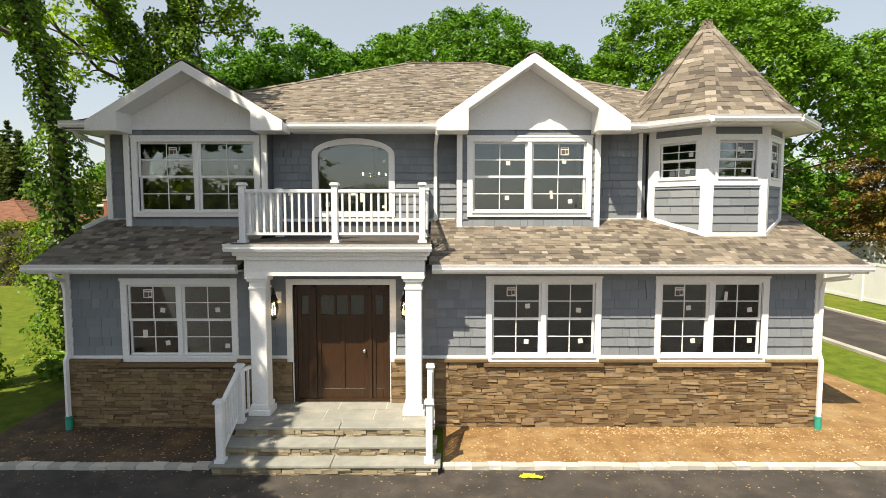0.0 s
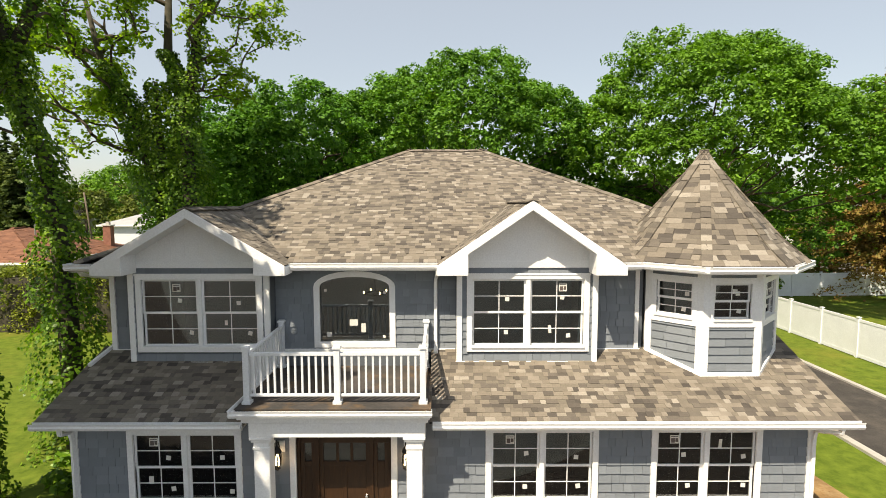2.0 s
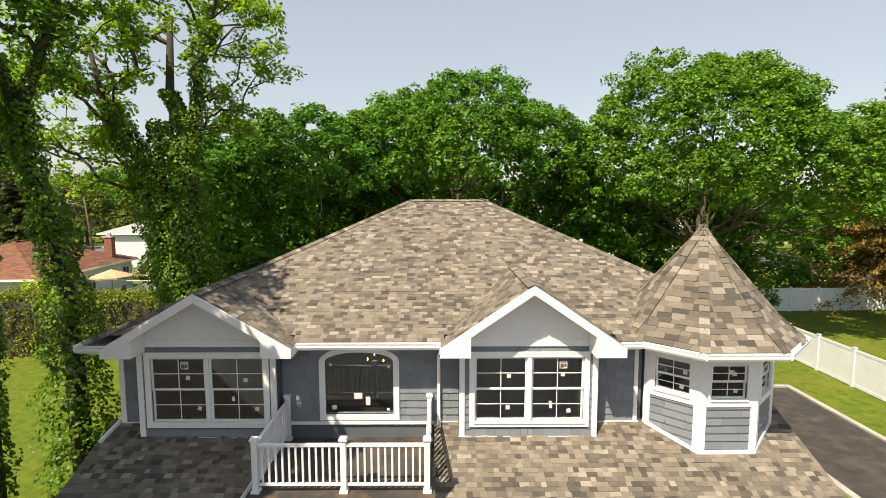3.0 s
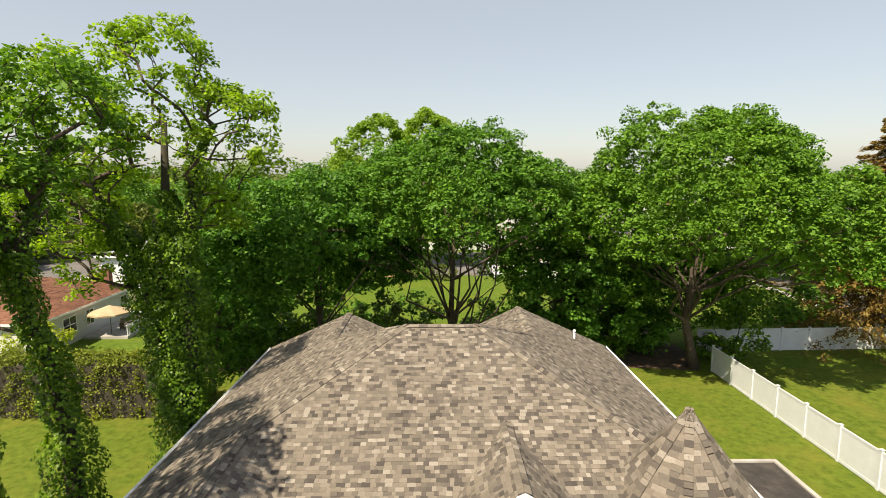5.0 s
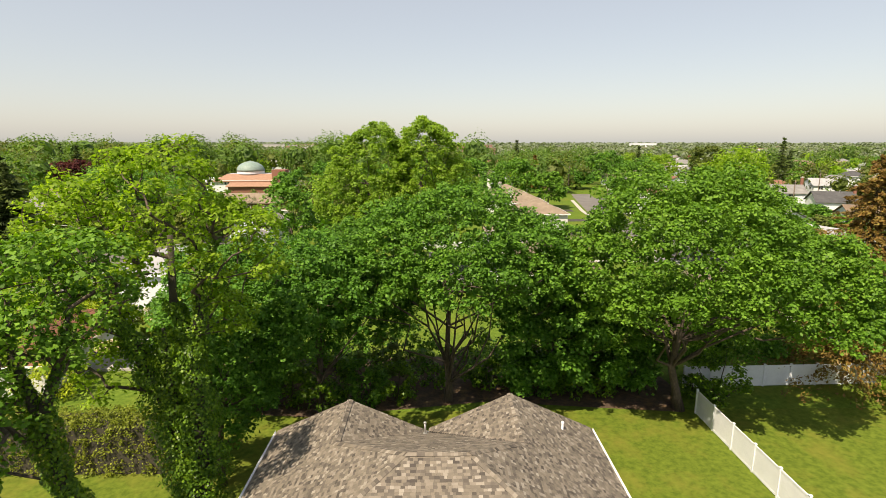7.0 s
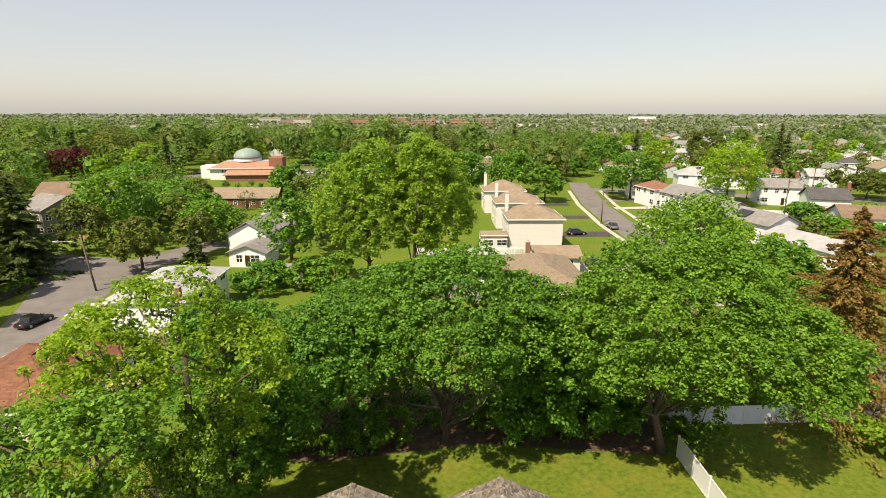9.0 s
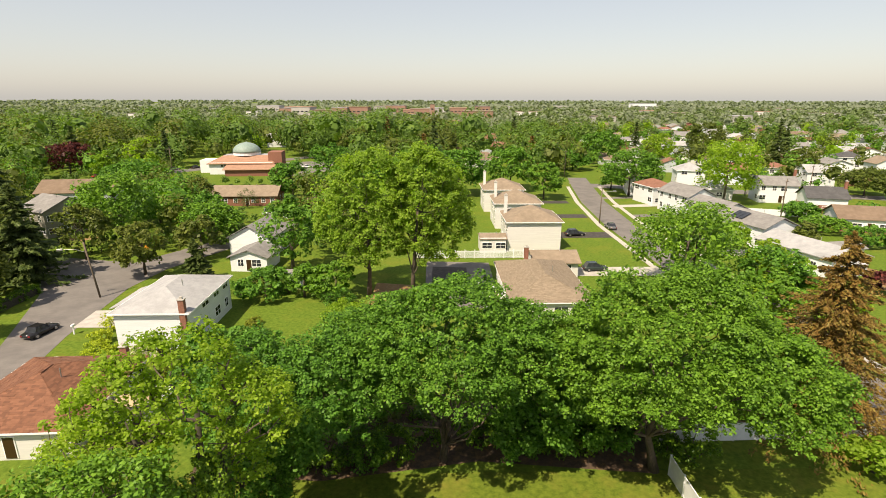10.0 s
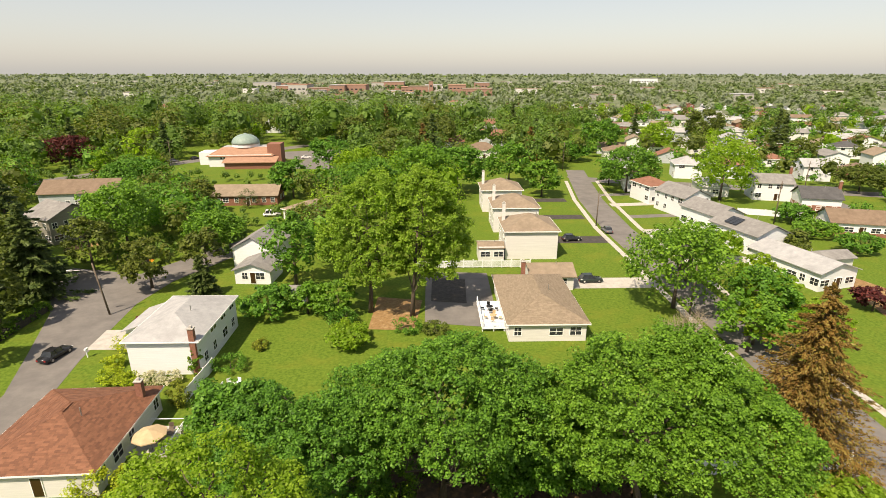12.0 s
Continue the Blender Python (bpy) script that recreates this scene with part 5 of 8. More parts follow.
def hedge(label, x0, x1, y0, y1, height, leaf, seed, per_m=34, size=0.13):
    """A clipped hedge: a leafy skin over a box of twigs."""
    rng = np.random.default_rng(seed)
    n = int(per_m * ((x1 - x0) * (y1 - y0) + height * 2 * (x1 - x0 + y1 - y0)) / 3)
    ob = thing("hedge", label, "hedge", ((x0 + x1) / 2, (y0 + y1) / 2, 0))
    w, d = (x1 - x0) / 2, (y1 - y0) / 2
    c = rng.uniform(-1, 1, (n, 3)) * np.array((w, d, height / 2)) + np.array((0, 0, height / 2))
    side = rng.integers(0, 5, n)
    c[side == 0, 2] = height
    c[side == 1, 1] = -d
    c[side == 2, 1] = d
    c[side == 3, 0] = np.sign(c[side == 3, 0]) * w
    c[side == 4, 2] = height
    c += rng.normal(size=c.shape) * 0.09
    r = np.full((n, 3), 0.28) * rng.uniform(0.7, 1.3, (n, 1))
    part("foliage", leaf_mesh("foliage", rng, c, r, 22, size, below=-0.9), leaf, ob)
    part("twig_core", Geo().box(-w + 0.15, w - 0.15, -d + 0.15, d - 0.15, 0, height - 0.2), M_IVYBARK, ob)
    return ob


hedge("low dark hedge beside the street", -64.0, -62.2, 44, 80, 1.3, M_IVY, 55, 8, 0.3)
hedge("tall clipped yellow-green hedge along the lawn", -34.0, -14.6, 29.4, 31.6, 3.3, M_HEDGE, 51, 26, 0.14)
shrub("shrub", "low ivy patch at the tree foot", (-9.4, 14.2), (1.6, 1.6, 0.8), M_IVY, 52)
shrub("shrub", "dark ivy patch by the house corner", (-9.6, 18.5), (1.4, 2.4, 1.3), M_IVY, 53, 40)
for i, (x, y, a, b, h) in enumerate(((-14.5, 33.0, 2.4, 1.8, 3.6), (-11.5, 31.8, 2.4, 1.8, 3.8), (-8.6, 32.2, 2.4, 1.8, 4.0), (-5.8, 33.4, 2.2, 1.8, 3.6), (-3.2, 35.6, 2.0, 1.6, 3.0), (4.6, 37.6, 2.0, 1.5, 2.6), (7.6, 36.6, 2.0, 1.6, 3.4), (10.4, 36.8, 2.0, 1.6, 3.6), (13.2, 36.8, 2.0, 1.6, 3.2), (16.0, 37.6, 1.4, 1.4, 2.4))):
    shrub("shrub", "dense dark bush skirting the maples", (x, max(y + 3.0, 38.0)), (a, b, h), M_IVY if i % 3 else M_LEAF, 130 + i, 44, 46, 0.28, group="undergrowth bushes")
ug = random.Random(3)
for i in range(24):
    x = -19 + i * 1.6 + ug.uniform(-0.5, 0.5)
    if abs(x - 1.5) < 2.5 and i % 2:
        continue
    shrub("shrub", "dark leafy undergrowth bush in tree shade", (x, ug.uniform(40.5, 46)), (ug.uniform(1.4, 2.4), ug.uniform(1.2, 1.8), ug.uniform(2.4, 4.4)), (M_IVY, M_LEAF_D, M_IVY, M_LEAF)[i % 4], 60 + i, 22, 36, 0.32, group="undergrowth bushes")
shrub("shrub", "tall dark bush before the back fence", (22.2, 38.2), (2.2, 1.6, 4.4), M_IVY, 97, 44, 50, 0.26)
shrub("shrub", "leafy bush at the fence end", (20.6, 38.8), (1.6, 1.2, 1.6), M_IVY, 98, 30, 55, 0.22)

# ---- fences and kerbs ----
def panel_fence(label, p, q, height=1.85, bay_w=2.4, group=""):
    """White vinyl privacy fence: posts with caps, boards between rails."""
    p, q = Vector((*p, 0)), Vector((*q, 0))
    ob = thing("fence", label, "fence", tuple((p + q) / 2), inplace=True, group=group)
    u = (q - p)
    n = max(1, round(u.length / bay_w))
    s = Vector((u.y, -u.x, 0)).normalized()
    ang = math.degrees(math.atan2(u.y, u.x))
    for i in range(n + 1):
        c = p + u * i / n
        m = pose(c.x, c.y, 0, 0, 0, ang)
        part("post", Geo().box(-0.065, 0.065, -0.065, 0.065, -0.1, height + 0.06, m).box(-0.085, 0.085, -0.085, 0.085, height + 0.06, height + 0.1, m), M_VINYL, ob)
        if i < n:
            w = u.length / n
            m = pose(c.x, c.y, 0, 0, 0, ang)
            part("panel", Geo().box(0.065, w - 0.065, -0.02, 0.02, 0.08, height - 0.02, m), M_VINYL, ob)
            part("rail", Geo().box(0.065, w - 0.065, -0.035, 0.035, height - 0.12, height, m), M_VINYL, ob)
            part("rail", Geo().box(0.065, w - 0.065, -0.035, 0.035, 0.05, 0.2, m), M_VINYL, ob)
    return ob


panel_fence("tall white vinyl privacy fence beside the lawn", (19.6, 10.0), (19.6, 36.4))
panel_fence("white vinyl privacy fence closing the back lawn", (20.6, 40.6), (41.0, 41.2))

for i, pts in enumerate(([(12.3, 8.4), (12.55, 8.4), (12.55, 24.5), (12.3, 24.5)], [(16.4, 8.4), (16.62, 8.4), (16.62, 24.5), (16.4, 24.5)], [(12.55, 24.3), (16.4, 24.3), (16.4, 24.52), (12.55, 24.52)])):
    sheet("driveway_edging", pts, 0.09, M_CONCRETE, "pale stone edging of the side driveway", "kerb", 0.12)

# litter on the drive and clods in the soil
def litter(name, label, mat, seed, n, x0, x1, y0, y1, z, size, lump=0.3, bunch=0.0):
    rng = np.random.default_rng(seed)
    x, y = rng.uniform(x0, x1, n), y1 - (y1 - y0) * rng.random(n) ** (2.2 if bunch else 1.0)
    keep = ~((x > -3.8) & (x < 0.0) & (y > 8.05))
    x, y = x[keep], y[keep]
    n = len(x)
    s = size * rng.uniform(0.4, 1.4, n)
    w = rng.uniform(0, 6.28, n)
    c, q = np.cos(w) * s, np.sin(w) * s
    zz = np.full(n, z)
    top = zz + s * lump
    v, f = [], []
    ring = [np.stack([x + c * 1.0, y + q * 1.0, zz], 1), np.stack([x - q * 0.7, y + c * 0.7, zz], 1), np.stack([x - c, y - q, zz], 1), np.stack([x + q * 0.7, y - c * 0.7, zz], 1), np.stack([x + c * 0.2, y + q * 0.2, top], 1)]
    co = np.stack(ring, 1).reshape(-1, 3)
    for i in range(n):
        b = i * 5
        f += [(b, b + 1, b + 4), (b + 1, b + 2, b + 4), (b + 2, b + 3, b + 4), (b + 3, b, b + 4)]
    me = bpy.data.meshes.new(name)
    me.from_pydata(co.tolist(), [], f)
    ob = part(name, me, mat, None)
    return tagged(ob, label, "litter", kind="stuff")


M_FLAKE = pieces("leaf_flake", [(0.0, (0.12, 0.07, 0.03)), (0.5, (0.3, 0.2, 0.09)), (1.0, (0.45, 0.36, 0.2))], True)
M_CLOD = pieces("soil_clod", [(0.0, (0.2, 0.11, 0.045)), (0.5, (0.34, 0.21, 0.09)), (1.0, (0.47, 0.37, 0.24))], True)
litter("leaf_litter_flakes", "dry leaf flakes scattered on the driveway", M_FLAKE, 1, 1500, -12, 14, 5.6, 8.2, 0.014, 0.016, 0.25, 1)
litter("soil_clods", "small clods and stones in bare soil", M_CLOD, 2, 2200, 0.1, 10.0, 8.5, 9.95, 0.02, 0.022, 0.6)
litter("wall_gravel", "pale gravel heaped along the stone wall", M_CLOD, 3, 700, 2.6, 6.5, 9.6, 9.95, 0.022, 0.025, 0.7)
litter("soil_clods", "small clods in dark soil", M_FLAKE, 4, 500, -8, -3.7, 8.5, 9.9, 0.02, 0.02, 0.5)
litter("side_clods", "small stones in the side yard soil", M_CLOD, 5, 500, 7.3, 9.9, 10, 20, 0.022, 0.035, 0.5)

# ribbon on the drive
g = Geo()
for k in range(3):
    w = [(1.2 + 0.05 * k + 0.08 * t, 8.02 + 0.05 * math.sin(5 * t + k) - 0.03 * k, 0.02 + 0.03 * abs(math.sin(3 * t + k))) for t in range(4)]
    for a, b in zip(w, w[1:]):
        g.slab([a, b, (b[0] + 0.03, b[1] + 0.05, b[2] + 0.01), (a[0] + 0.03, a[1] + 0.05, a[2] + 0.01)], (0, 0, 0.004))
solid("caution_ribbon", g, M_YELLOW, "crumpled yellow ribbon lying on the driveway", "ribbon")

# ---- the suburb ----
def roofing(name, dark, light):
    return surface(name, dark, light, 0.9, 24, 0.9, 0.35, stain=tuple(0.75 * c for c in dark), stain_scale=0.3)


R_RED = roofing("red_brown_roofing", (0.16, 0.066, 0.035), (0.225, 0.098, 0.054))
R_WHITE = roofing("pale_grey_roofing", (0.29, 0.295, 0.30), (0.38, 0.385, 0.39))
R_TAN = roofing("tan_roofing", (0.20, 0.155, 0.11), (0.27, 0.212, 0.152))
R_GREY = roofing("grey_roofing", (0.17, 0.165, 0.16), (0.25, 0.245, 0.235))
R_DARK = roofing("dark_roofing", (0.055, 0.055, 0.058), (0.09, 0.09, 0.092))
R_BROWN = roofing("brown_roofing", (0.15, 0.105, 0.07), (0.21, 0.15, 0.105))
R_BRICKRED = roofing("brick_red_roofing", (0.19, 0.085, 0.055), (0.26, 0.125, 0.085))
R_CLAY = roofing("clay_roofing", (0.30, 0.165, 0.105), (0.38, 0.225, 0.15))
W_WHITE = surface("white_siding", (0.66, 0.685, 0.71), (0.73, 0.755, 0.78), 1, 20, 0.6, 0.1, stretch=(0.3, 0.3, 6))
W_CREAM = surface("cream_siding", (0.61, 0.605, 0.59), (0.69, 0.685, 0.665), 1, 20, 0.6, 0.1, stretch=(0.3, 0.3, 6))
W_GREY = surface("grey_siding", (0.20, 0.19, 0.16), (0.26, 0.245, 0.21), 1, 20, 0.6, 0.1, stretch=(0.3, 0.3, 6))
W_BLUE = surface("pale_blue_siding", (0.36, 0.40, 0.43), (0.44, 0.48, 0.5), 1, 20, 0.6, 0.1, stretch=(0.3, 0.3, 6))
W_BRICK = surface("red_brick", (0.20, 0.085, 0.055), (0.28, 0.125, 0.085), 4, 30, 0.9, 0.3)
# red brick of the far town, paled in its colour as haze would
W_HAZEBRICK = surface("hazed_brick", (0.27, 0.155, 0.115), (0.34, 0.205, 0.16), 1, 20, 0.9, 0.2)
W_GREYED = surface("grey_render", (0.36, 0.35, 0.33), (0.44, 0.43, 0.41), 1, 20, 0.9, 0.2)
M_PANE = surface("dark_pane", (0.02, 0.024, 0.03), (0.04, 0.045, 0.055), 2, 20, 0.08, 0)
M_COPPER = surface("green_copper", (0.17, 0.24, 0.21), (0.24, 0.32, 0.29), 1, 12, 0.6, 0.1)
M_POLE = surface("weathered_pole", (0.10, 0.075, 0.055), (0.17, 0.135, 0.1), 3, 30, 0.9, 0.3)
M_TYRE = surface("tyre_rubber", (0.012, 0.012, 0.012), (0.02, 0.02, 0.02), 8, 40, 0.85, 0.1)
M_RIM = surface("alloy_rim", (0.4, 0.4, 0.41), (0.5, 0.5, 0.51), 8, 40, 0.3, 0.02, 0.9)
C_BLACK = surface("black_car_paint", (0.012, 0.012, 0.014), (0.02, 0.02, 0.022), 1, 20, 0.18, 0)
C_WHITE = surface("white_car_paint", (0.7, 0.7, 0.69), (0.76, 0.76, 0.75), 1, 20, 0.2, 0)
C_GREY = surface("grey_car_paint", (0.15, 0.155, 0.16), (0.2, 0.205, 0.21), 1, 20, 0.2, 0, 0.4)
C_GREEN = surface("dark_green_car_paint", (0.03, 0.045, 0.04), (0.045, 0.06, 0.055), 1, 20, 0.2, 0, 0.3)
C_RED = surface("red_car_paint", (0.3, 0.02, 0.015), (0.36, 0.03, 0.02), 1, 20, 0.2, 0)
M_LAMPRED = surface("red_lamp_glass", (0.25, 0.01, 0.01), (0.3, 0.02, 0.02), 5, 30, 0.15, 0)
M_LAMPCLEAR = surface("clear_lamp_glass", (0.55, 0.55, 0.55), (0.65, 0.65, 0.65), 5, 30, 0.1, 0)
M_CANVAS = surface("tan_canvas", (0.42, 0.31, 0.18), (0.50, 0.38, 0.23), 2, 40, 0.9, 0.1)
M_SIGN = surface("orange_sign", (0.65, 0.26, 0.02), (0.72, 0.3, 0.03), 3, 30, 0.5, 0)
SPOTS = []


def roof_geo(kind, hw, hd, h, rise, over):
    """Roof shapes about the centre: hip or gable along the longer side, or as told by kind gable_x, gable_y."""
    x, y = hw + over, hd + over
    z = h - 0.08
    t = 0.14
    g = Geo()
    if kind == "hip":
        if x >= y:
            a, b = (-(x - y) - 0.01, 0, h + rise), ((x - y) + 0.01, 0, h + rise)
            faces = [[(-x, -y, z), (x, -y, z), b, a], [(x, y, z), (-x, y, z), a, b], [(x, -y, z), (x, y, z), b], [(-x, y, z), (-x, -y, z), a]]
        else:
            a, b = (0, -(y - x) - 0.01, h + rise), (0, (y - x) + 0.01, h + rise)
            faces = [[(x, -y, z), (x, y, z), b, a], [(-x, y, z), (-x, -y, z), a, b], [(-x, -y, z), (x, -y, z), a], [(x, y, z), (-x, y, z), b]]
        rim = [(-x, -y, z), (x, -y, z), (x, y, z), (-x, y, z)]
        g.v += rim + [(p[0], p[1], z - t) for p in rim] + [a, b]
        spot = {p: i for i, p in enumerate(rim)}
        spot[a], spot[b] = 8, 9
        g.f += [tuple(spot[p] for p in f) for f in faces] + [(i, i + 4, (i + 1) % 4 + 4, (i + 1) % 4) for i in range(4)] + [(7, 6, 5, 4)]
    elif kind == "gable_x":
        g.slab([(-x, -y, z), (-x, 0, h + rise), (-x, y, z), (-x, y, z - t), (-x, 0, h + rise - t), (-x, -y, z - t)], (2 * x, 0, 0))
    else:
        g.slab([(-x, -y, z), (0, -y, h + rise), (x, -y, z), (x, -y, z - t), (0, -y, h + rise - t), (-x, -y, z - t)], (0, 2 * y, 0))
    return g


def house_windows(ob, hw, hd, h, rows, rng, sides="snew", gap=2.6):
    """Windows in rows on the sides named: s faces -y, n +y, e +x, w -x."""
    for s in sides:
        length = hw if s in "sn" else hd
        n = max(1, int(2 * length / gap))
        turn = {"s": 0, "e": 90, "n": 180, "w": 270}[s]
        off = hd if s in "sn" else hw
        for row in range(rows):
            z = 1.0 + 2.75 * row if h > 2.2 else 0.6
            for i in range(n):
                u = -length + (i + 0.5) * 2 * length / n + rng.uniform(-0.25, 0.25)
                if rng.random() < 0.18:
                    continue
                ww, wh = rng.choice(((0.5, 1.25), (0.8, 1.25), (0.95, 1.1)))
                if z + wh > h - 0.15:
                    wh = h - 0.2 - z
                m = pose(0, 0, 0, 0, 0, turn) @ Matrix.Translation((u, -off, z))
                g = Geo()
                plate(g, (-ww - 0.09, -ww, -0.03, 0.03, ww, ww + 0.09), (-0.09, 0, wh / 2 - 0.025, wh / 2 + 0.025, wh, wh + 0.09),
                      lambda a, b: abs(a) > ww or abs(a) < 0.03 or b < 0 or b > wh or abs(b - wh / 2) < 0.025, -0.05, 0.02, m)
                w = part("window", g, M_WHITE, ob)
                part("pane", Geo().box(-ww, ww, -0.025, 0.0, 0, wh, m), M_PANE, w)


def dwelling(label, x, y, w, d, h, roof, rise, walls, tiles, yaw=0, rows=1, over=0.45, seed=0, sides="snew", chimney=None, door="s", name="house", base=None, group="", gap=2.6):
    rng = random.Random(seed)
    ob = thing(name, label, "house" if name == "house" else name, (x, y, 0), yaw, group)
    hw, hd = w / 2, d / 2
    SPOTS.append((x, y, max(w, d) * 0.62))
    g = Geo()
    if roof == "gable_x":
        g.slab([(-hw, -hd, -0.2), (-hw, hd, -0.2), (-hw, hd, h), (-hw, 0, h + rise * hd / (hd + over) - 0.16), (-hw, -hd, h)], (2 * hw, 0, 0))
    elif roof == "gable_y":
        g.slab([(-hw, -hd, -0.2), (hw, -hd, -0.2), (hw, -hd, h), (0, -hd, h + rise * hw / (hw + over) - 0.16), (-hw, -hd, h)], (0, 2 * hd, 0))
    else:
        g.box(-hw, hw, -hd, hd, -0.2, h)
    part("wall", g, walls, ob)
    if base:
        part("brick_base", Geo().box(-hw - 0.03, hw + 0.03, -hd - 0.03, hd + 0.03, -0.2, 1.0 if h < 4 else 2.4), base, ob, "brick ground floor")
    r = part("roof", roof_geo(roof, hw, hd, h, rise, over), tiles, ob)
    X, Y = hw + over + 0.03, hd + over + 0.03
    if roof == "hip":
        for x0, x1, y0, y1 in ((-X, X, -Y, -Y + 0.05), (-X, X, Y - 0.05, Y), (-X, -X + 0.05, -Y + 0.05, Y - 0.05), (X - 0.05, X, -Y + 0.05, Y - 0.05)):
            part("fascia", Geo().box(x0, x1, y0, y1, h - 0.24, h - 0.06), M_WHITE, ob)
    house_windows(ob, hw, hd, h, rows, rng, sides, gap)
    if door:
        turn = {"s": 0, "e": 90, "n": 180, "w": 270}[door]
        m = pose(0, 0, 0, 0, 0, turn) @ Matrix.Translation((rng.uniform(-1, 1), -(hd if door in "sn" else hw), 0.2))
        dr = part("door", Geo().box(-0.55, 0.55, -0.06, 0.0, 0, 2.15, m), M_WHITE, ob)
        part("door_leaf", Geo().box(-0.45, 0.45, -0.075, -0.06, 0.02, 2.05, m), M_DOORWOOD, dr)
    if chimney:
        cx, cy, top, mat = chimney
        c = part("chimney", Geo().box(cx - 0.35, cx + 0.35, cy - 0.3, cy + 0.3, 0, top), mat, ob)
        part("chimney_cap", Geo().box(cx - 0.42, cx + 0.42, cy - 0.37, cy + 0.37, top, top + 0.12), M_CONCRETE, c)
        part("flue", Geo().box(cx - 0.15, cx + 0.15, cy - 0.13, cy + 0.13, top + 0.12, top + 0.4), M_CONCRETE, c)
    if h > 2.5:
        v = Geo()
        v.lathe(hw * 0.3, -hd * 0.1, [(0.06, h + rise * 0.5), (0.06, h + rise + 0.35)], 6)
        part("roof_vent", v, M_METALPIPE, ob)
    return ob


dwelling("low cream-walled house with red-brown hipped roof", -36.6, 45.8, 11.4, 13.0, 3.0, "hip", 2.2, W_CREAM, R_RED, 2, 1, seed=1, sides="ew", chimney=(4.9, 4.4, 5.2, W_BRICK))
dwelling("white two-level house with pale grey roof and brick chimneys", -34.1, 66.8, 8.9, 13.6, 5.0, "hip", 1.7, W_WHITE, R_WHITE, 0, 2, seed=2, sides="ew", door="n", chimney=(4.0, -6.9, 6.6, W_BRICK), gap=3.2)
dwelling("garage wing with pale grey roof", -40.5, 71.0, 5.0, 7.0, 2.7, "gable_y", 0.9, W_WHITE, R_WHITE, 0, 1, seed=3, sides="s", door="w")
dwelling("pale two-storey house with cream siding and tan roof", 20.8, 108.0, 10.8, 10.6, 6.2, "hip", 2.4, W_CREAM, R_TAN, 0, 2, seed=4, sides="ew", door="e", chimney=(-5.0, 2.0, 10.2, W_CREAM), group="row of tan-roofed houses")
dwelling("low cream annexe with a flat tan roof", 12.4, 104.0, 5.2, 4.6, 3.0, "gable_x", 0.5, W_CREAM, R_TAN, 0, 1, seed=5, sides="s", door="", over=0.2)
dwelling("pale two-storey house with cream siding and tan roof", 20.6, 127.4, 10.8, 10.6, 6.2, "hip", 2.4, W_CREAM, R_TAN, 0, 2, seed=6, sides="ew", door="e", chimney=(-4.8, 1.0, 10.2, W_CREAM), group="row of tan-roofed houses")
dwelling("pale two-storey house with cream siding and tan roof", 19.8, 147.0, 10.8, 10.6, 6.2, "hip", 2.4, W_CREAM, R_TAN, 0, 2, seed=7, sides="ew", door="e", chimney=(-4.8, 1.0, 10.2, W_CREAM), group="row of tan-roofed houses")
dwelling("low house with a tan hipped roof behind a deck", 16.8, 77.0, 11.2, 18.6, 3.0, "hip", 2.1, W_CREAM, R_TAN, 0, 1, seed=8, sides="sew", door="e", chimney=(-0.5, 9.6, 5.4, W_BRICK))
dwelling("tan-roofed side wing with a carport", 21.6, 89.6, 7.6, 6.6, 2.8, "gable_x", 1.3, W_CREAM, R_TAN, 0, 1, seed=9, sides="s", door="")
dwelling("small white house with a red roof", 66.5, 155.0, 7.0, 10.0, 5.4, "hip", 1.7, W_WHITE, R_BRICKRED, 12, 2, seed=10, sides="sew")
dwelling("white house with a grey gabled roof", 69.4, 140.6, 8.2, 12.0, 5.4, "gable_y", 2.2, W_WHITE, R_GREY, 14, 2, seed=11, sides="sew", group="row of grey-roofed houses")
dwelling("white house with a grey gabled roof", 70.0, 125.6, 8.2, 12.0, 4.6, "gable_y", 2.0, W_WHITE, R_GREY, 14, 1, seed=12, sides="sew", group="row of grey-roofed houses")
solar = dwelling("white house with solar panels on a grey roof", 70.4, 110.2, 8.6, 13.0, 4.6, "gable_y", 2.0, W_WHITE, R_GREY, 15, 1, seed=13, sides="sew")
for i in range(3):
    m = pose(-2.6, 0.5 + i * 1.15, 5.75, 0, -23, 0)
    part("solar_panel", Geo().box(-1.3, 1.3, -0.52, 0.52, 0, 0.05, m), M_PANE, solar, "dark solar panel")
dwelling("long white house with a pale low roof", 70.6, 93.0, 8.6, 15.5, 3.6, "gable_y", 1.5, W_WHITE, R_WHITE, 15, 1, seed=14, sides="sew", gap=2.2)
dwelling("low grey-roofed cream garage", 79.5, 97.5, 7.5, 4.5, 2.4, "gable_x", 0.9, W_CREAM, R_GREY, 10, 1, seed=15, sides="s", door="")
dwelling("white house with grey roof and tall brick chimney", 104.0, 157.0, 10.5, 8.5, 5.4, "gable_x", 2.2, W_WHITE, R_GREY, -14, 2, seed=16, sides="sew", chimney=(5.4, 0.5, 9.6, W_BRICK))
dwelling("white and brick house with a dark roof", 107.5, 141.0, 9.5, 8.0, 4.4, "gable_x", 2.6, W_WHITE, R_DARK, -16, 1, seed=17, sides="sew", chimney=(4.9, -0.5, 8.6, W_BRICK), base=W_BRICK)
dwelling("white and brick house with a brown roof", 103.0, 121.0, 13.0, 9.0, 3.2, "gable_x", 2.4, W_WHITE, R_BROWN, -16, 1, seed=18, sides="sew", base=W_BRICK)
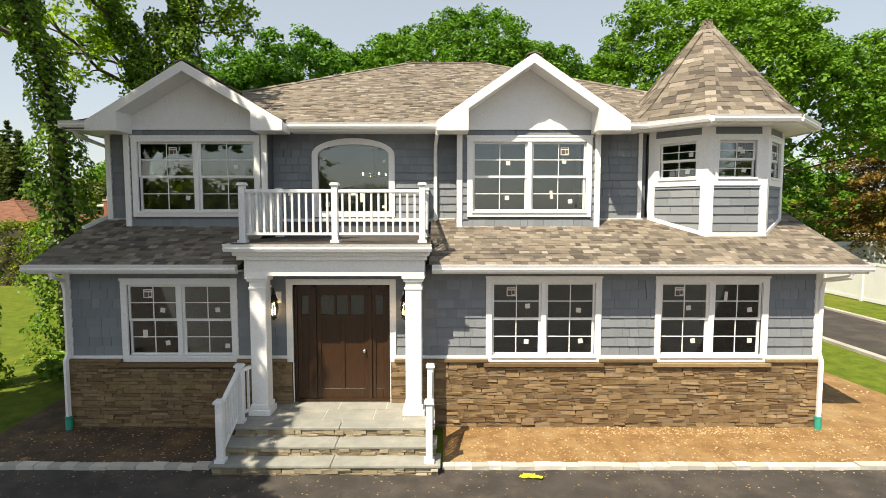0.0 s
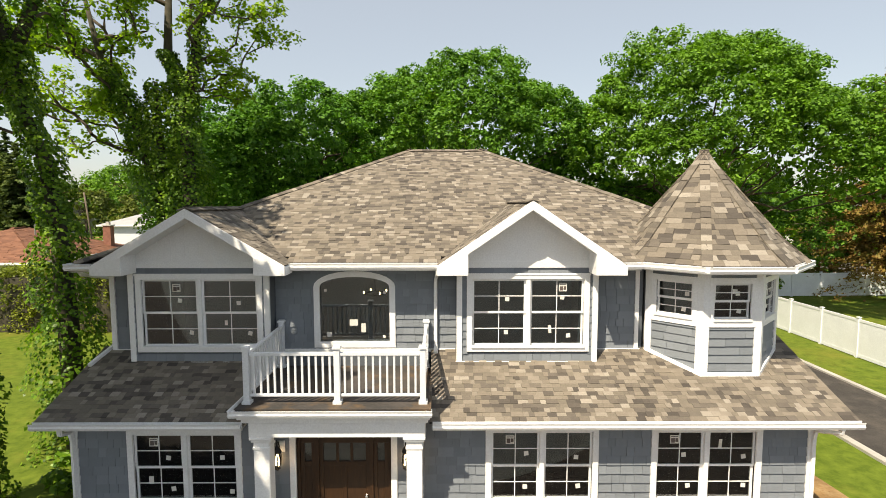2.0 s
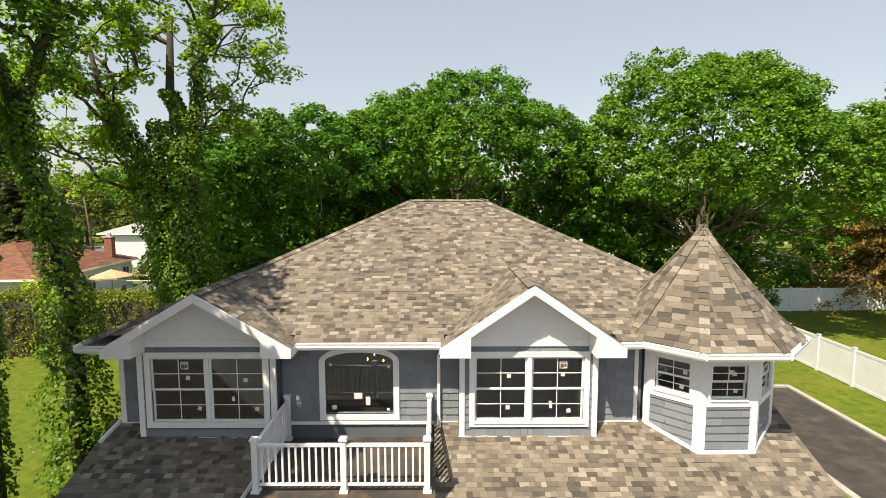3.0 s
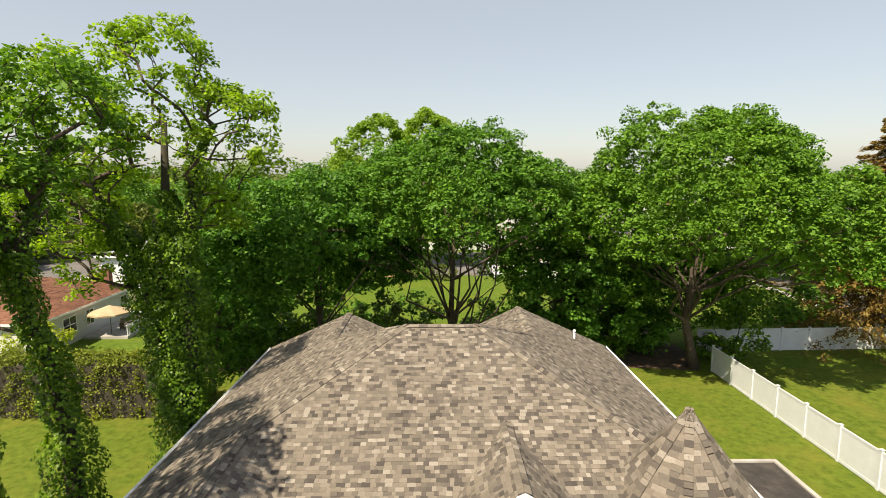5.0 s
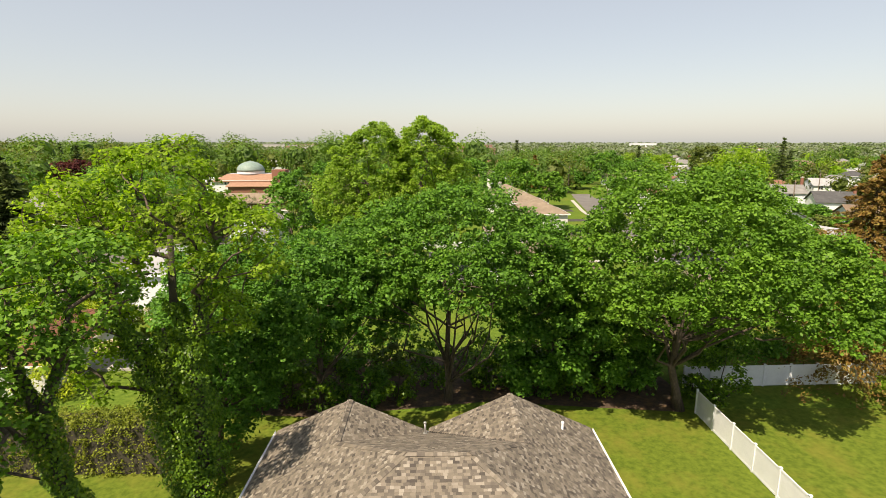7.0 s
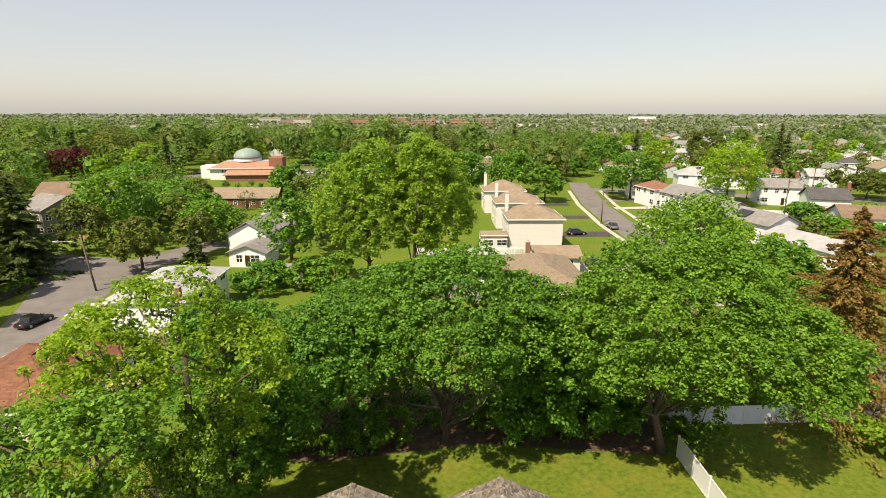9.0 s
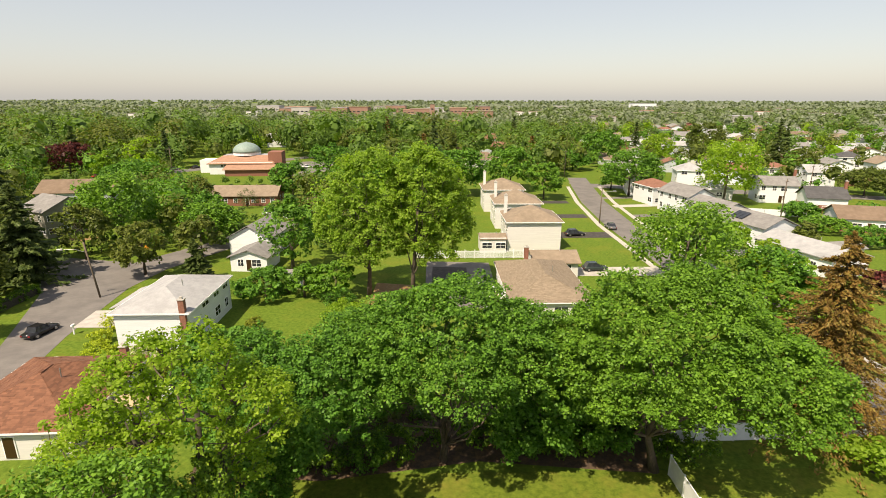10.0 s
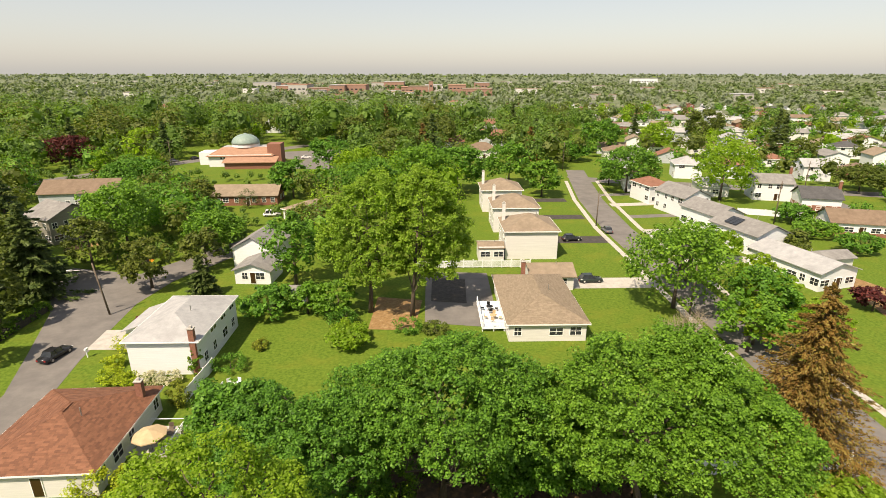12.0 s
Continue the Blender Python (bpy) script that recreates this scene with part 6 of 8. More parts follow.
dwelling("low tan-roofed brick house in gardens", -54.0, 155.0, 18.5, 9.0, 3.0, "gable_x", 2.4, W_BRICK, R_TAN, 2, 1, seed=19, sides="sew")
dwelling("pale blue house with a tan gabled roof", -101.0, 154.0, 20.0, 11.0, 4.4, "gable_x", 3.0, W_BLUE, R_BROWN, 8, 1, seed=20, sides="sew")
dwelling("brown-grey two-storey house with white windows", -86.0, 121.0, 9.5, 11.0, 6.0, "gable_x", 2.6, W_GREY, R_GREY, -28, 2, seed=21, sides="sew")
dwelling("white house with a grey roof and dormer", -34.5, 103.5, 8.0, 10.0, 4.2, "gable_y", 2.4, W_WHITE, R_GREY, -6, 1, seed=22, sides="sew")
dwelling("white garage with a grey roof", -32.4, 93.6, 6.6, 6.4, 2.8, "gable_y", 1.3, W_WHITE, R_GREY, -4, 1, seed=23, sides="s")
dwelling("small white garden shed", -22.6, 82.6, 2.6, 2.6, 2.3, "gable_x", 0.7, W_WHITE, R_GREY, 0, 1, seed=24, sides="s", door="", name="shed", over=0.15)
dwelling("tan-roofed house among trees", -31.5, 137.0, 9.0, 12.0, 3.0, "hip", 1.9, W_CREAM, R_TAN, -40, 1, seed=25, sides="sew")
dwelling("brown-roofed house among trees", 23.0, 238.0, 14.0, 10.0, 4.0, "hip", 3.0, W_CREAM, R_BROWN, 10, 1, seed=26, sides="s")
dwelling("white shed by a drive", 86.0, 84.0, 4.5, 3.0, 2.3, "gable_x", 0.8, W_WHITE, R_GREY, 20, 1, seed=27, sides="s", door="", name="shed", over=0.2)

# far houses in rows on the right, and scattered among the woods
rng = random.Random(77)
WALLS, TILES = (W_WHITE, W_WHITE, W_CREAM, W_BLUE, W_BRICK), (R_GREY, R_WHITE, R_BROWN, R_TAN, R_DARK, R_BRICKRED)
TONE = {W_WHITE.name: "white", W_CREAM.name: "cream", W_BLUE.name: "pale blue", W_BRICK.name: "red brick", R_GREY.name: "grey", R_WHITE.name: "pale", R_BROWN.name: "brown", R_TAN.name: "tan", R_DARK.name: "dark", R_BRICKRED.name: "brick-red"}
count = 0
for row in range(16):
    for k in range(13):
        x = 66 + k * 21 + rng.uniform(-4, 4) + row * 6
        y = 172 + row * 27 + rng.uniform(-4, 4) - k * 3.5
        if x > 0.92 * y or rng.random() < 0.10 + 0.02 * row:
            continue
        a, b = rng.choice(WALLS[:4] + WALLS), rng.choice(TILES)
        two = rng.random() < 0.5
        dwelling("far %s %s house with a %s roof" % (TONE[a.name], "two-storey" if two else "low", TONE[b.name]), x, y, rng.uniform(9, 13), rng.uniform(7.5, 9.5), 5.2 if two else 3.2, rng.choice(("gable_x", "gable_x", "hip", "gable_y")), rng.uniform(1.6, 2.6), a, b, -14 + rng.choice((0, 0, 90)) + rng.uniform(-3, 3), 2 if two else 1, seed=200 + count, sides="sw" if y < 250 else "s", door="", group="far suburban houses", gap=4.2)
        count += 1
for k in range(34):
    y = rng.uniform(260, 640)
    x = rng.uniform(-0.8 * y, 0.25 * y)
    if abs(x + 70) < 60 and y < 300:
        continue
    a, b = rng.choice(WALLS), rng.choice(TILES)
    dwelling("far %s house among trees with a %s roof" % (TONE[a.name], TONE[b.name]), x, y, rng.uniform(10, 16), rng.uniform(8, 11), rng.choice((3.4, 5.6)), rng.choice(("gable_x", "hip")), rng.uniform(2, 3), a, b, rng.uniform(-20, 20), 1, seed=400 + k, sides="s", gap=5.0, door="", group="far houses among trees")

# the domed hall
hall = thing("domed_hall", "low white hall with red-brown roofs and a green copper dome", "hall", (-78, 224, 0), 4)
hall.scale = (0.78, 0.78, 0.78)
SPOTS.append((-78, 224, 30))
part("wall", Geo().box(-16, 16, -9, 12, 0, 6.0), W_WHITE, hall)
part("roof", Geo().slab([(-17, -10, 5.6), (17, -10, 5.6), (12, 3, 8.6), (-12, 3, 8.6)], (0, 0, -0.3)).slab([(12, 3, 8.6), (17, -10, 5.6), (17, 13, 5.6), (12, 8, 8.6)], (0, 0, -0.3)).slab([(-17, -10, 5.6), (-12, 3, 8.6), (-12, 8, 8.6), (-17, 13, 5.6)], (0, 0, -0.3)), R_CLAY, hall)
part("flat_roof", Geo().box(-12, 12, 3, 12, 8.2, 8.6), R_WHITE, hall)
part("lower_wing", Geo().box(-6, 19, -17, -9, 0, 3.6), W_BRICK, hall, "brick lower wing")
part("wing_roof", Geo().slab([(-7, -18, 3.5), (20, -18, 3.5), (20, -9, 5.2), (-7, -9, 5.2)], (0, 0, -0.3)), R_CLAY, hall)
part("tower", Geo().box(13.5, 20.5, -6, 4, 0, 11), W_BRICK, hall, "square brick tower")
part("annexe", Geo().box(-23, -16, -2, 8, 0, 6.6), W_WHITE, hall)
drum = Geo().lathe(-0.5, 7, [(7.2, 8.5), (7.2, 10.0)], 24)
part("drum", drum, W_WHITE, hall)
part("dome", Geo().lathe(-0.5, 7, [(7.4 * math.cos(a), 10.0 + 5.2 * math.sin(a)) for a in [i * math.pi / 18 for i in range(9)]] + [(0.05, 15.6)], 32), M_COPPER, hall, "green copper dome", smooth=True)
for i in range(12):
    part("window", Geo().box(-10 + i * 1.6, -9.2 + i * 1.6, -9.06, -9.0, 3.9, 5.0), M_PANE, hall)

# far town along the horizon
def block(name, label, x, y, w, d, h, mat, seed):
    rng = random.Random(seed)
    ob = thing(name, label, "building", (x, y, 0), rng.uniform(-4, 4), group="far town buildings")
    SPOTS.append((x, y - 6, w * 0.62))
    part("wall", Geo().box(-w / 2, w / 2, -d / 2, d / 2, 0, h), mat, ob)
    part("roof", Geo().box(-w / 2 - 0.4, w / 2 + 0.4, -d / 2 - 0.4, d / 2 + 0.4, h, h + 0.5), (R_WHITE, R_CLAY, R_TAN)[seed % 3], ob)
    for i in range(int(w / 7)):
        part("window", Geo().box(-w / 2 + 2 + i * 7, -w / 2 + 6 + i * 7, -d / 2 - 0.1, -d / 2, h * 0.5, h * 0.62), M_PANE, ob)


town = random.Random(5)
for i in range(16):
    block("town_building", "far long red-brick building", -320 + i * 28 + town.uniform(-9, 9), 1000 + town.uniform(-130, 160), town.uniform(24, 48), 46, town.uniform(10, 16), W_HAZEBRICK if i % 4 else W_GREYED, i)
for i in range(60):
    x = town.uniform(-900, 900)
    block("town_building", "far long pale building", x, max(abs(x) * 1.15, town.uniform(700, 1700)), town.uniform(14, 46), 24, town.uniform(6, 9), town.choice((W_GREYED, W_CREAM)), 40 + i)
block("town_building", "far square brick tower", 2, 1020, 8, 8, 19, W_HAZEBRICK, 80)
block("town_building", "far white industrial building", 585, 1500, 66, 30, 17, W_WHITE, 81)

# streets
def street(name, pts, z, mat, label, cat="road"):
    sheet(name, pts, z, mat, label, cat)


street("road_west", [(-44.5, 20), (-45.4, 53), (-47.6, 64), (-49.5, 82), (-48, 92), (-20, 150), (-24, 152), (-56, 96), (-150, 118), (-150, 108), (-68, 88), (-61.7, 79), (-56, 66), (-51.8, 56), (-50.6, 50), (-50, 20)], 0.03, M_ROAD, "grey asphalt street with tree shadows")
street("road_east", [(42.4, 8), (49.6, 8), (50.0, 125), (52.4, 155), (57.0, 184), (60.5, 205), (53.5, 206), (49.6, 184), (45.0, 155), (42.7, 125)], 0.03, M_ROAD, "grey asphalt street between lawns")
street("road_far_east", [(50.5, 184), (160, 150), (162, 158), (50.5, 193)], 0.034, M_ROAD, "far grey cross street")
street("road_further_east", [(108, 110), (116, 110), (140, 260), (132, 260)], 0.034, M_ROAD, "far grey street between houses")
street("road_north_west", [(-150, 160), (-118, 205), (-60, 280), (-68, 284), (-126, 210), (-158, 166)], 0.03, M_ROAD, "far grey street past the hall")
for x0, x1 in ((40.2, 41.4), (51.2, 52.4)):
    street("pavement", [(x0, 8), (x1, 8), (x1 + 0.4, 125), (x1 + 2.9, 155), (x1 + 7.4, 184), (x0 + 7.4, 184), (x0 + 2.9, 155), (x0 + 0.4, 125)], 0.05, M_CONCRETE, "pale concrete pavement beside the street", "pavement")
street("parking_lot", [(-56, 212), (-36, 208), (-44, 266), (-72, 258), (-64, 236), (-55, 234)], 0.03, M_ROAD, "grey parking lot beside the hall", "parking lot")
for i in range(6):
    street("parking_stripe", [(-52 + i * 1.5, 240 + i * 0.2), (-51.8 + i * 1.5, 240 + i * 0.2), (-51.8 + i * 1.5, 245), (-52 + i * 1.5, 245)], 0.045, M_WHITE, "white parking stripe", "parking lot")
street("house_driveway", [(26.4, 113.2), (41, 113.2), (41, 118.4), (26.4, 118.4)], 0.024, M_ASPHALT, "dark asphalt house drive", "driveway")
street("house_driveway", [(25.4, 87.0), (42, 87.0), (42, 92.0), (25.4, 92.0)], 0.024, M_CONCRETE, "concrete house drive", "driveway")
for y, w, mat, label in ((98, 4.0, M_CONCRETE, "concrete house drive"), (109, 3.0, M_ASPHALT, "dark asphalt house drive"), (120, 3.6, M_CONCRETE, "concrete house drive"), (134, 3.0, M_ROAD, "grey asphalt house drive"), (147, 3.4, M_CONCRETE, "concrete house drive"), (160, 3.2, M_ROAD, "grey asphalt house drive")):
    street("house_driveway", [(52.6, y), (66.5, y + 1.5), (66.5, y + 1.5 + w), (52.6, y + w)], 0.024, mat, label, "driveway")
for y in (133.5, 153.0):
    street("house_driveway", [(26.2, y), (41, y), (41, y + 4.4), (26.2, y + 4.4)], 0.024, M_ASPHALT, "dark asphalt house drive", "driveway")
street("house_driveway", [(-48.5, 66.6), (-38.9, 66.6), (-38.9, 72.6), (-49.0, 72.6)], 0.04, M_CONCRETE, "pale concrete house drive", "driveway")
street("soil_patch", [(-9.6, 72.0), (-2.6, 71.5), (-1.5, 82.5), (-9.2, 84.0)], 0.02, M_SOIL, "patch of bare orange soil beneath trees", "soil")
street("patio", [(-1.0, 74.0), (10.5, 72.0), (10.8, 95.0), (-1.0, 96.0)], 0.02, M_ROAD, "grey paved garden patio", "patio")
street("pool_cover", [(0.0, 82.0), (6.0, 81.0), (6.4, 92.0), (0.2, 92.6)], 0.06, M_ASPHALT, "dark covered pool in a patio", "pool cover")
street("soil_patch", [(72, 72), (84, 80), (80, 92), (75, 84)], 0.02, M_SOIL, "bare sandy yard beside a white house", "soil")
street("patio_west", [(-80, 110), (-73, 114), (-75, 117), (-81, 114)], 0.02, M_SOIL, "pale brick patio by a house", "patio")

# picket fence beyond the patio
pf = thing("fence", "white picket fence between gardens", "fence", (8, 98, 0), inplace=True)
for i in range(13):
    x = -3 + i * 1.9
    part("post", Geo().box(x - 0.08, x + 0.08, 97.9, 98.06, 0, 1.65).box(x - 0.11, x + 0.11, 97.87, 98.09, 1.65, 1.72), M_VINYL, pf)
    if i < 12:
        part("rail", Geo().box(x, x + 1.9, 97.95, 98.0, 1.35, 1.45), M_VINYL, pf)
        part("rail", Geo().box(x, x + 1.9, 97.95, 98.0, 0.2, 0.3), M_VINYL, pf)
        for k in range(9):
            part("picket", Geo().box(x + 0.15 + k * 0.19, x + 0.27 + k * 0.19, 97.93, 97.96, 0.1, 1.55), M_VINYL, pf)
panel_fence("white vinyl fence beside the white house", (-29.0, 54.0), (-28.6, 61.0), 1.7)
panel_fence("white vinyl fence across gardens", (84, 138), (101, 132), 1.7)


# cars
def car(label, x, y, yaw, paint, tall=0.0, group="parked cars"):
    ob = thing("car", label, "car", (x, y, 0.03), yaw, group)
    L, W, h = 2.3, 0.9, 0.78 + tall * 0.12
    secs = [(-L, 0.62, 0.42, h - 0.12), (-L + 0.12, 0.8, 0.3, h), (-1.3, W, 0.26, h + 0.06), (0, W, 0.26, h + 0.05), (1.1, W, 0.26, h), (L - 0.25, 0.82, 0.28, h - 0.12), (L, 0.6, 0.4, h - 0.25)]
    g = Geo()
    for s, w, lo, hi in secs:
        g.v += [(s, -w, lo), (s, w, lo), (s, w * 1.0, (lo + hi) / 2), (s, w * 0.93, hi), (s, -w * 0.93, hi), (s, -w, (lo + hi) / 2)]
    for i in range(len(secs) - 1):
        for k in range(6):
            a, b = i * 6 + k, i * 6 + (k + 1) % 6
            g.f.append((a, b, b + 6, a + 6))
    g.f += [(5, 4, 3, 2, 1, 0), tuple(range(len(g.v) - 6, len(g.v)))]
    part("body", g, paint, ob, smooth=True)
    top = 1.42 + tall
    back = -1.95 if tall else -1.55
    c = Geo()
    c.hexa([(back, -0.8, h), (0.95, -0.8, h), (0.95, 0.8, h), (back, 0.8, h), (back + 0.5, -0.62, top), (0.1, -0.62, top), (0.1, 0.62, top), (back + 0.5, 0.62, top)])
    part("windows_glass", c, M_PANE, ob, "dark car glass")
    part("roof_panel", Geo().box(back + 0.46, 0.14, -0.64, 0.64, top - 0.02, top + 0.03), paint, ob, bevel=0.02)
    for s in (-1, 1):
        for px in (back + 0.25, -0.45, 0.52):
            b = Geo()
            b.hexa([(px - 0.05, s * 0.79 - 0.02, h), (px + 0.05, s * 0.79 - 0.02, h), (px + 0.05, s * 0.79 + 0.02, h), (px - 0.05, s * 0.79 + 0.02, h), (px - 0.05 + (0.2 if px < -1 else -0.12), s * 0.62 - 0.02, top), (px + 0.05 + (0.2 if px < -1 else -0.12), s * 0.62 - 0.02, top), (px + 0.05 + (0.2 if px < -1 else -0.12), s * 0.62 + 0.02, top), (px - 0.05 + (0.2 if px < -1 else -0.12), s * 0.62 + 0.02, top)])
            part("pillar", b, paint, ob)
        for wx in (-1.4, 1.4):
            t = Geo().tube([(wx, s * 0.68, 0.33), (wx, s * 0.93, 0.33)], [0.33, 0.33], 16)
            w = part("wheel", t, M_TYRE, ob)
            part("rim", Geo().tube([(wx, s * 0.925, 0.33), (wx, s * 0.945, 0.33)], [0.21, 0.19], 12), M_RIM, w)
        part("headlight", Geo().box(L - 0.22, L - 0.06, s * 0.6 - 0.14, s * 0.6 + 0.14, h - 0.3, h - 0.18), M_LAMPCLEAR, ob)
        part("tail_light", Geo().box(-L - 0.01, -L + 0.14, s * 0.58 - 0.14, s * 0.58 + 0.14, h - 0.24, h - 0.08), M_LAMPRED, ob)
    return ob


car("black saloon parked at the kerb", -51.4, 64.8, 80, C_BLACK)
car("dark car parked on a house drive", 32.5, 115.2, 8, C_BLACK, 0.1)
car("dark green estate car on a house drive", 29.6, 90.2, 4, C_GREEN, 0.1)
car("small grey car parked at the kerb", 42.9, 122.0, 92, C_GREY)
car("white utility vehicle on a drive", -42.8, 138.6, 10, C_WHITE, 0.3)
car("white car in a parking lot", -55.5, 238, 5, C_WHITE)
car("grey car on a far street", 118, 176, 20, C_GREY)
car("grey car by a white house", 93, 168, 15, C_GREY, 0.2)
for i in range(6):
    car("car parked beside the far street", -104 - i * 6.5, 248 - i * 7 - 12, 48, (C_BLACK, C_GREY, C_WHITE, C_BLACK, C_RED, C_GREY)[i])


# street poles
def pole(label, x, y, h, yaw, lamp=True, lean=0.0):
    ob = thing("street_pole", label, "utility pole", (x, y, 0), yaw)
    part("post", Geo().tube([(0, 0, -0.2), (lean, 0, h)], [0.16, 0.11], 8), M_POLE, ob, smooth=True)
    if lamp:
        part("arm", Geo().tube([(lean * 0.8, 0, h * 0.82), (lean - 1.2, 0, h * 0.89), (lean - 2.8, 0, h * 0.9)], [0.04, 0.035, 0.035], 6), M_METALPIPE, ob)
        part("lamp_head", Geo().box(lean - 3.5, lean - 2.75, -0.16, 0.16, h * 0.885, h * 0.92), M_METALPIPE, ob, bevel=0.03)
    else:
        part("crossarm", Geo().box(-1.2, 1.2, -0.06, 0.06, h - 0.8, h - 0.65), M_POLE, ob)


pole("leaning wooden street-light pole at a corner", -51.6, 78.0, 9.0, 20, lean=-0.9)
pole("wooden street-light pole by the kerb", 41.8, 127.0, 9.0, 180)
pole("wooden street-light pole by the kerb", 41.6, 76.0, 8.5, 180)
for x, y in ((101, 166), (116, 158), (88, 128), (-118, 196), (-104, 214), (142, 236), (52, 205)):
    pole("tall wooden utility pole with a crossarm", x, y, 11.0, 40, False)

# warning sign, mailbox, deck things
sg = thing("road_sign", "orange diamond road sign on a post", "road sign", (-54.5, 98.0, 0))
part("post", Geo().lathe(0, 0, [(0.04, 0), (0.04, 2.6)], 6), M_METALPIPE, sg)
part("plate", Geo().box(-0.45, 0.45, -0.08, -0.05, -0.45, 0.45, Matrix.Translation((0, 0, 2.3)) @ pose(0, 0, 0, 0, 45, 0)), M_SIGN, sg)
mb = thing("mailbox", "white mailbox on a post", "mailbox", (-47.0, 64.6, 0))
part("post", Geo().box(-0.06, 0.06, -0.06, 0.06, 0, 1.1), M_VINYL, mb)
part("box", Geo().box(-0.14, 0.14, -0.3, 0.3, 1.1, 1.4), M_VINYL, mb, bevel=0.04)


def parasol(x, y):
    ob = thing("parasol", "open tan canvas garden parasol", "parasol", (x, y, 0))
    part("pole", Geo().lathe(0, 0, [(0.03, 0), (0.03, 2.75)], 6), M_POLE, ob)
    part("foot", Geo().lathe(0, 0, [(0.25, 0), (0.25, 0.08), (0.05, 0.12)], 10), M_CONCRETE, ob)
    g = Geo()
    for k in range(8):
        a, b = k * math.pi / 4, (k + 1) * math.pi / 4
        g.poly([(1.7 * math.cos(a), 1.7 * math.sin(a), 2.25), (1.7 * math.cos(b), 1.7 * math.sin(b), 2.25), (0, 0, 2.85)])
        g.poly([(1.7 * math.cos(a), 1.7 * math.sin(a), 2.12), (1.7 * math.cos(b), 1.7 * math.sin(b), 2.12), (1.7 * math.cos(b), 1.7 * math.sin(b), 2.25), (1.7 * math.cos(a), 1.7 * math.sin(a), 2.25)])
    part("canopy", g, M_CANVAS, ob)


parasol(-28.6, 45.2)


def garden_set(label, x, y, z, mat, seed, n=4):
    rng = random.Random(seed)
    ob = thing("garden_table", label, "table", (x, y, z))
    part("tabletop", Geo().lathe(0, 0, [(0.55, 0.7), (0.55, 0.74)], 14), mat, ob)
    for k in range(4):
        w = k * math.pi / 2 + 0.6
        part("leg", Geo().tube([(0.4 * math.cos(w), 0.4 * math.sin(w), 0), (0.3 * math.cos(w), 0.3 * math.sin(w), 0.7)], [0.025, 0.025], 5), mat, ob)
    for k in range(n):
        w = k * 2 * math.pi / n + rng.uniform(-0.3, 0.3)
        c = thing("garden_chair", "garden chair beside a table", "chair", (x + 1.1 * math.cos(w), y + 1.1 * math.sin(w), z), math.degrees(w) + 90, group="garden chairs")
        part("seat", Geo().box(-0.24, 0.24, -0.24, 0.24, 0.4, 0.45), mat, c)
        part("backrest", Geo().box(-0.24, 0.24, -0.27, -0.22, 0.45, 0.95), mat, c)
        for a in (-0.21, 0.21):
            for b in (-0.21, 0.21):
                part("leg", Geo().box(a - 0.02, a + 0.02, b - 0.02, b + 0.02, 0, 0.4), mat, c)


garden_set("round white garden table on the lawn", -24.4, 56.4, 0, M_VINYL, 1, 6)
garden_set("dark garden table on a deck", -28.0, 47.6, 0.0, M_POLE, 2)
garden_set("dark round table on a white deck", 9.4, 77.0, 0.62, M_BLACK, 3)
garden_set("dark round table on a white deck", 9.6, 73.8, 0.62, M_CANVAS, 4)
deck = thing("garden_deck", "white railed deck beside a tan-roofed house", "deck", (9.4, 75, 0), inplace=True)
part("deck_floor", Geo().box(7.6, 11.2, 70.8, 80.6, 0.45, 0.6), M_VINYL, deck)
for x, y in ((7.7, 71.0), (9.4, 71.0), (11.0, 71.0), (7.7, 73.4), (7.7, 75.8), (7.7, 78.2), (7.7, 80.4)):
    part("post", Geo().box(x - 0.08, x + 0.08, y - 0.08, y + 0.08, 0, 1.6), M_VINYL, deck)
part("rail", Geo().box(7.66, 7.74, 71, 80.4, 1.4, 1.48), M_VINYL, deck)
part("rail", Geo().box(7.7, 11.0, 70.96, 71.04, 1.4, 1.48), M_VINYL, deck)
for i in range(40):
    part("baluster", Geo().box(7.68, 7.72, 71.1 + i * 0.23, 71.14 + i * 0.23, 0.6, 1.4), M_VINYL, deck)
for i in range(14):
    part("baluster", Geo().box(7.8 + i * 0.23, 7.84 + i * 0.23, 70.98, 71.02, 0.6, 1.4), M_VINYL, deck)
deck2 = thing("garden_deck", "small white railed deck beside a grey house", "deck", (-29, 47, 0), inplace=True)
part("deck_floor", Geo().box(-30.6, -26.8, 44.5, 49.2, 0.0, 0.25), M_CONCRETE, deck2)
for i in range(20):
    part("baluster", Geo().box(-26.9, -26.84, 44.6 + i * 0.235, 44.66 + i * 0.235, 0.25, 1.15), M_VINYL, deck2)
part("rail", Geo().box(-26.92, -26.82, 44.5, 49.2, 1.15, 1.22), M_VINYL, deck2)
part("rail", Geo().box(-30.6, -26.8, 49.14, 49.22, 1.15, 1.22), M_VINYL, deck2)

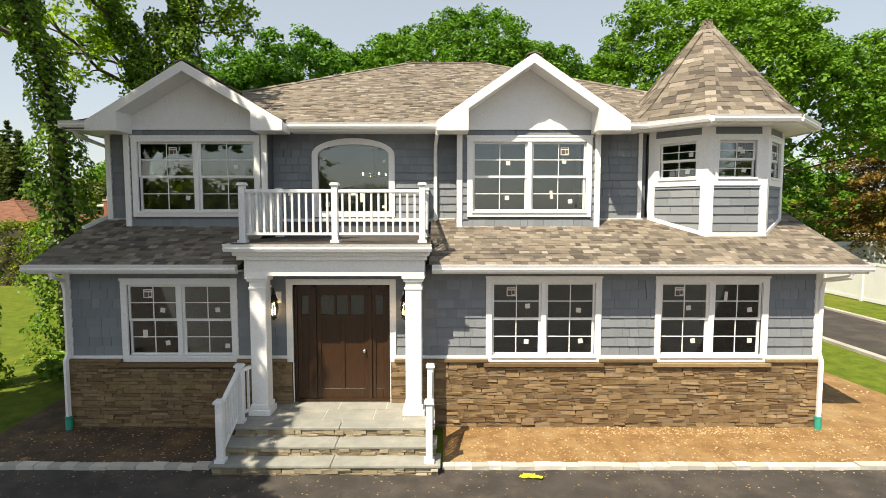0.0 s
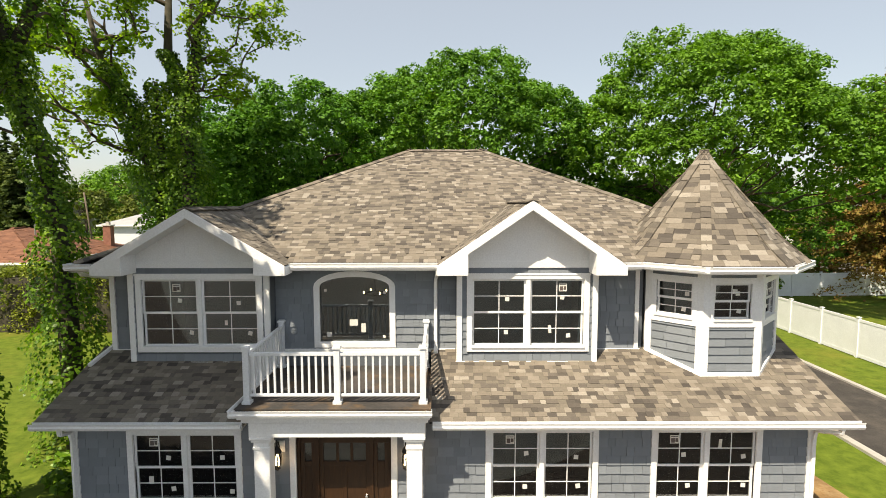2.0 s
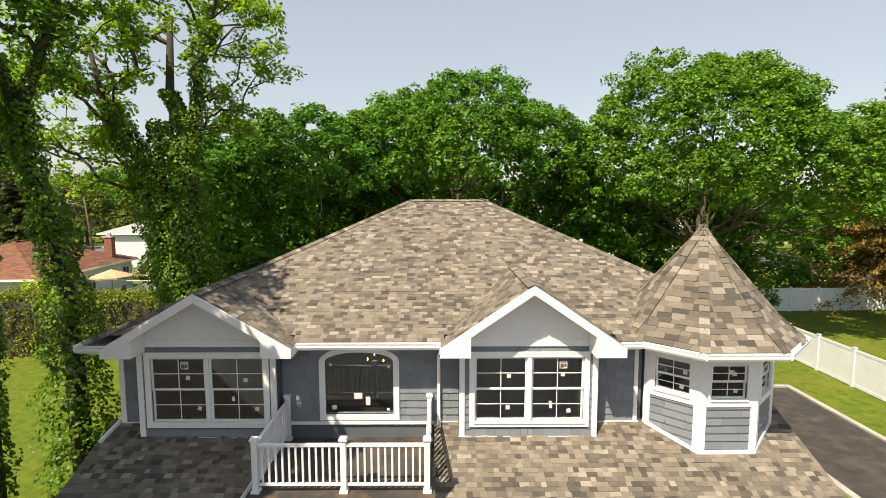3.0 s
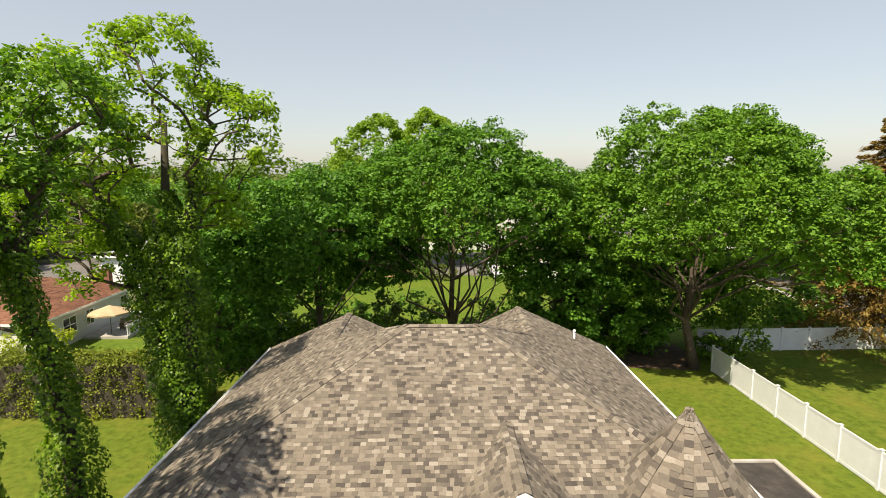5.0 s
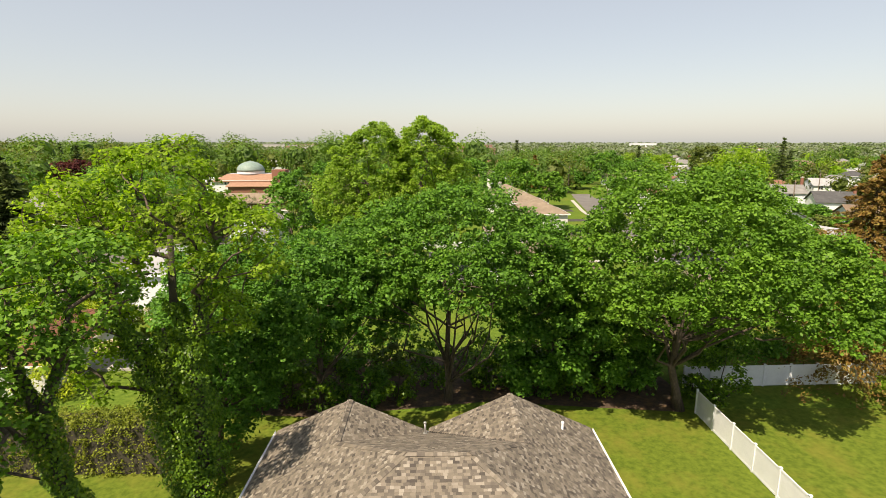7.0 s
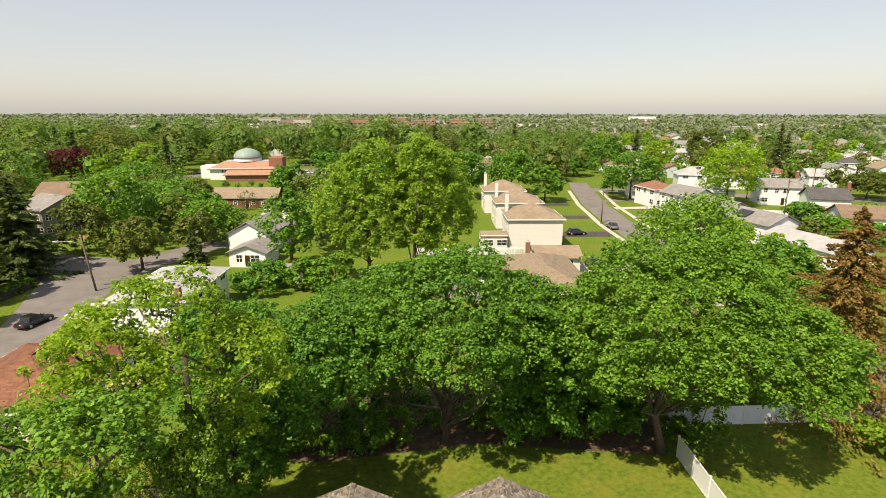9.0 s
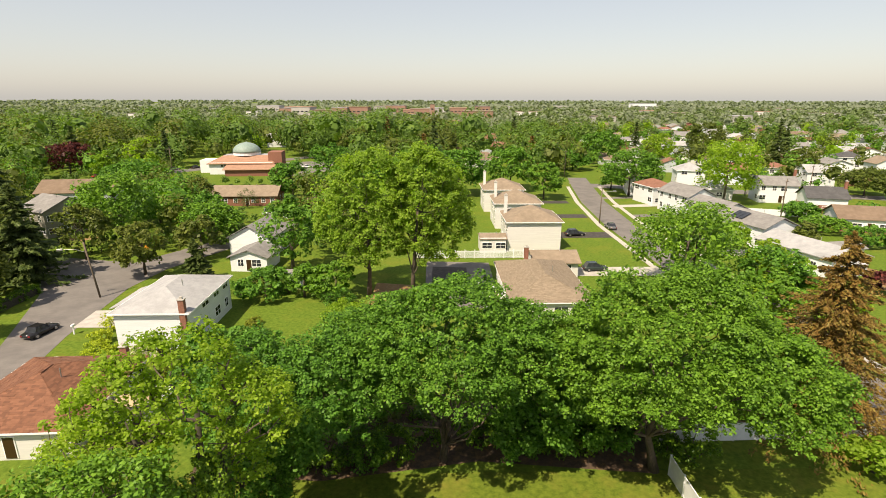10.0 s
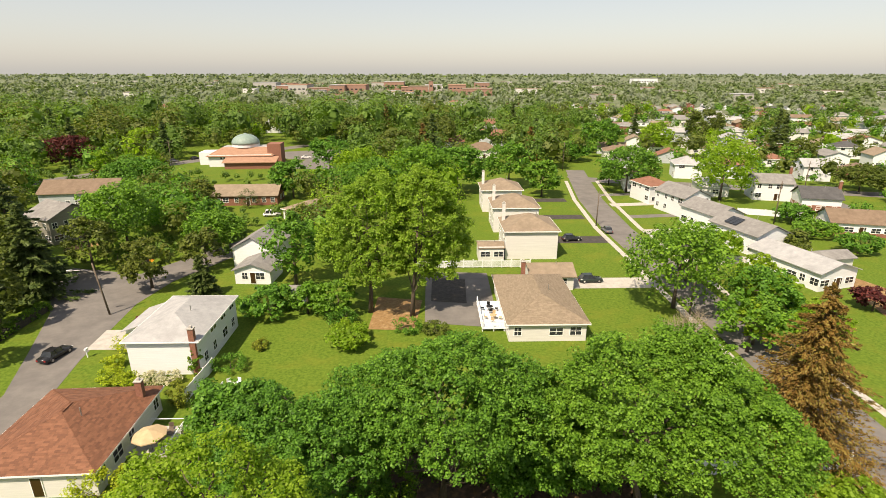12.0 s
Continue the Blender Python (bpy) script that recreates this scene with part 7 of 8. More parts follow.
# garden shrubs
for i, (x, y, a, b, h, leaf, label) in enumerate((
        (-26.3, 61.0, 2.3, 1.8, 1.8, M_LEAF, "rounded clipped green garden bush"), (-29.6, 53.4, 1.3, 1.3, 3.2, M_HEDGE, "tall clipped yew bush"),
        (-42.6, 66.8, 1.7, 1.6, 1.9, M_LIME, "bright lime-yellow garden bush"), (-41.6, 69.6, 1.5, 1.3, 1.6, M_LIME, "bright lime-yellow garden bush"), (-44.4, 73.4, 1.3, 1.2, 1.4, M_LEAF, "green bush beside a drive"), (-29.6, 78.6, 2.4, 1.8, 2.6, M_LEAF, "loose green bush along a garden edge"), (-26.4, 79.4, 2.6, 1.8, 3.2, M_LEAF_D, "dull green bush along a garden edge"), (-22.8, 79.6, 2.4, 1.8, 2.8, M_LEAF, "loose green bush along a garden edge"), (-19.2, 78.6, 2.4, 2.0, 3.2, M_LEAF, "loose green bush along a garden edge"), (-16.0, 77.2, 2.4, 2.0, 3.0, M_LEAF_R, "loose green bush along a garden edge"), (-13.6, 73.8, 2.2, 2.0, 2.6, M_LEAF, "loose green bush along a garden edge"), (-12.6, 70.4, 2.0, 2.0, 2.2, M_LEAF_Y, "light green bush at the lawn edge"), (-3.6, 71.0, 2.2, 1.6, 2.2, M_LEAF, "loose green bush before a patio"), (0.6, 70.6, 2.0, 1.4, 1.8, M_LEAF_D, "dull green bush before a patio"),
        (-40.3, 58.6, 1.6, 1.4, 1.5, M_LIME, "bright lime-yellow garden bush"), (-41.8, 61.8, 1.3, 1.2, 1.6, M_LIME, "bright lime-yellow garden bush"), (-38.0, 57.8, 1.5, 1.2, 1.3, M_LIME, "bright lime-yellow garden bush"),
        (-35.2, 58.2, 1.6, 1.2, 1.4, M_BLOOM, "low white-flowering garden bush"), (-32.8, 58.0, 1.4, 1.0, 1.5, M_BLOOM, "low white-flowering garden bush"), (-30.2, 60.0, 0.8, 0.9, 3.6, M_IVY, "green ivy climbing a brick chimney"),
        (-43.0, 76.5, 2.4, 1.6, 1.7, M_HEDGE, "clipped green bush by the street"), (-45.2, 75.0, 0.9, 0.9, 1.0, M_PURPLE, "small rounded dark red bush"), (-24.0, 66.5, 1.0, 1.0, 1.2, M_HEDGE, "low rounded lawn bush"),
        (-30.5, 39.5, 2.2, 2.0, 2.6, M_LIME, "yellow-green bush near the grey house"), (-52.0, 148.0, 3.0, 2.4, 5.0, M_NEEDLE, "dense dark rounded evergreen bush"))):
    shrub("shrub", label, (x, y), (a, b, h), leaf, 300 + i, 34, 50, 0.22, group="garden bushes")
for i in range(12):
    shrub("arborvitae", "small columnar evergreen in a row", (-76 + i * 1.9, 101.5 + i * 0.35), (0.6, 0.6, 2.2), M_IVY, 340 + i, 12, 40, 0.2, "shrub", "row of small evergreens")

# bare thicket beside the street
def bare_shrub(label, x, y, spread, height, seed, n=46):
    """A leafless bush: arching stems that fork into thin twigs."""
    rng = np.random.default_rng(seed)
    ob = thing("bare_shrub", label, "shrub", (x, y, 0), group="leafless shrubs")
    for k in range(n):
        w, f = rng.uniform(0, 6.28), rng.uniform(0.35, 1.0)
        tip = np.array((math.cos(w) * spread * f, math.sin(w) * spread * f, height * rng.uniform(0.55, 1.0)))
        pts = wander(rng, (math.cos(w) * 0.3, math.sin(w) * 0.3, -0.05), tip, 5, 0.08)
        g = Geo().tube(pts, [0.07, 0.06, 0.045, 0.03, 0.015], 5, False)
        for m in (2, 3, 3):
            end = np.array(pts[m]) + rng.normal(size=3) * np.array((0.7, 0.7, 0.3)) + np.array((0, 0, 0.8))
            g.tube([pts[m], tuple((np.array(pts[m]) + end) / 2 + rng.normal(size=3) * 0.1), tuple(end)], [0.03, 0.022, 0.01], 4, False)
        part("stem", g, M_TWIG, ob)
    return ob


bare_shrub("tangled leafless grey-brown shrub by the street", 35.5, 66.5, 3.4, 3.6, 71)
bare_shrub("tangled leafless grey-brown shrub by the street", 39.0, 70.5, 2.6, 3.2, 72, 30)

# ---- trees of the suburb ----
def mid_tree(x, y, h, r, leaf, seed, label, detail=1.0):
    rng = random.Random(seed)
    base = max(h * 0.16, 0.6)
    lobes = [(x, y, (h + base) / 2, r * 0.86, r * 0.86, (h - base) / 2)]
    for k in range(4):
        w = rng.uniform(0, 6.28)
        lobes.append((x + math.cos(w) * r * 0.45, y + math.sin(w) * r * 0.45, base + (h - base) * rng.uniform(0.4, 0.68), r * 0.55, r * 0.55, (h - base) * 0.32))
    n = int(min(150, 26 + 2.3 * r * r) * detail * (0.75 if y > 200 else 1.0))
    return tree("tree", label, (x, y), lobes, [(0, 0, h * 0.3), (0.1, 0, h * 0.6)], 0.1 + h * 0.014, leaf, seed, n, max(0.7, r * 0.17), 38, 0.34 + 0.0024 * y, 5, under=-0.8, inner=0.8)


GREEN_A = [(-65.4, 109.7, 15.0, 8.2), (-81.8, 129.9, 8.7, 4.9), (-67.5, 129.6, 10.1, 6.4), (-46.4, 109.3, 8.9, 6.6), (-24.6, 89.7, 13.4, 5.4), (-25.6, 76.9, 4.4, 4.4), (-14.7, 76.6, 5.6, 3.6), (-91.5, 168, 10.7, 9), (-42.3, 160.4, 11.3, 6.2), (40.0, 78.5, 14.0, 9.2), (47.5, 90, 10, 5.6), (50, 72, 9.0, 5.4), (44, 64, 8.0, 4.6), (63.2, 166, 14.2, 9.5)]
GREEN_B = [(26.5, 175.7, 14.2, 8.5), (34.6, 160, 10.5, 5.6), (81.1, 253.0, 14.6, 9.7), (92.9, 128.6, 4.5, 4.9), (90.4, 116.5, 3.5, 4.7), (91.5, 104.5, 4.4, 4.0), (61.5, 178, 8, 4.8), (-19.9, 77.8, 5.0, 2.8), (-38.6, 203, 13.3, 7.0), (61.2, 228.2, 7.3, 7.5), (-4.0, 160, 15.5, 10.5), (-16, 150, 13, 8.0), (8.5, 166, 14.5, 8.5)]
DULL = [(-50.3, 89.0, 9.1, 4.8), (-43.7, 97.3, 8.1, 4.1), (-63.5, 140.6, 8.6, 6.0), (145.3, 282.6, 17.6, 9.0), (2.7, 270, 16.8, 10.9), (-37.2, 270, 15.4, 9.2), (-91.3, 104, 16.3, 8.0), (-72.9, 84.9, 14.4, 6.7), (138.4, 164, 8.1, 8.0), (152.8, 215, 10.0, 6.7), (-14.4, 237.7, 11.2, 8.8), (77, 104, 5, 3)]
DULL += [(-64.5, 72.5, 11.0, 4.2), (-60.0, 62.5, 8.0, 3.4), (-66, 98, 10.5, 5.0)]
YOUNG = [(-36.8, 168, 6.8, 5.0), (-23.4, 176.8, 12.4, 8.5), (87.6, 154, 18.0, 9.6), (52.6, 75.1, 7.7, 4.6), (56.5, 84, 7.0, 4.2), (52.0, 63, 6.4, 4.0), (57, 68, 5.5, 4.0), (60.5, 101, 6.0, 3.6), (46.0, 66, 6.5, 3.4), (108.4, 252.4, 13.3, 8.6), (-130.3, 250, 11.6, 8.8), (-11.6, 67.4, 2.4, 3.2), (36.8, 36.4, 3.6, 2.6)]
for i, (x, y, h, r) in enumerate(GREEN_A + GREEN_B):
    mid_tree(x, y, h, r, M_LEAF if i % 3 else M_LEAF_R, 500 + i, "rounded green garden tree in full leaf")
for i, (x, y, h, r) in enumerate(DULL):
    mid_tree(x, y, h, r, M_LEAF_D, 560 + i, "dull brownish-green garden tree")
for i, (x, y, h, r) in enumerate(YOUNG):
    mid_tree(x, y, h, r, M_LEAF_Y, 590 + i, "yellow-green tree in young leaf")
mid_tree(-144.2, 214, 12.2, 9.5, M_PURPLE, 620, "dark red-leaved garden tree")
mid_tree(72.2, 76.7, 3.6, 3.0, M_PURPLE, 621, "small dark red-leaved tree")
tree("tall_tree", "tall light green tree with pale stems above a patio", (-9.8, 78.0),
     [(-9.2, 79.5, 15.6, 6.0, 5.6, 6.6), (-13.6, 80, 11.6, 4.2, 4.4, 5.4), (-7.5, 77, 10.5, 4.0, 3.8, 5.0), (-11.5, 78, 8.5, 3.4, 3.4, 3.8)], [(0.2, 0, 4), (0.1, 0.3, 9), (0, 0.4, 14)], 0.34, M_TALLLEAF, 630, 620, 0.75, 60, 0.38, 18, under=-0.8)
tree("tall_tree", "tall light green tree with pale stems above a patio", (-3.0, 76.5),
     [(-1.2, 79.0, 16.2, 5.6, 5.4, 6.6), (2.8, 81, 11.8, 3.8, 4.2, 5.4), (-2.2, 78, 10.5, 3.6, 3.6, 5.0), (1.5, 79, 9.0, 3.0, 3.2, 4.0)], [(0.2, 0, 4), (0.6, 0.3, 9), (1, 0.4, 14)], 0.34, M_TALLLEAF, 631, 620, 0.75, 60, 0.38, 18, under=-0.8)


# ---- woods ----
GLADES = [(-330, 925, 125, 925, 75), (-78, 224, -55, 150, 15), (-52, 240, -37, 170, 12), (-144, 214, -108, 156, 8), (-101, 154, -76, 114, 9), (-100, 228, -76, 172, 9), (-54, 155, -38, 108, 9), (-42.8, 138.6, -31, 102, 5), (104, 157, 84, 124, 9), (107, 141, 90, 112, 8), (103, 121, 88, 100, 9), (24, 238, 18, 185, 7)]


def in_glade(x, y):
    """Open gardens and yards where no tall tree stands."""
    for a, b, c, d, r in GLADES:
        u = ((x - a) * (c - a) + (y - b) * (d - b)) / ((c - a) ** 2 + (d - b) ** 2)
        u = min(1.0, max(0.0, u))
        if (x - a - u * (c - a)) ** 2 + (y - b - u * (d - b)) ** 2 < r * r:
            return True
    return False


def clear_of(x, y, pad=3.0, low=False):
    if not low and in_glade(x, y):
        return False
    for a, b, r in SPOTS:
        if (x - a) ** 2 + (y - b) ** 2 < (r + pad) ** 2:
            return False
    if 36 < x < 62 and y < 206 or 50 < x < 160 and abs(y - (190 - (x - 50) * 0.32)) < 9:
        return False
    if -75 < x < -32 and 205 < y < 268:
        return False
    if -62 < x < -45 and y < 100 or -150 < x < -50 and abs(y - (90 - (x + 57) * 0.23)) < 9:
        return False
    if -12 < x < 14 and y < 100 or x > 12 and x < 30 and y < 156:
        return False
    return True


def woods(name, label, leaf, seed, n, near, far, side0, side1, leaves=46, size=1.15, hmin=8, hmax=17, face=1):
    """Many far trees as one leafy mesh: a lumpy crown each, with leaf sprays over it."""
    rng = np.random.default_rng(seed)
    out = []
    for _ in range(n):
        t = rng.random()
        y = math.sqrt(near ** 2 + t * (far ** 2 - near ** 2))
        x = y * rng.uniform(side0, side1)
        y *= face
        if not clear_of(x, y, 1.5 if hmax < 6 else 3.0, hmax < 6):
            continue
        h = rng.uniform(hmin, hmax)
        r = h * rng.uniform(0.36, 0.54)
        near_one = abs(y) < 430
        inside = 36 if near_one else 8
        d = rng.normal(size=(inside, 3))
        d /= np.linalg.norm(d, axis=1)[:, None]
        p = np.array((x, y, h * 0.56)) + d * np.array((r, r, h * 0.44)) * rng.uniform(0.3, 0.6, (inside, 1))
        a = np.cross(d + rng.normal(size=d.shape) * 0.3, rng.normal(size=d.shape))
        a /= np.linalg.norm(a, axis=1)[:, None]
        b = np.cross(d, a)
        s = r * rng.uniform(0.32, 0.52, (inside, 1)) * (1.0 if near_one else 2.2)
        out.append(np.stack([p - a * s * 0.5, p + b * s * 0.45, p + a * s * 0.5, p - b * s * 0.45], 1))
        d = rng.normal(size=(leaves, 3))
        d /= np.linalg.norm(d, axis=1)[:, None]
        d[:, 2] = np.where(d[:, 2] < -0.5, -d[:, 2], d[:, 2])
        lump = 0.84 + 0.13 * np.sin(6 * d[:, :1] + x) * np.cos(6 * d[:, 1:2] + y) + 0.06 * np.sin(9 * d[:, 2:3] + x) + rng.normal(size=(leaves, 1)) * 0.05
        p = np.array((x, y, h * 0.56)) + d * np.array((r, r, h * 0.44)) * lump
        nor = d + rng.normal(size=d.shape) * 0.35 + np.array((0, 0, 0.35))
        nor /= np.linalg.norm(nor, axis=1)[:, None]
        a = np.cross(nor, rng.normal(size=d.shape))
        a /= np.linalg.norm(a, axis=1)[:, None]
        b = np.cross(nor, a)
        s = size * (0.6 + abs(y) / 900) * rng.uniform(0.6, 1.3, (leaves, 1))
        out.append(np.stack([p - a * s * 0.5, p + b * s * 0.42, p + a * s * 0.5, p - b * s * 0.42], 1))
    ob = part(name, quad_mesh(name, np.concatenate(out)), leaf, None)
    return tagged(ob, label, "woods", kind="stuff")


woods("middle_woods", "green treetops filling the suburb between houses", M_WOODS, 701, 420, 190, 430, -0.95, 0.25, 190, 1.05, 9, 18)
woods("middle_woods", "dull green treetops filling the suburb between houses", M_LEAF_D, 702, 330, 190, 430, -0.95, 0.25, 190, 1.05)
woods("tall_woods", "tall rounded green trees rising over the suburb", M_WOODS, 731, 60, 262, 350, -0.8, 0.08, 300, 1.2, 17, 27)
woods("tall_woods", "tall dull green trees rising over the suburb", M_LEAF_D, 732, 36, 250, 350, -0.9, 0.1, 300, 1.2, 15, 24)
woods("tall_woods", "tall green trees among far houses", M_WOODS, 733, 22, 260, 420, 0.2, 0.9, 260, 1.2, 13, 21)
woods("garden_trees", "green treetops among far houses", M_LEAF, 703, 190, 165, 480, 0.2, 0.95, 150, 0.9, 5, 11)
woods("garden_trees", "dull treetops among far houses", M_LEAF_D, 704, 130, 165, 480, 0.2, 0.95, 150, 0.9, 6, 14)
woods("garden_trees", "young treetops among far houses", M_LEAF_Y, 709, 150, 150, 480, -0.9, 0.95, 150, 0.9, 6, 14)
# far treetops carry the haze in their leaf colour
woods("far_woods", "far haze-paled green treetops to the horizon", M_HAZELEAF, 705, 2000, 420, 1500, -0.95, 0.95, 16, 2.4, 7, 14)
woods("far_woods", "far slightly haze-paled green treetops to the horizon", M_HALFHAZELEAF, 706, 1900, 400, 1300, -0.95, 0.95, 16, 2.4, 7, 14)
woods("horizon_woods", "far haze-paled treetops along the horizon", M_HAZELEAF, 707, 2100, 1300, 4300, -0.92, 0.92, 5, 4.2)
woods("garden_trees", "green garden trees between streets", M_LEAF, 711, 70, 95, 200, -0.95, -0.15, 330, 0.75, 7, 14)
woods("garden_trees", "dull garden trees between streets", M_LEAF_D, 712, 60, 95, 200, -0.95, -0.15, 330, 0.75, 6, 14)
woods("garden_trees", "young garden trees behind the houses", M_LEAF_Y, 713, 24, 120, 200, -0.3, 0.12, 260, 0.75, 8, 14)
woods("garden_bushes", "green garden bushes between houses", M_LEAF, 714, 260, 80, 230, 0.52, 0.95, 60, 0.7, 2, 6.5)
woods("garden_bushes", "low green bushes in open gardens", M_WOODS, 741, 420, 100, 250, -0.85, -0.1, 46, 0.75, 1.6, 4.6)
# invented trees out of view, only there for the window panes to mirror
woods("street_woods", "unseen green trees added behind to darken window reflections", M_LEAF_D, 720, 260, 36, 120, -1.6, 1.6, 44, 1.4, 8, 13, -1)
rngc = random.Random(9)
for i in range(26):
    y = rngc.uniform(200, 330)
    x = y * rngc.uniform(-0.85, 0.85)
    if clear_of(x, y, 2):
        conifer("spruce_tree", "tall dark evergreen among suburban trees", (x, y), rngc.uniform(14, 23), rngc.uniform(3.2, 4.8), M_NEEDLE if i % 4 else M_RUST, 800 + i, 16, 8, 1.0, "far evergreens")
for i in range(14):
    y = rngc.uniform(110, 190)
    x = y * rngc.uniform(-0.85, -0.2)
    if clear_of(x, y, 2):
        mid_tree(x, y, rngc.uniform(8, 14), rngc.uniform(4, 7), (M_LEAF, M_LEAF_D, M_LEAF_Y)[i % 3], 850 + i, "leafy garden tree between streets", 0.8)

# ---- pieces of roofs, walls, steps and kerbs ----
def unit_box(name, rng=None, rough=0.0, taper=0.0):
    """A block of unit size about its foot centre: x and z from -0.5 to 0.5, y from -1 (outside) to 0."""
    pts = []
    for z in (-0.5, 0.5):
        for x, y in ((-0.5, -1.0), (0.5, -1.0), (0.5, 0.0), (-0.5, 0.0)):
            if y < 0:
                y = -1.0 + (taper if z > 0 else 0)
            j = [rng.uniform(-rough, rough) for _ in range(3)] if rng and y < 0 else (0, 0, 0)
            pts.append((x + j[0] * 0.5, y + j[1] * 2.0, z + j[2]))
    return Geo().hexa(pts).mesh(name)


def lay(name, rest_name, rows, shapes, mat_one, mat_rest, parent, pick, most=300):
    """Lays pieces at the matrices in rows: up to most of those that pick() names as objects, the rest joined."""
    for me in shapes:
        if not me.materials:
            me.materials.append(mat_one)
    data = [(np.array([v.co[:] for v in me.vertices]), [tuple(p.vertices) for p in me.polygons]) for me in shapes]
    v, f, one = [], [], 0
    for i, m in enumerate(rows):
        if one < most and pick(m.translation):
            ob = new(name, shapes[i % len(shapes)])
            ob.parent = parent
            ob.matrix_parent_inverse = Matrix.Identity(4)
            ob.matrix_basis = m
            one += 1
        else:
            co, fa = data[i % len(shapes)]
            mm = np.array(m)
            n = len(v) * 8
            v.append(co @ mm[:3, :3].T + mm[:3, 3])
            f += [tuple(n + k for k in q) for q in fa]
    if v:
        me = bpy.data.meshes.new(rest_name)
        me.from_pydata(np.concatenate(v).tolist(), [], f)
        me.materials.append(mat_rest)
        ob = new(rest_name, me)
        ob.parent = parent
        tagged(ob, kind="stuff")


def spans(pts, b, u, w, o):
    """Where the line at height b up the slope crosses a polygon: the least and the greatest u."""
    hits = []
    n = len(pts)
    for i in range(n):
        p, q = Vector(pts[i]) - o, Vector(pts[(i + 1) % n]) - o
        pb, qb = p.dot(w), q.dot(w)
        if (pb - b) * (qb - b) < 0:
            t = (b - pb) / (qb - pb)
            hits.append((p + (q - p) * t).dot(u))
    return (min(hits), max(hits)) if len(hits) > 1 else None


def shingle_rows(pts, rng, course=0.116, widths=(0.09, 0.24), lift=0.012):
    pts = [Vector(p) for p in pts]
    nor = Vector((0, 0, 0))
    for i in range(1, len(pts) - 1):
        nor += (pts[i] - pts[0]).cross(pts[i + 1] - pts[0])
    nor.normalize()
    if nor.z < 0:
        nor = -nor
    u = Vector((0, 0, 1)).cross(nor).normalized()
    w = nor.cross(u)
    o = pts[0]
    top = max((p - o).dot(w) for p in pts)
    low = min((p - o).dot(w) for p in pts)
    rows = []
    b = low
    while b < top - 0.03:
        s = spans(pts, min(b + course * 0.5, top - 0.01), u, w, o)
        if s:
            a, end = s
            while a < end - 0.01:
                wd = rng.uniform(*widths)
                if end - a - wd < widths[0] * 0.7:
                    wd = end - a
                wd = min(wd, end - a)
                c = o + u * (a + wd / 2) + w * (b + course * 0.55)
                thick = lift * rng.choice((0.7, 1.0, 1.0, 1.5))
                tilt = nor + w * 0.045
                m = Matrix((Vector((*(u * (wd - 0.003)), 0)), Vector((*(-tilt * thick), 0)), Vector((*(w * (course * 1.12)), 0)), Vector((0, 0, 0, 1)))).transposed()
                m.translation = c + nor * 0.004
                rows.append(m)
                a += wd
        b += course
    return rows


def cap_rows(p, q, rng, wide=0.3, step=0.15):
    """Overlapping caps along a ridge or hip, from low to high."""
    p, q = Vector(p), Vector(q)
    u = (q - p).normalized()
    side = Vector((u.y, -u.x, 0)).normalized()
    nor = side.cross(u).normalized()
    if nor.z < 0:
        nor = -nor
    rows = []
    n = int((q - p).length / step)
    for i in range(n + 1):
        c = p + u * (i + 0.5) * step
        for s in (-1, 1):
            a = (side * s * wide * 0.5 - Vector((0, 0, wide * 0.17)))
            nn = (nor + side * s * 0.25).normalized()
            m = Matrix((Vector((*a, 0)), Vector((*(-nn * 0.02 * rng.uniform(0.8, 1.3)), 0)), Vector((*(u * step * 1.15), 0)), Vector((0, 0, 0, 1)))).transposed()
            m.translation = c + a * 0.5 + nor * 0.018
            rows.append(m)
    return rows


pr = random.Random(41)
TAB = [unit_box("shingle")]
rows = []
for key, pts in FACES.items():
    rows += shingle_rows(pts, pr)
for p, q in (((EXL, EYF, EZ), (RXL, RY, RZ)), ((EXR, EYF, EZ), (RXR, RY, RZ)), ((RXL, RY, RZ), (RXR, RY, RZ)), ((AX, EYB, AZ), (AX, AY, AZ)), ((BX, EYB, BZ), (BX, BY, BZ)), ((AX, AY, AZ), (RXL, RY, RZ)), ((BX, BY, BZ), (RXR, RY, RZ))):
    rows += cap_rows(p, q, pr)


def lay_house(name, rest, rows, shapes, one, joined, parent, pick, most=300):
    """Pieces given in the world's coordinates under a part of the house."""
    for me in shapes:
        if not me.materials:
            me.materials.append(one)
    lay(name, rest, rows, shapes, one, joined, parent, pick, most)


lay_house("shingle", "shingles", rows, TAB, M_SHINGLE_P, M_SHINGLE, main_roof, lambda t: -3.2 < t.x < 0.0 and 11.1 < t.y < 13.6)
rows_l = shingle_rows(FACES_SHED["shed_left"], pr)
lay_house("shingle", "shingles", rows_l, TAB, M_SHINGLE_P, M_SHINGLE, shed_roofs[0], lambda t: t.y < 10.6)
f = FACES_SHED["shed_right"]
rows_r = shingle_rows([f[0], f[1], (SHEDX1, 11.7, shed_z(11.7)), f[5]], pr) + shingle_rows([(7.2, 11.7, shed_z(11.7)), (SHEDX1, 11.7, shed_z(11.7)), (SHEDX1, 13.2, shed_z(13.2)), (7.2, 13.2, shed_z(13.2))], pr)
lay_house("shingle", "shingles", rows_r, TAB, M_SHINGLE_P, M_SHINGLE, shed_roofs[1], lambda t: t.x < 4.6 and t.y < 11.0)
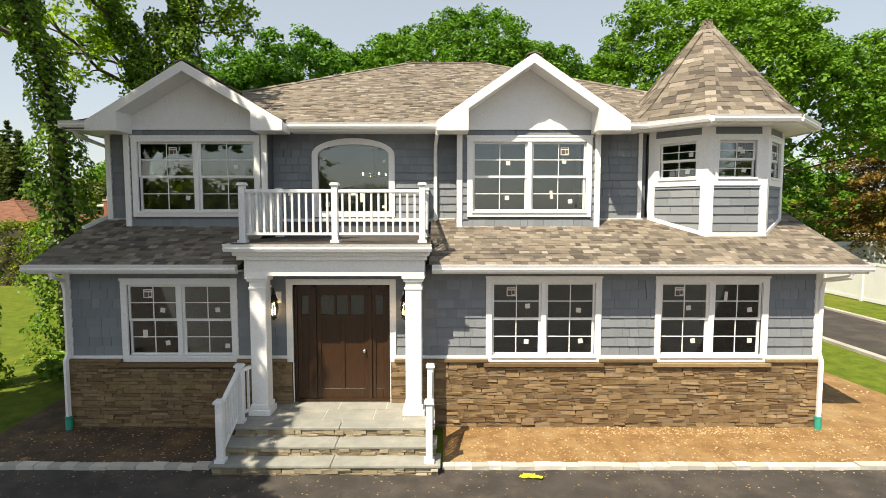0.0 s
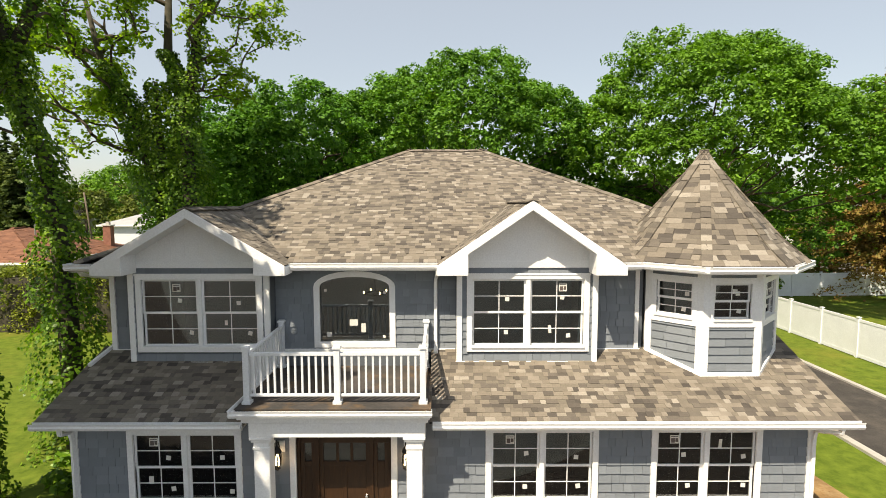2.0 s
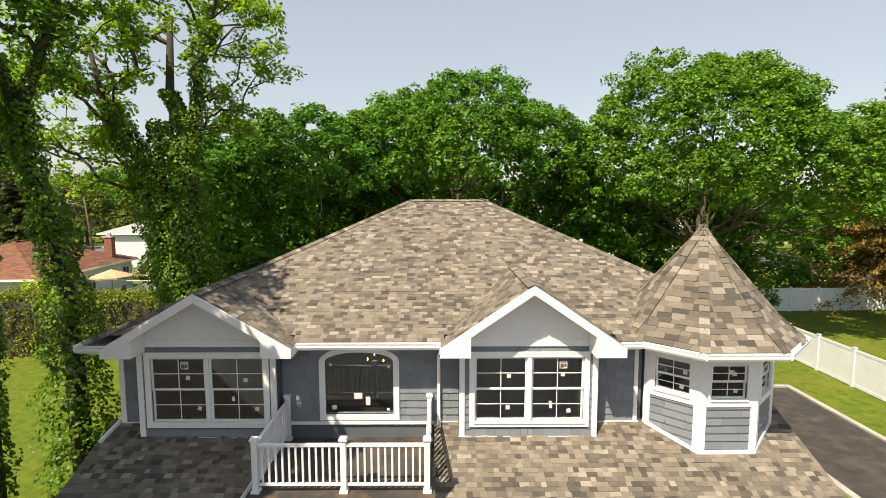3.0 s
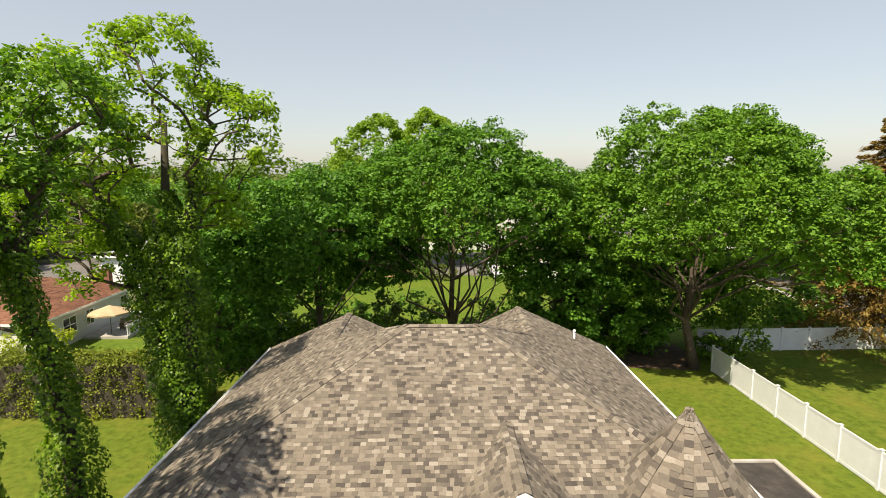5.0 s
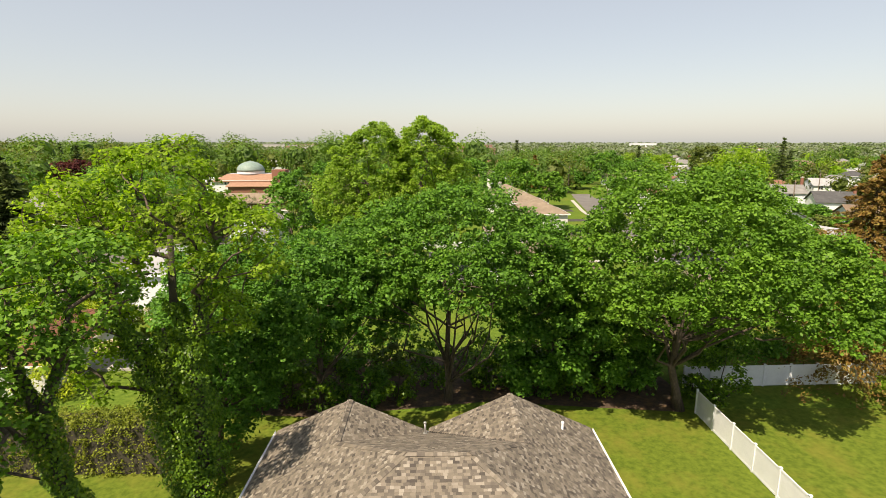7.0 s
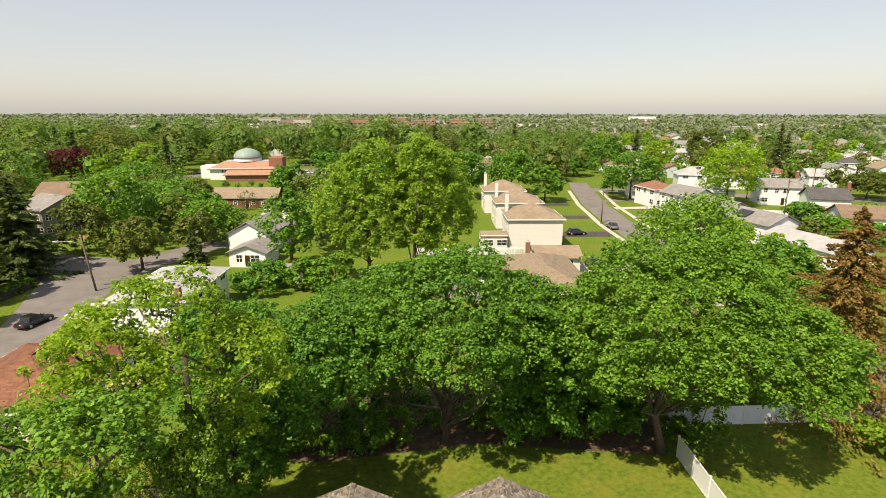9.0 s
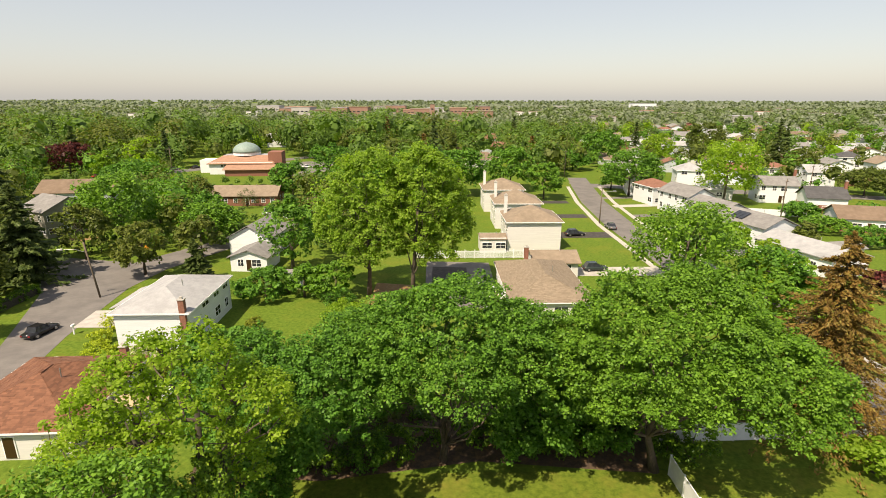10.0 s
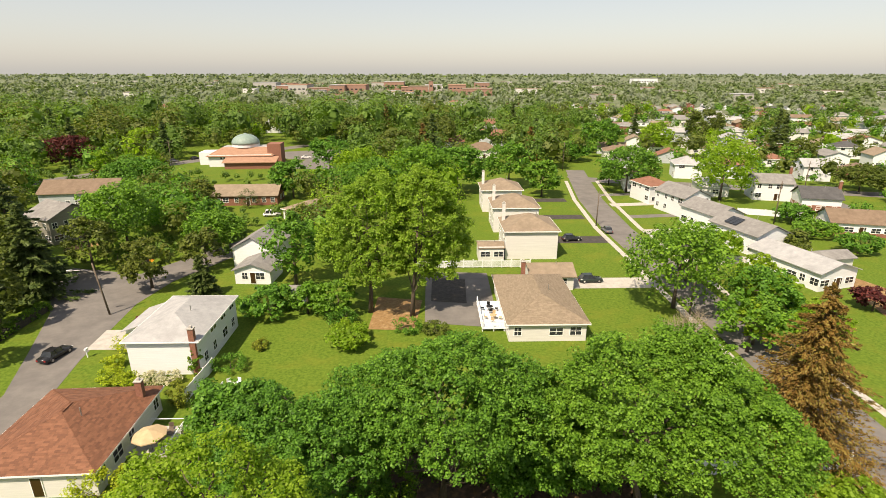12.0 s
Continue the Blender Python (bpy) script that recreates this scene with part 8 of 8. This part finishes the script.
for i, (gx, gz, hw, ez) in enumerate(GABLES):
    rows_g = shingle_rows(fg[2 * i], pr) + shingle_rows(fg[2 * i + 1], pr)
    rows_g += cap_rows((gx, GY, gz), (gx, EYF + (gz - EZ) / SF + 0.1, gz), pr)
    lay_house("shingle", "shingles", rows_g, TAB, M_SHINGLE_P, M_SHINGLE, gable_roofs[i], lambda t: t.y < 12.6)
rows_t = []
for k in range(8):
    a, b = oct_pt(k, TE[0][0], TE[0][1]), oct_pt(k + 1, TE[0][0], TE[0][1])
    c, d = oct_pt(k, TE[1][0], TE[1][1]), oct_pt(k + 1, TE[1][0], TE[1][1])
    apex = Vector((TX, TY, TE[2][1]))
    rows_t += shingle_rows([a, b, d, c], pr, 0.14, (0.16, 0.36), 0.016) + shingle_rows([c, d, apex], pr, 0.14, (0.16, 0.36), 0.016)
    for p, q in ((a, c), (c, apex)):
        u = (q - p).normalized()
        out = Vector((p.x - TX, p.y - TY, 0)).normalized()
        side = out.cross(Vector((0, 0, 1))).normalized()
        nor = u.cross(side).normalized()
        if nor.dot(out) < 0:
            nor = -nor
        n = int((q - p).length / 0.15)
        for j in range(n + 1):
            m = Matrix((Vector((*(side * 0.2), 0)), Vector((*(-nor * 0.03 - u * 0.0), 0)), Vector((*(u * 0.17), 0)), Vector((0, 0, 0, 1)))).transposed()
            m.translation = p + u * (j + 0.5) * 0.15 - nor * 0.004
            rows_t.append(m)
lay_house("shingle", "shingles", rows_t, TAB, M_SHINGLE_P, M_SHINGLE, turret_roof, lambda t: t.y < 12.0)


# coarse courses on two neighbouring roofs
for ob in [o for o in scene.objects if o.parent is None and o.name.startswith("house") and ("red-brown" in o.get("label", "") or "tan hipped" in o.get("label", ""))]:
    r = [c for c in ob.children if c.name.startswith("roof") and "vent" not in c.name][0]
    me = r.data
    rows_n = []
    tops = [p for p in me.polygons if 0.3 < abs(p.normal.z) < 0.99]
    for p in tops:
        rows_n += shingle_rows([Vector(me.vertices[i].co) for i in p.vertices], pr, 0.24, (0.25, 0.8), 0.03)
    tone = R_RED if "red-brown" in ob["label"] else R_TAN
    base_stops = [(0.0, (0.135, 0.055, 0.029)), (0.5, (0.178, 0.075, 0.04)), (1.0, (0.22, 0.096, 0.053))] if tone is R_RED else [(0.0, (0.2, 0.158, 0.112)), (0.5, (0.232, 0.184, 0.132)), (1.0, (0.262, 0.21, 0.152))]
    lay("shingle", "shingles", rows_n, TAB, M_SHINGLE_P, pieces("neighbour_shingle", base_stops, True, 3.0), r, lambda t: False)


# shakes
def shake_rows(m, u0, u1, z0, z1, holes, rng, course=0.178, widths=(0.13, 0.32)):
    rows = []
    n = max(1, round((z1 - z0) / course))
    course = (z1 - z0) / n
    for i in range(n):
        z = z0 + (i + 0.5) * course
        free = [(u0, u1)]
        for a, b, c, d in holes:
            if c - 0.02 < z < d + 0.02:
                nxt = []
                for s, e in free:
                    if a > s:
                        nxt.append((s, min(e, a)))
                    if b < e:
                        nxt.append((max(s, b), e))
                free = [(s, e) for s, e in nxt if e - s > 0.01]
        for s, e in free:
            a = s
            while a < e - 0.005:
                w = rng.uniform(*widths)
                if e - a - w < 0.08:
                    w = e - a
                w = min(w, e - a)
                rows.append(m @ Matrix.Translation((a + w / 2, 0, z + rng.uniform(-0.002, 0.002))) @ Matrix.Diagonal((w - 0.005, 0.032 * rng.uniform(0.88, 1.15), course * 1.02, 1)))
                a += w
    return rows


def widen(h, c):
    return (h[0] - c, h[1] + c, h[2] - c, h[3] + c)


SHAKEPIECE = [unit_box("shake", taper=0.78)]
front_wall = [o for o in house.children if o.name.startswith("wall")]
rows = shake_rows(front, XL + 0.1, XR - 0.1, 1.43, 3.08, [widen(h, 0.1) for h in W_LOW] + [widen(DOOR, 0.1)], pr)
lay_house("shake", "shakes", rows, SHAKEPIECE, M_SHAKE_P, M_SHAKE, front_wall[0], lambda t: t.x > -1.2)
rows = []
top = Matrix.Translation((0, YU, 0))
for a, b in ((XUL + 0.1, -6.74), (-3.72, 0.29), (3.33, 4.27)):
    rows += shake_rows(top, a, b, 4.03, 5.9, [(ARCH[0] - 0.1, ARCH[1] + 0.1, ARCH[2] - 0.1, 5.58), (-2.5, -1.42, 5.5, 5.72)], pr)
lay_house("shake", "shakes", rows, SHAKEPIECE, M_SHAKE_P, M_SHAKE, [o for o in front_wall if "upper" in o.get("label", "")][0], lambda t: -3.7 < t.x < 0.4)
for ob, (a, b, hole) in zip(bays, ((-6.72, -3.74, W_BAY1), (0.31, 3.31, W_BAY2))):
    lay_house("shake", "shakes", shake_rows(bay, a + 0.09, b - 0.09, 3.86, 5.92, [widen(hole, 0.1)], pr, 0.172), SHAKEPIECE, M_SHAKE_P, M_SHAKE, ob, lambda t: True)
for ob, m, w in turret_faces:
    lay_house("shake", "shakes", shake_rows(m, 0.1, w - 0.1, 3.62, 5.9, [widen(TW, 0.1)], pr, 0.175, (0.3, 0.9)), SHAKEPIECE, M_SHAKE_P, M_SHAKE, ob, lambda t: True)

# ledge stones
def stone_rows(m, u0, u1, z0, z1, holes, rng, heights=(0.045, 0.105), widths=(0.1, 0.36), deep=(0.03, 0.055)):
    rows = []
    z = z0
    while z < z1 - 0.02:
        h = min(rng.uniform(*heights), z1 - z)
        if z1 - z - h < 0.035:
            h = z1 - z
        a = u0
        while a < u1 - 0.01:
            w = rng.uniform(*widths)
            if u1 - a - w < 0.1:
                w = u1 - a
            mid = a + w / 2
            if not any(s - 0.02 < mid < e + 0.02 and c < z + h / 2 < d for s, e, c, d in holes):
                split = h > 0.08 and rng.random() < 0.4
                for k in range(2 if split else 1):
                    hh = h / 2 if split else h
                    zz = z + hh * (k + 0.5)
                    rows.append(m @ Matrix.Translation((mid, 0, zz)) @ pose(0, 0, 0, 0, rng.uniform(-1.2, 1.2), 0) @ Matrix.Diagonal((w - 0.008, rng.uniform(*deep), hh - 0.006, 1)))
            a += w
        z += h
    return rows


rr = random.Random(5)
BLOCKS = [unit_box("stone", rr, 0.125) for _ in range(9)]
base_wall = part("stone_base", Geo().box(XL - 0.01, DOOR[0] - 0.03, YF - 0.03, YF, -0.1, 1.36).box(DOOR[1] + 0.03, XR + 0.01, YF - 0.03, YF, -0.1, 1.36), M_MORTAR, house, "brown ledge-stone veneer below the siding")
for k, (a, b) in enumerate(((XL, -6.16), (-3.95, -3.0), (-0.93, 0.86), (3.0, 4.1), (6.2, XR))):
    part("stone_cap", Geo().box(a, b, YF - 0.12, YF, 1.31, 1.37), M_STONE_P, house, "brown stone ledge cap", bevel=0.008)
for hole in W_LOW:
    part("stone_cap", Geo().box(hole[0] - 0.16, hole[1] + 0.16, YF - 0.13, YF, 1.22, 1.295), M_STONE_P, house, "brown stone window ledge", bevel=0.008)
skin = Matrix.Translation((0, YF - 0.028, 0))
rows = stone_rows(skin, XL, DOOR[0] - 0.03, -0.05, 1.31, [(-6.2, -3.9, 1.2, 1.4)], pr) + stone_rows(skin, DOOR[1] + 0.03, XR, -0.05, 1.31, [(0.78, 3.08, 1.2, 1.4), (4.02, 6.28, 1.2, 1.4)], pr)
lay_house("stone", "stones", rows, BLOCKS, M_STONE_P, M_STONE, base_wall, lambda t: 0.7 < t.x < 5.2)

# step risers
step_rows = []
for y, z0, z1, a, b in ((8.83, 0.338, 0.452, -3.58, -0.18), (8.47, 0.173, 0.288, -3.62, -0.12), (8.13, 0.0, 0.123, -3.68, -0.08)):
    step_rows += stone_rows(Matrix.Translation((0, y, 0)), a, b, z0, z1, [], pr, (0.035, 0.06), (0.08, 0.26), (0.02, 0.055))
lay("stone", "stones", step_rows, BLOCKS, M_STONE_P, M_STONE, porch, lambda t: True)
for o in list(porch.children):
    if o.name.startswith("stone"):
        o.matrix_parent_inverse = BASE[porch]
grey_shapes = {}
for o in porch.children:
    if o.name.startswith("stone"):
        if o.data.name not in grey_shapes:
            me = o.data.copy()
            me.materials.clear()
            me.materials.append(M_GREYSTONE)
            grey_shapes[o.data.name] = me
        o.data = grey_shapes[o.data.name]

# granite blocks of the kerb
curb = tagged(new("kerb"), "row of pale split granite kerb blocks", "kerb", kind="structure")
blocks = [unit_box("kerb_block", rr, 0.035) for _ in range(7)]
for me in blocks:
    me.materials.append(M_CURB)
for a, b in ((-19.0, -3.76), (-0.02, 19.0)):
    x = a
    while x < b - 0.05:
        w = min(pr.uniform(0.2, 0.29), b - x)
        ob = new("kerb_block", pr.choice(blocks))
        ob.parent = curb
        ob.matrix_basis = Matrix.Translation((x + w / 2, 8.33 + pr.uniform(-0.012, 0.012), 0.025 + pr.uniform(-0.015, 0.012))) @ pose(0, 0, 0, 0, 0, pr.uniform(-2, 2)) @ Matrix.Translation((0, 0.08, 0)) @ Matrix.Diagonal((w - 0.008, 0.16, 0.11, 1))
        x += w
